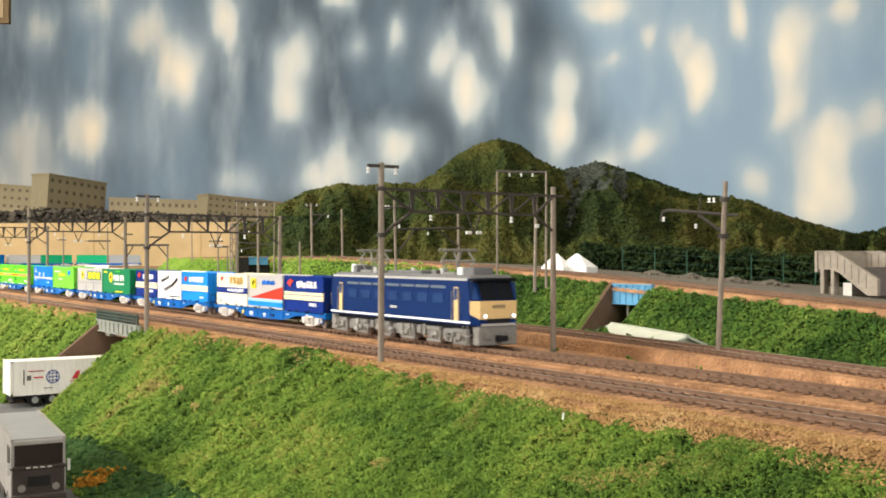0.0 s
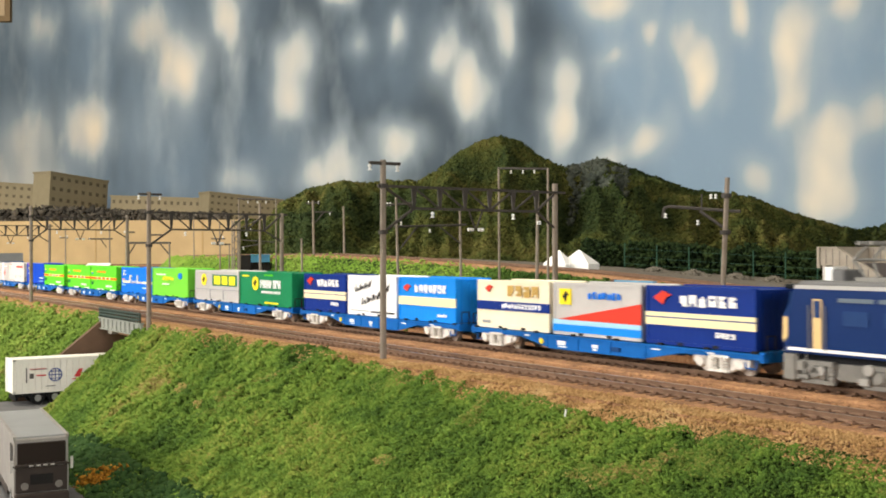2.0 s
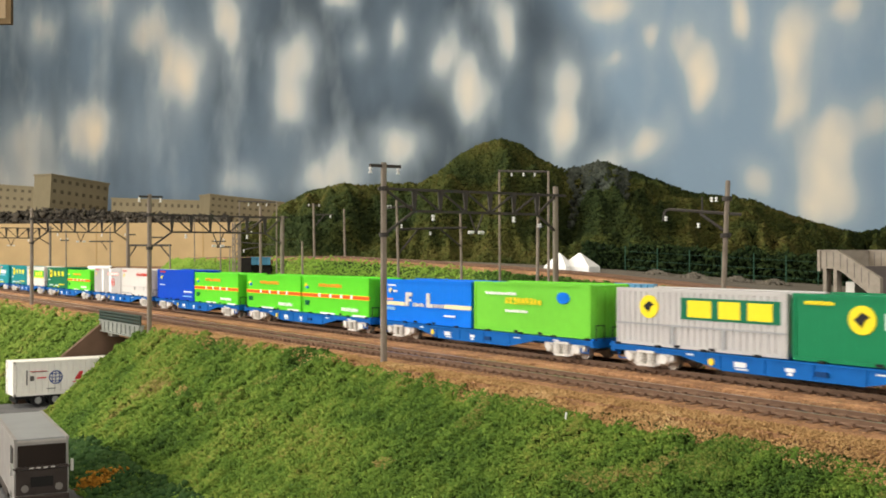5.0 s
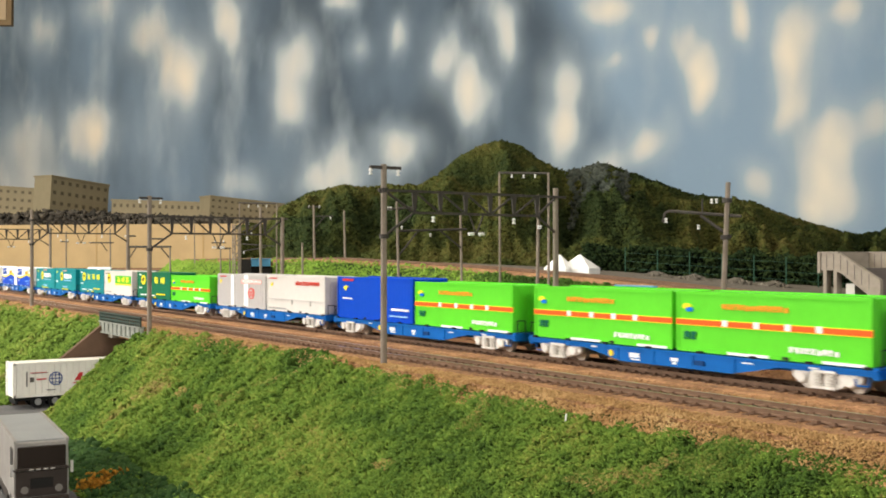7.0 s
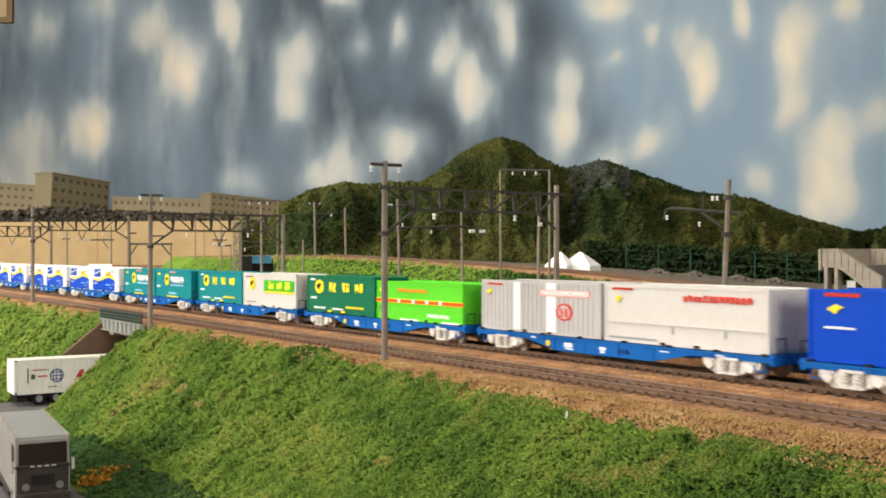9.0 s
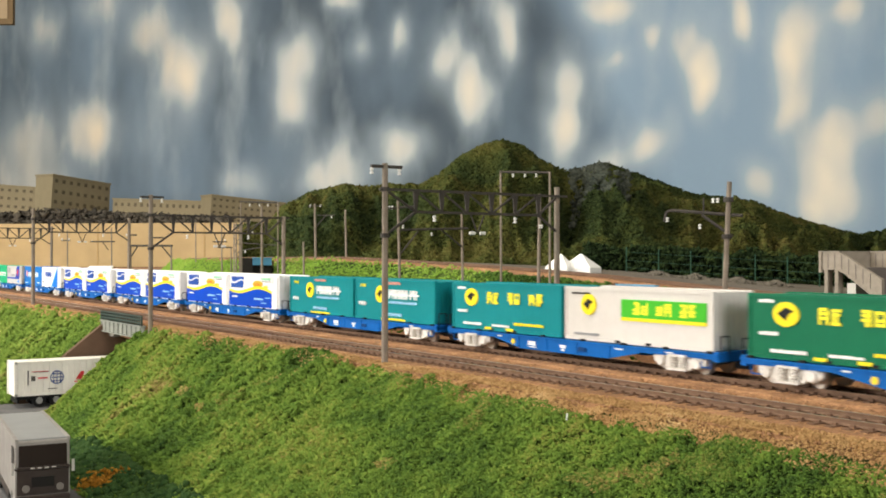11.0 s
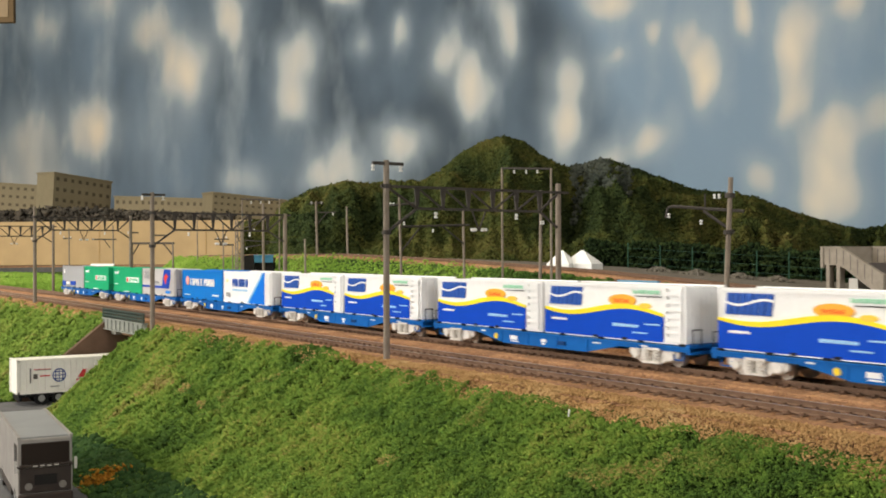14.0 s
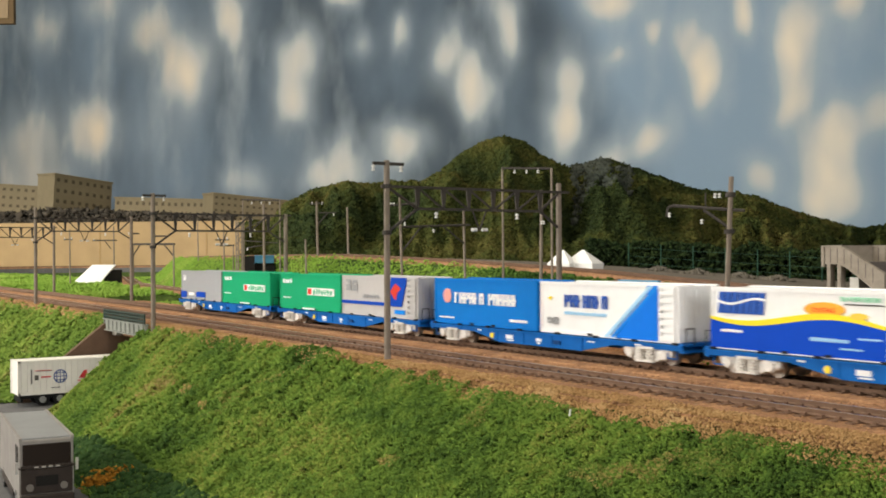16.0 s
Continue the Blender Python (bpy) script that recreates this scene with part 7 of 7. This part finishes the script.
            for i in range(4):
                bm.faces.new((va[i], va[(i + 1) % 4], vb[(i + 1) % 4], vb[i]))
            part("corner_window", bm, pale, t)
        for y in (-0.0064, 0.0064):
            bm = bmesh.new()
            rod(bm, (e * L, y, z0 + 0.0034), (e * (L + 0.0009), y, z0 + 0.0034), 0.0010, 12)
            part("headlight_rim", bm, silver, t)
            bm = bmesh.new()
            rod(bm, (e * (L + 0.0008), y, z0 + 0.0034), (e * (L + 0.0011), y, z0 + 0.0034), 0.00065, 12)
            part("headlight", bm, LAMP if e > 0 else paint("loco_lens", (0.5, 0.45, 0.4), 0.1), t, "lit white headlight" if e > 0 else "")
        boxpart("train_plate", (x0 - 0.0002, x1 + 0.0002, -0.0028, 0.0028, z0 + 0.0062, z0 + 0.0074), paint("loco_dull", (0.3, 0.22, 0.12), 0.5), t)
        boxpart("front_grille", (x0 - 0.0001, x1 + 0.0001, -0.0050, 0.0050, z0 + 0.0009, z0 + 0.0024), BLACK, t)
        boxpart("front_trim", (x0 - 0.0002, x1 + 0.0002, -0.0076, 0.0076, z0 - 0.0002, z0 + 0.0007), silver, t)
        bm = bmesh.new()
        box(bm, min(e * L, e * (L - 0.004)), max(e * L, e * (L - 0.004)), -0.0086, 0.0086, 0.0008, z0 - 0.0004)
        for y in (-0.0048, 0.0048):
            box(bm, min(e * L, e * (L + 0.0009)), max(e * L, e * (L + 0.0009)), y - 0.0017, y + 0.0017, 0.0028, 0.0058)
        bevel(bm, 0.0004)
        part("buffer_beam", bm, gear, t)
        bm = bmesh.new()
        box(bm, min(e * L, e * (L + 0.0038)), max(e * L, e * (L + 0.0038)), -0.0011, 0.0011, 0.0024, 0.0044)
        box(bm, min(e * (L + 0.0015), e * (L + 0.0036)), max(e * (L + 0.0015), e * (L + 0.0036)), -0.0018, 0.0018, 0.0026, 0.0044)
        part("coupler", bm, BLACK, t)
    for s in (-1, 1):
        boxpart("cornice", (-L + 0.0050, L - 0.0050, min(s * (W - 0.0009), s * (W + 0.0001)), max(s * (W - 0.0009), s * (W + 0.0001)), z1 - 0.0008, z1 + 0.0001), silver, t, "pale grey roof edge")
        for e in (-1, 1):
            bm = bmesh.new()
            x = e * (L - 0.0068)
            for dx in (-0.0013, 0.0013):
                rod(bm, (x + dx, s * 0.0098, 0.0016), (x + dx, s * 0.0098, z0), 0.0002, 5)
            for z in (0.0018, 0.0040):
                box(bm, x - 0.0014, x + 0.0014, min(s * 0.0090, s * 0.0102), max(s * 0.0090, s * 0.0102), z - 0.0002, z + 0.0002)
            part("cab_step", bm, gear, t)
    # bogies, tanks, steps
    for x in (-0.0362, 0.0, 0.0362):
        bm = bmesh.new()
        for s in (-1, 1):
            y0, y1 = (0.0066, 0.0082) if s > 0 else (-0.0082, -0.0066)
            prism(bm, [(x - 0.0132, 0.0036), (x - 0.0132, 0.0047), (x - 0.006, 0.0050), (x - 0.003, 0.0060), (x + 0.003, 0.0060), (x + 0.006, 0.0050), (x + 0.0132, 0.0047), (x + 0.0132, 0.0036), (x + 0.006, 0.0034), (x + 0.003, 0.0020), (x - 0.003, 0.0020), (x - 0.006, 0.0034)], y0, y1)
        b = part("bogie", bm, gear, t, "grey cast bogie")
        # inner block kept black so the bogie gaps read as shaded
        boxpart("bolster", (x - 0.0125, x + 0.0125, -0.0060, 0.0060, 0.0030, z0), BLACK, b)
        for dx in (-0.0088, 0.0088):
            for s in (-1, 1):
                y0, y1 = (0.0080, 0.0094) if s > 0 else (-0.0094, -0.0080)
                bm = bmesh.new()
                box(bm, x + dx - 0.0024, x + dx + 0.0024, y0, y1, 0.0018, 0.0053)
                bevel(bm, 0.0003)
                rod(bm, (x + dx, s * 0.0092, 0.0036), (x + dx, s * 0.0102, 0.0036), 0.0017, 12, 0.0012)
                part("axle_box", bm, gear, b)
                for k in (-0.0038, 0.0038):
                    bm = bmesh.new()
                    turned(bm, x + dx + k, s * 0.0086, [(0.0017 + 0.0005 * q, 0.0010 if q % 2 else 0.0008) for q in range(9)])
                    part("spring", bm, gear, b)
                boxpart("top_bar", (x + dx - 0.0046, x + dx + 0.0046, min(s * 0.0080, s * 0.0096), max(s * 0.0080, s * 0.0096), 0.0053, 0.0064), gear, b)
                boxpart("tie_bar", (x + dx - 0.0046, x + dx + 0.0046, min(s * 0.0080, s * 0.0092), max(s * 0.0080, s * 0.0092), 0.0007, 0.0017), gear, b)
            bm = bmesh.new()
            for s in (-1, 1):
                rod(bm, (x + dx, s * 0.0037, 0.0037), (x + dx, s * 0.0054, 0.0037), 0.0037, 18)
            rod(bm, (x + dx, -0.004, 0.0037), (x + dx, 0.004, 0.0037), 0.0006, 6)
            part("wheelset", bm, WHEEL, b)
    rng = random.Random(3)
    for x in (-0.0362, 0.0, 0.0362):
        for k in range(9):
            bm = bmesh.new()
            xx, zz, sx, sz = x + rng.uniform(-0.014, 0.014), rng.uniform(0.0022, 0.0056), rng.uniform(0.0004, 0.0016), rng.uniform(0.0003, 0.0011)
            for s in (-1, 1):
                y0, y1 = (0.0088, 0.0098 + rng.random() * 0.0006) if s > 0 else (-0.0102, -0.0088)
                if k % 3 == 0:
                    rod(bm, (xx, y0, zz), (xx, y1, zz), sz + 0.0004, 10)
                else:
                    box(bm, xx - sx, xx + sx, y0, y1, zz - sz, zz + sz)
            part("bogie_fitting", bm, gear if k % 2 else paint("gear_pale", (0.36, 0.35, 0.33), 0.6), t)
    for x in (-0.0181, 0.0181):
        bm = bmesh.new()
        for s in (-1, 1):
            y0, y1 = (0.0045, 0.0090) if s > 0 else (-0.0090, -0.0045)
            box(bm, x - 0.0032, x - 0.0002, y0, y1, 0.0030, z0 - 0.0016)
            box(bm, x + 0.0008, x + 0.0030, y0, y1, 0.0024, z0 - 0.0010)
        bevel(bm, 0.0004)
        part("air_tank", bm, gear, t)
    # black core under the body, standing for shade between the bogies
    boxpart('underside_shade_core', (-L + 0.004, L - 0.004, -0.0072, 0.0072, 0.0056, z0 + 0.0002), BLACK, t)
    for e in (-1, 1):
        prism_b = bmesh.new()
        box(prism_b, min(e * (L - 0.0052), e * (L - 0.0012)), max(e * (L - 0.0052), e * (L - 0.0012)), -W + 0.0008, W - 0.0008, z1 - 0.0010, z1 + 0.0002)
        bevel(prism_b, 0.0003)
        part('visor', prism_b, glass, t, 'black sun visor over the windscreen')
    # roof gear
    zr = z1 + 0.0012
    for x0, x1, w, h, m in ((0.0398, 0.0470, 0.0045, 0.0028, roof), (-0.0125, 0.012, 0.0052, 0.0012, roof), (-0.0445, -0.041, 0.0042, 0.0028, roof), (0.016, 0.0195, 0.003, 0.0016, roof)):
        bm = bmesh.new()
        box(bm, x0, x1, -w, w, zr - 0.0004, zr + h)
        bevel(bm, 0.0003)
        part("roof_box", bm, m, t)
    boxpart("roof_box", (0.0370, 0.0400, -0.0050, 0.0042, zr - 0.0008, zr + 0.0027), paint("paint_white", PALETTE["white"]), t, "white air-conditioner end")
    boxpart("roof_box", (-0.0475, -0.0448, -0.0030, 0.0030, zr - 0.0008, zr + 0.0034), paint("paint_white", PALETTE["white"]), t, "white insulator box")
    for x in (-0.027, 0.003, 0.024):
        bm = bmesh.new()
        rod(bm, (x, -0.003, zr), (x, -0.003, zr + 0.0022), 0.0008, 8)
        part("roof_insulator", bm, M_WHITE, t)
    for x in (-0.0330, 0.0300):
        bm = bmesh.new()
        r = 0.00038
        for y in (-0.0040, 0.0040):
            for s in (-1, 1):
                rod(bm, (x + s * 0.0030, y * 0.6, zr + 0.0008), (x + s * 0.0054, y, zr + 0.0052), r, 5)
                rod(bm, (x + s * 0.0054, y, zr + 0.0052), (x + s * 0.0018, y * 0.8, zr + 0.0090), r, 5)
            rod(bm, (x - 0.0054, y, zr + 0.0052), (x + 0.0054, -y, zr + 0.0052), r * 0.8, 5)
        for s in (-1, 1):
            rod(bm, (x + s * 0.0018, -0.0074, zr + 0.0092), (x + s * 0.0018, 0.0074, zr + 0.0092), r * 1.5, 5)
            rod(bm, (x + s * 0.0054, -0.004, zr + 0.0052), (x + s * 0.0054, 0.004, zr + 0.0052), r, 5)
        box(bm, x - 0.0048, x + 0.0048, -0.0042, 0.0042, zr - 0.0002, zr + 0.0009)
        for sx in (-1, 1):
            for sy in (-1, 1):
                rod(bm, (x + sx * 0.0042, sy * 0.0034, zr - 0.0004), (x + sx * 0.0042, sy * 0.0034, zr + 0.001), 0.0006, 8)
        part("pantograph", bm, gear, t, "grey folded pantograph")
    return t


LAMP = bpy.data.materials.new("lit_headlight")
LAMP.use_nodes = True
LAMP.node_tree.nodes["Principled BSDF"].inputs["Emission Color"].default_value = (1, 0.93, 0.8, 1)
LAMP.node_tree.nodes["Principled BSDF"].inputs["Emission Strength"].default_value = 2.5
LOCO = build_loco()



# ---- what moves ----
RUN = [  # seconds and the place of the locomotive's rear coupling along the line
    (0, -0.4240), (0.5, -0.3617), (1, -0.3006), (1.5, -0.2405), (2, -0.1810), (2.5, -0.1221), (3, -0.0635), (3.5, -0.0052),
    (4, 0.0531), (4.5, 0.1115), (5, 0.1701), (5.5, 0.2289), (6, 0.2882), (6.5, 0.3479), (7, 0.4082), (7.5, 0.4691),
    (8, 0.5306), (8.5, 0.5929), (9, 0.6558), (9.5, 0.7195), (10, 0.7839), (10.5, 0.8491), (11, 0.9149), (11.5, 0.9813),
    (12, 1.0484), (12.5, 1.1160), (13, 1.1840), (13.5, 1.2524), (14, 1.3211), (14.5, 1.3900), (15, 1.4588), (15.5, 1.5276),
    (16, 1.5961),
]


def train_rows(offset):
    rows = []
    for t, q in RUN:
        s = q - offset
        p, a = main_at(s)
        b0, b1 = main_at(s - 0.05)[0], main_at(s + 0.05)[0]
        d = b1 - b0
        mid = (b0 + b1) / 2 if s < LOOP_X + 0.05 else p
        m = Matrix.Translation(mid) @ Matrix.Rotation(math.atan2(d.y, d.x), 4, "Z") @ Matrix.Rotation(-math.atan2(d.z, math.hypot(d.x, d.y)), 4, "Y")
        rows.append((t, m))
    return rows


def motions():
    walk(LOCO, train_rows(-0.0577))
    for k, (wagon, load) in enumerate(TRAIN):
        rows = train_rows(PITCH * (k + 0.5))
        walk(wagon, rows)
        for c, dx in load:
            walk(c, [(t, m @ pose(dx, 0, DECK + 0.0003)) for t, m in rows])


motions()
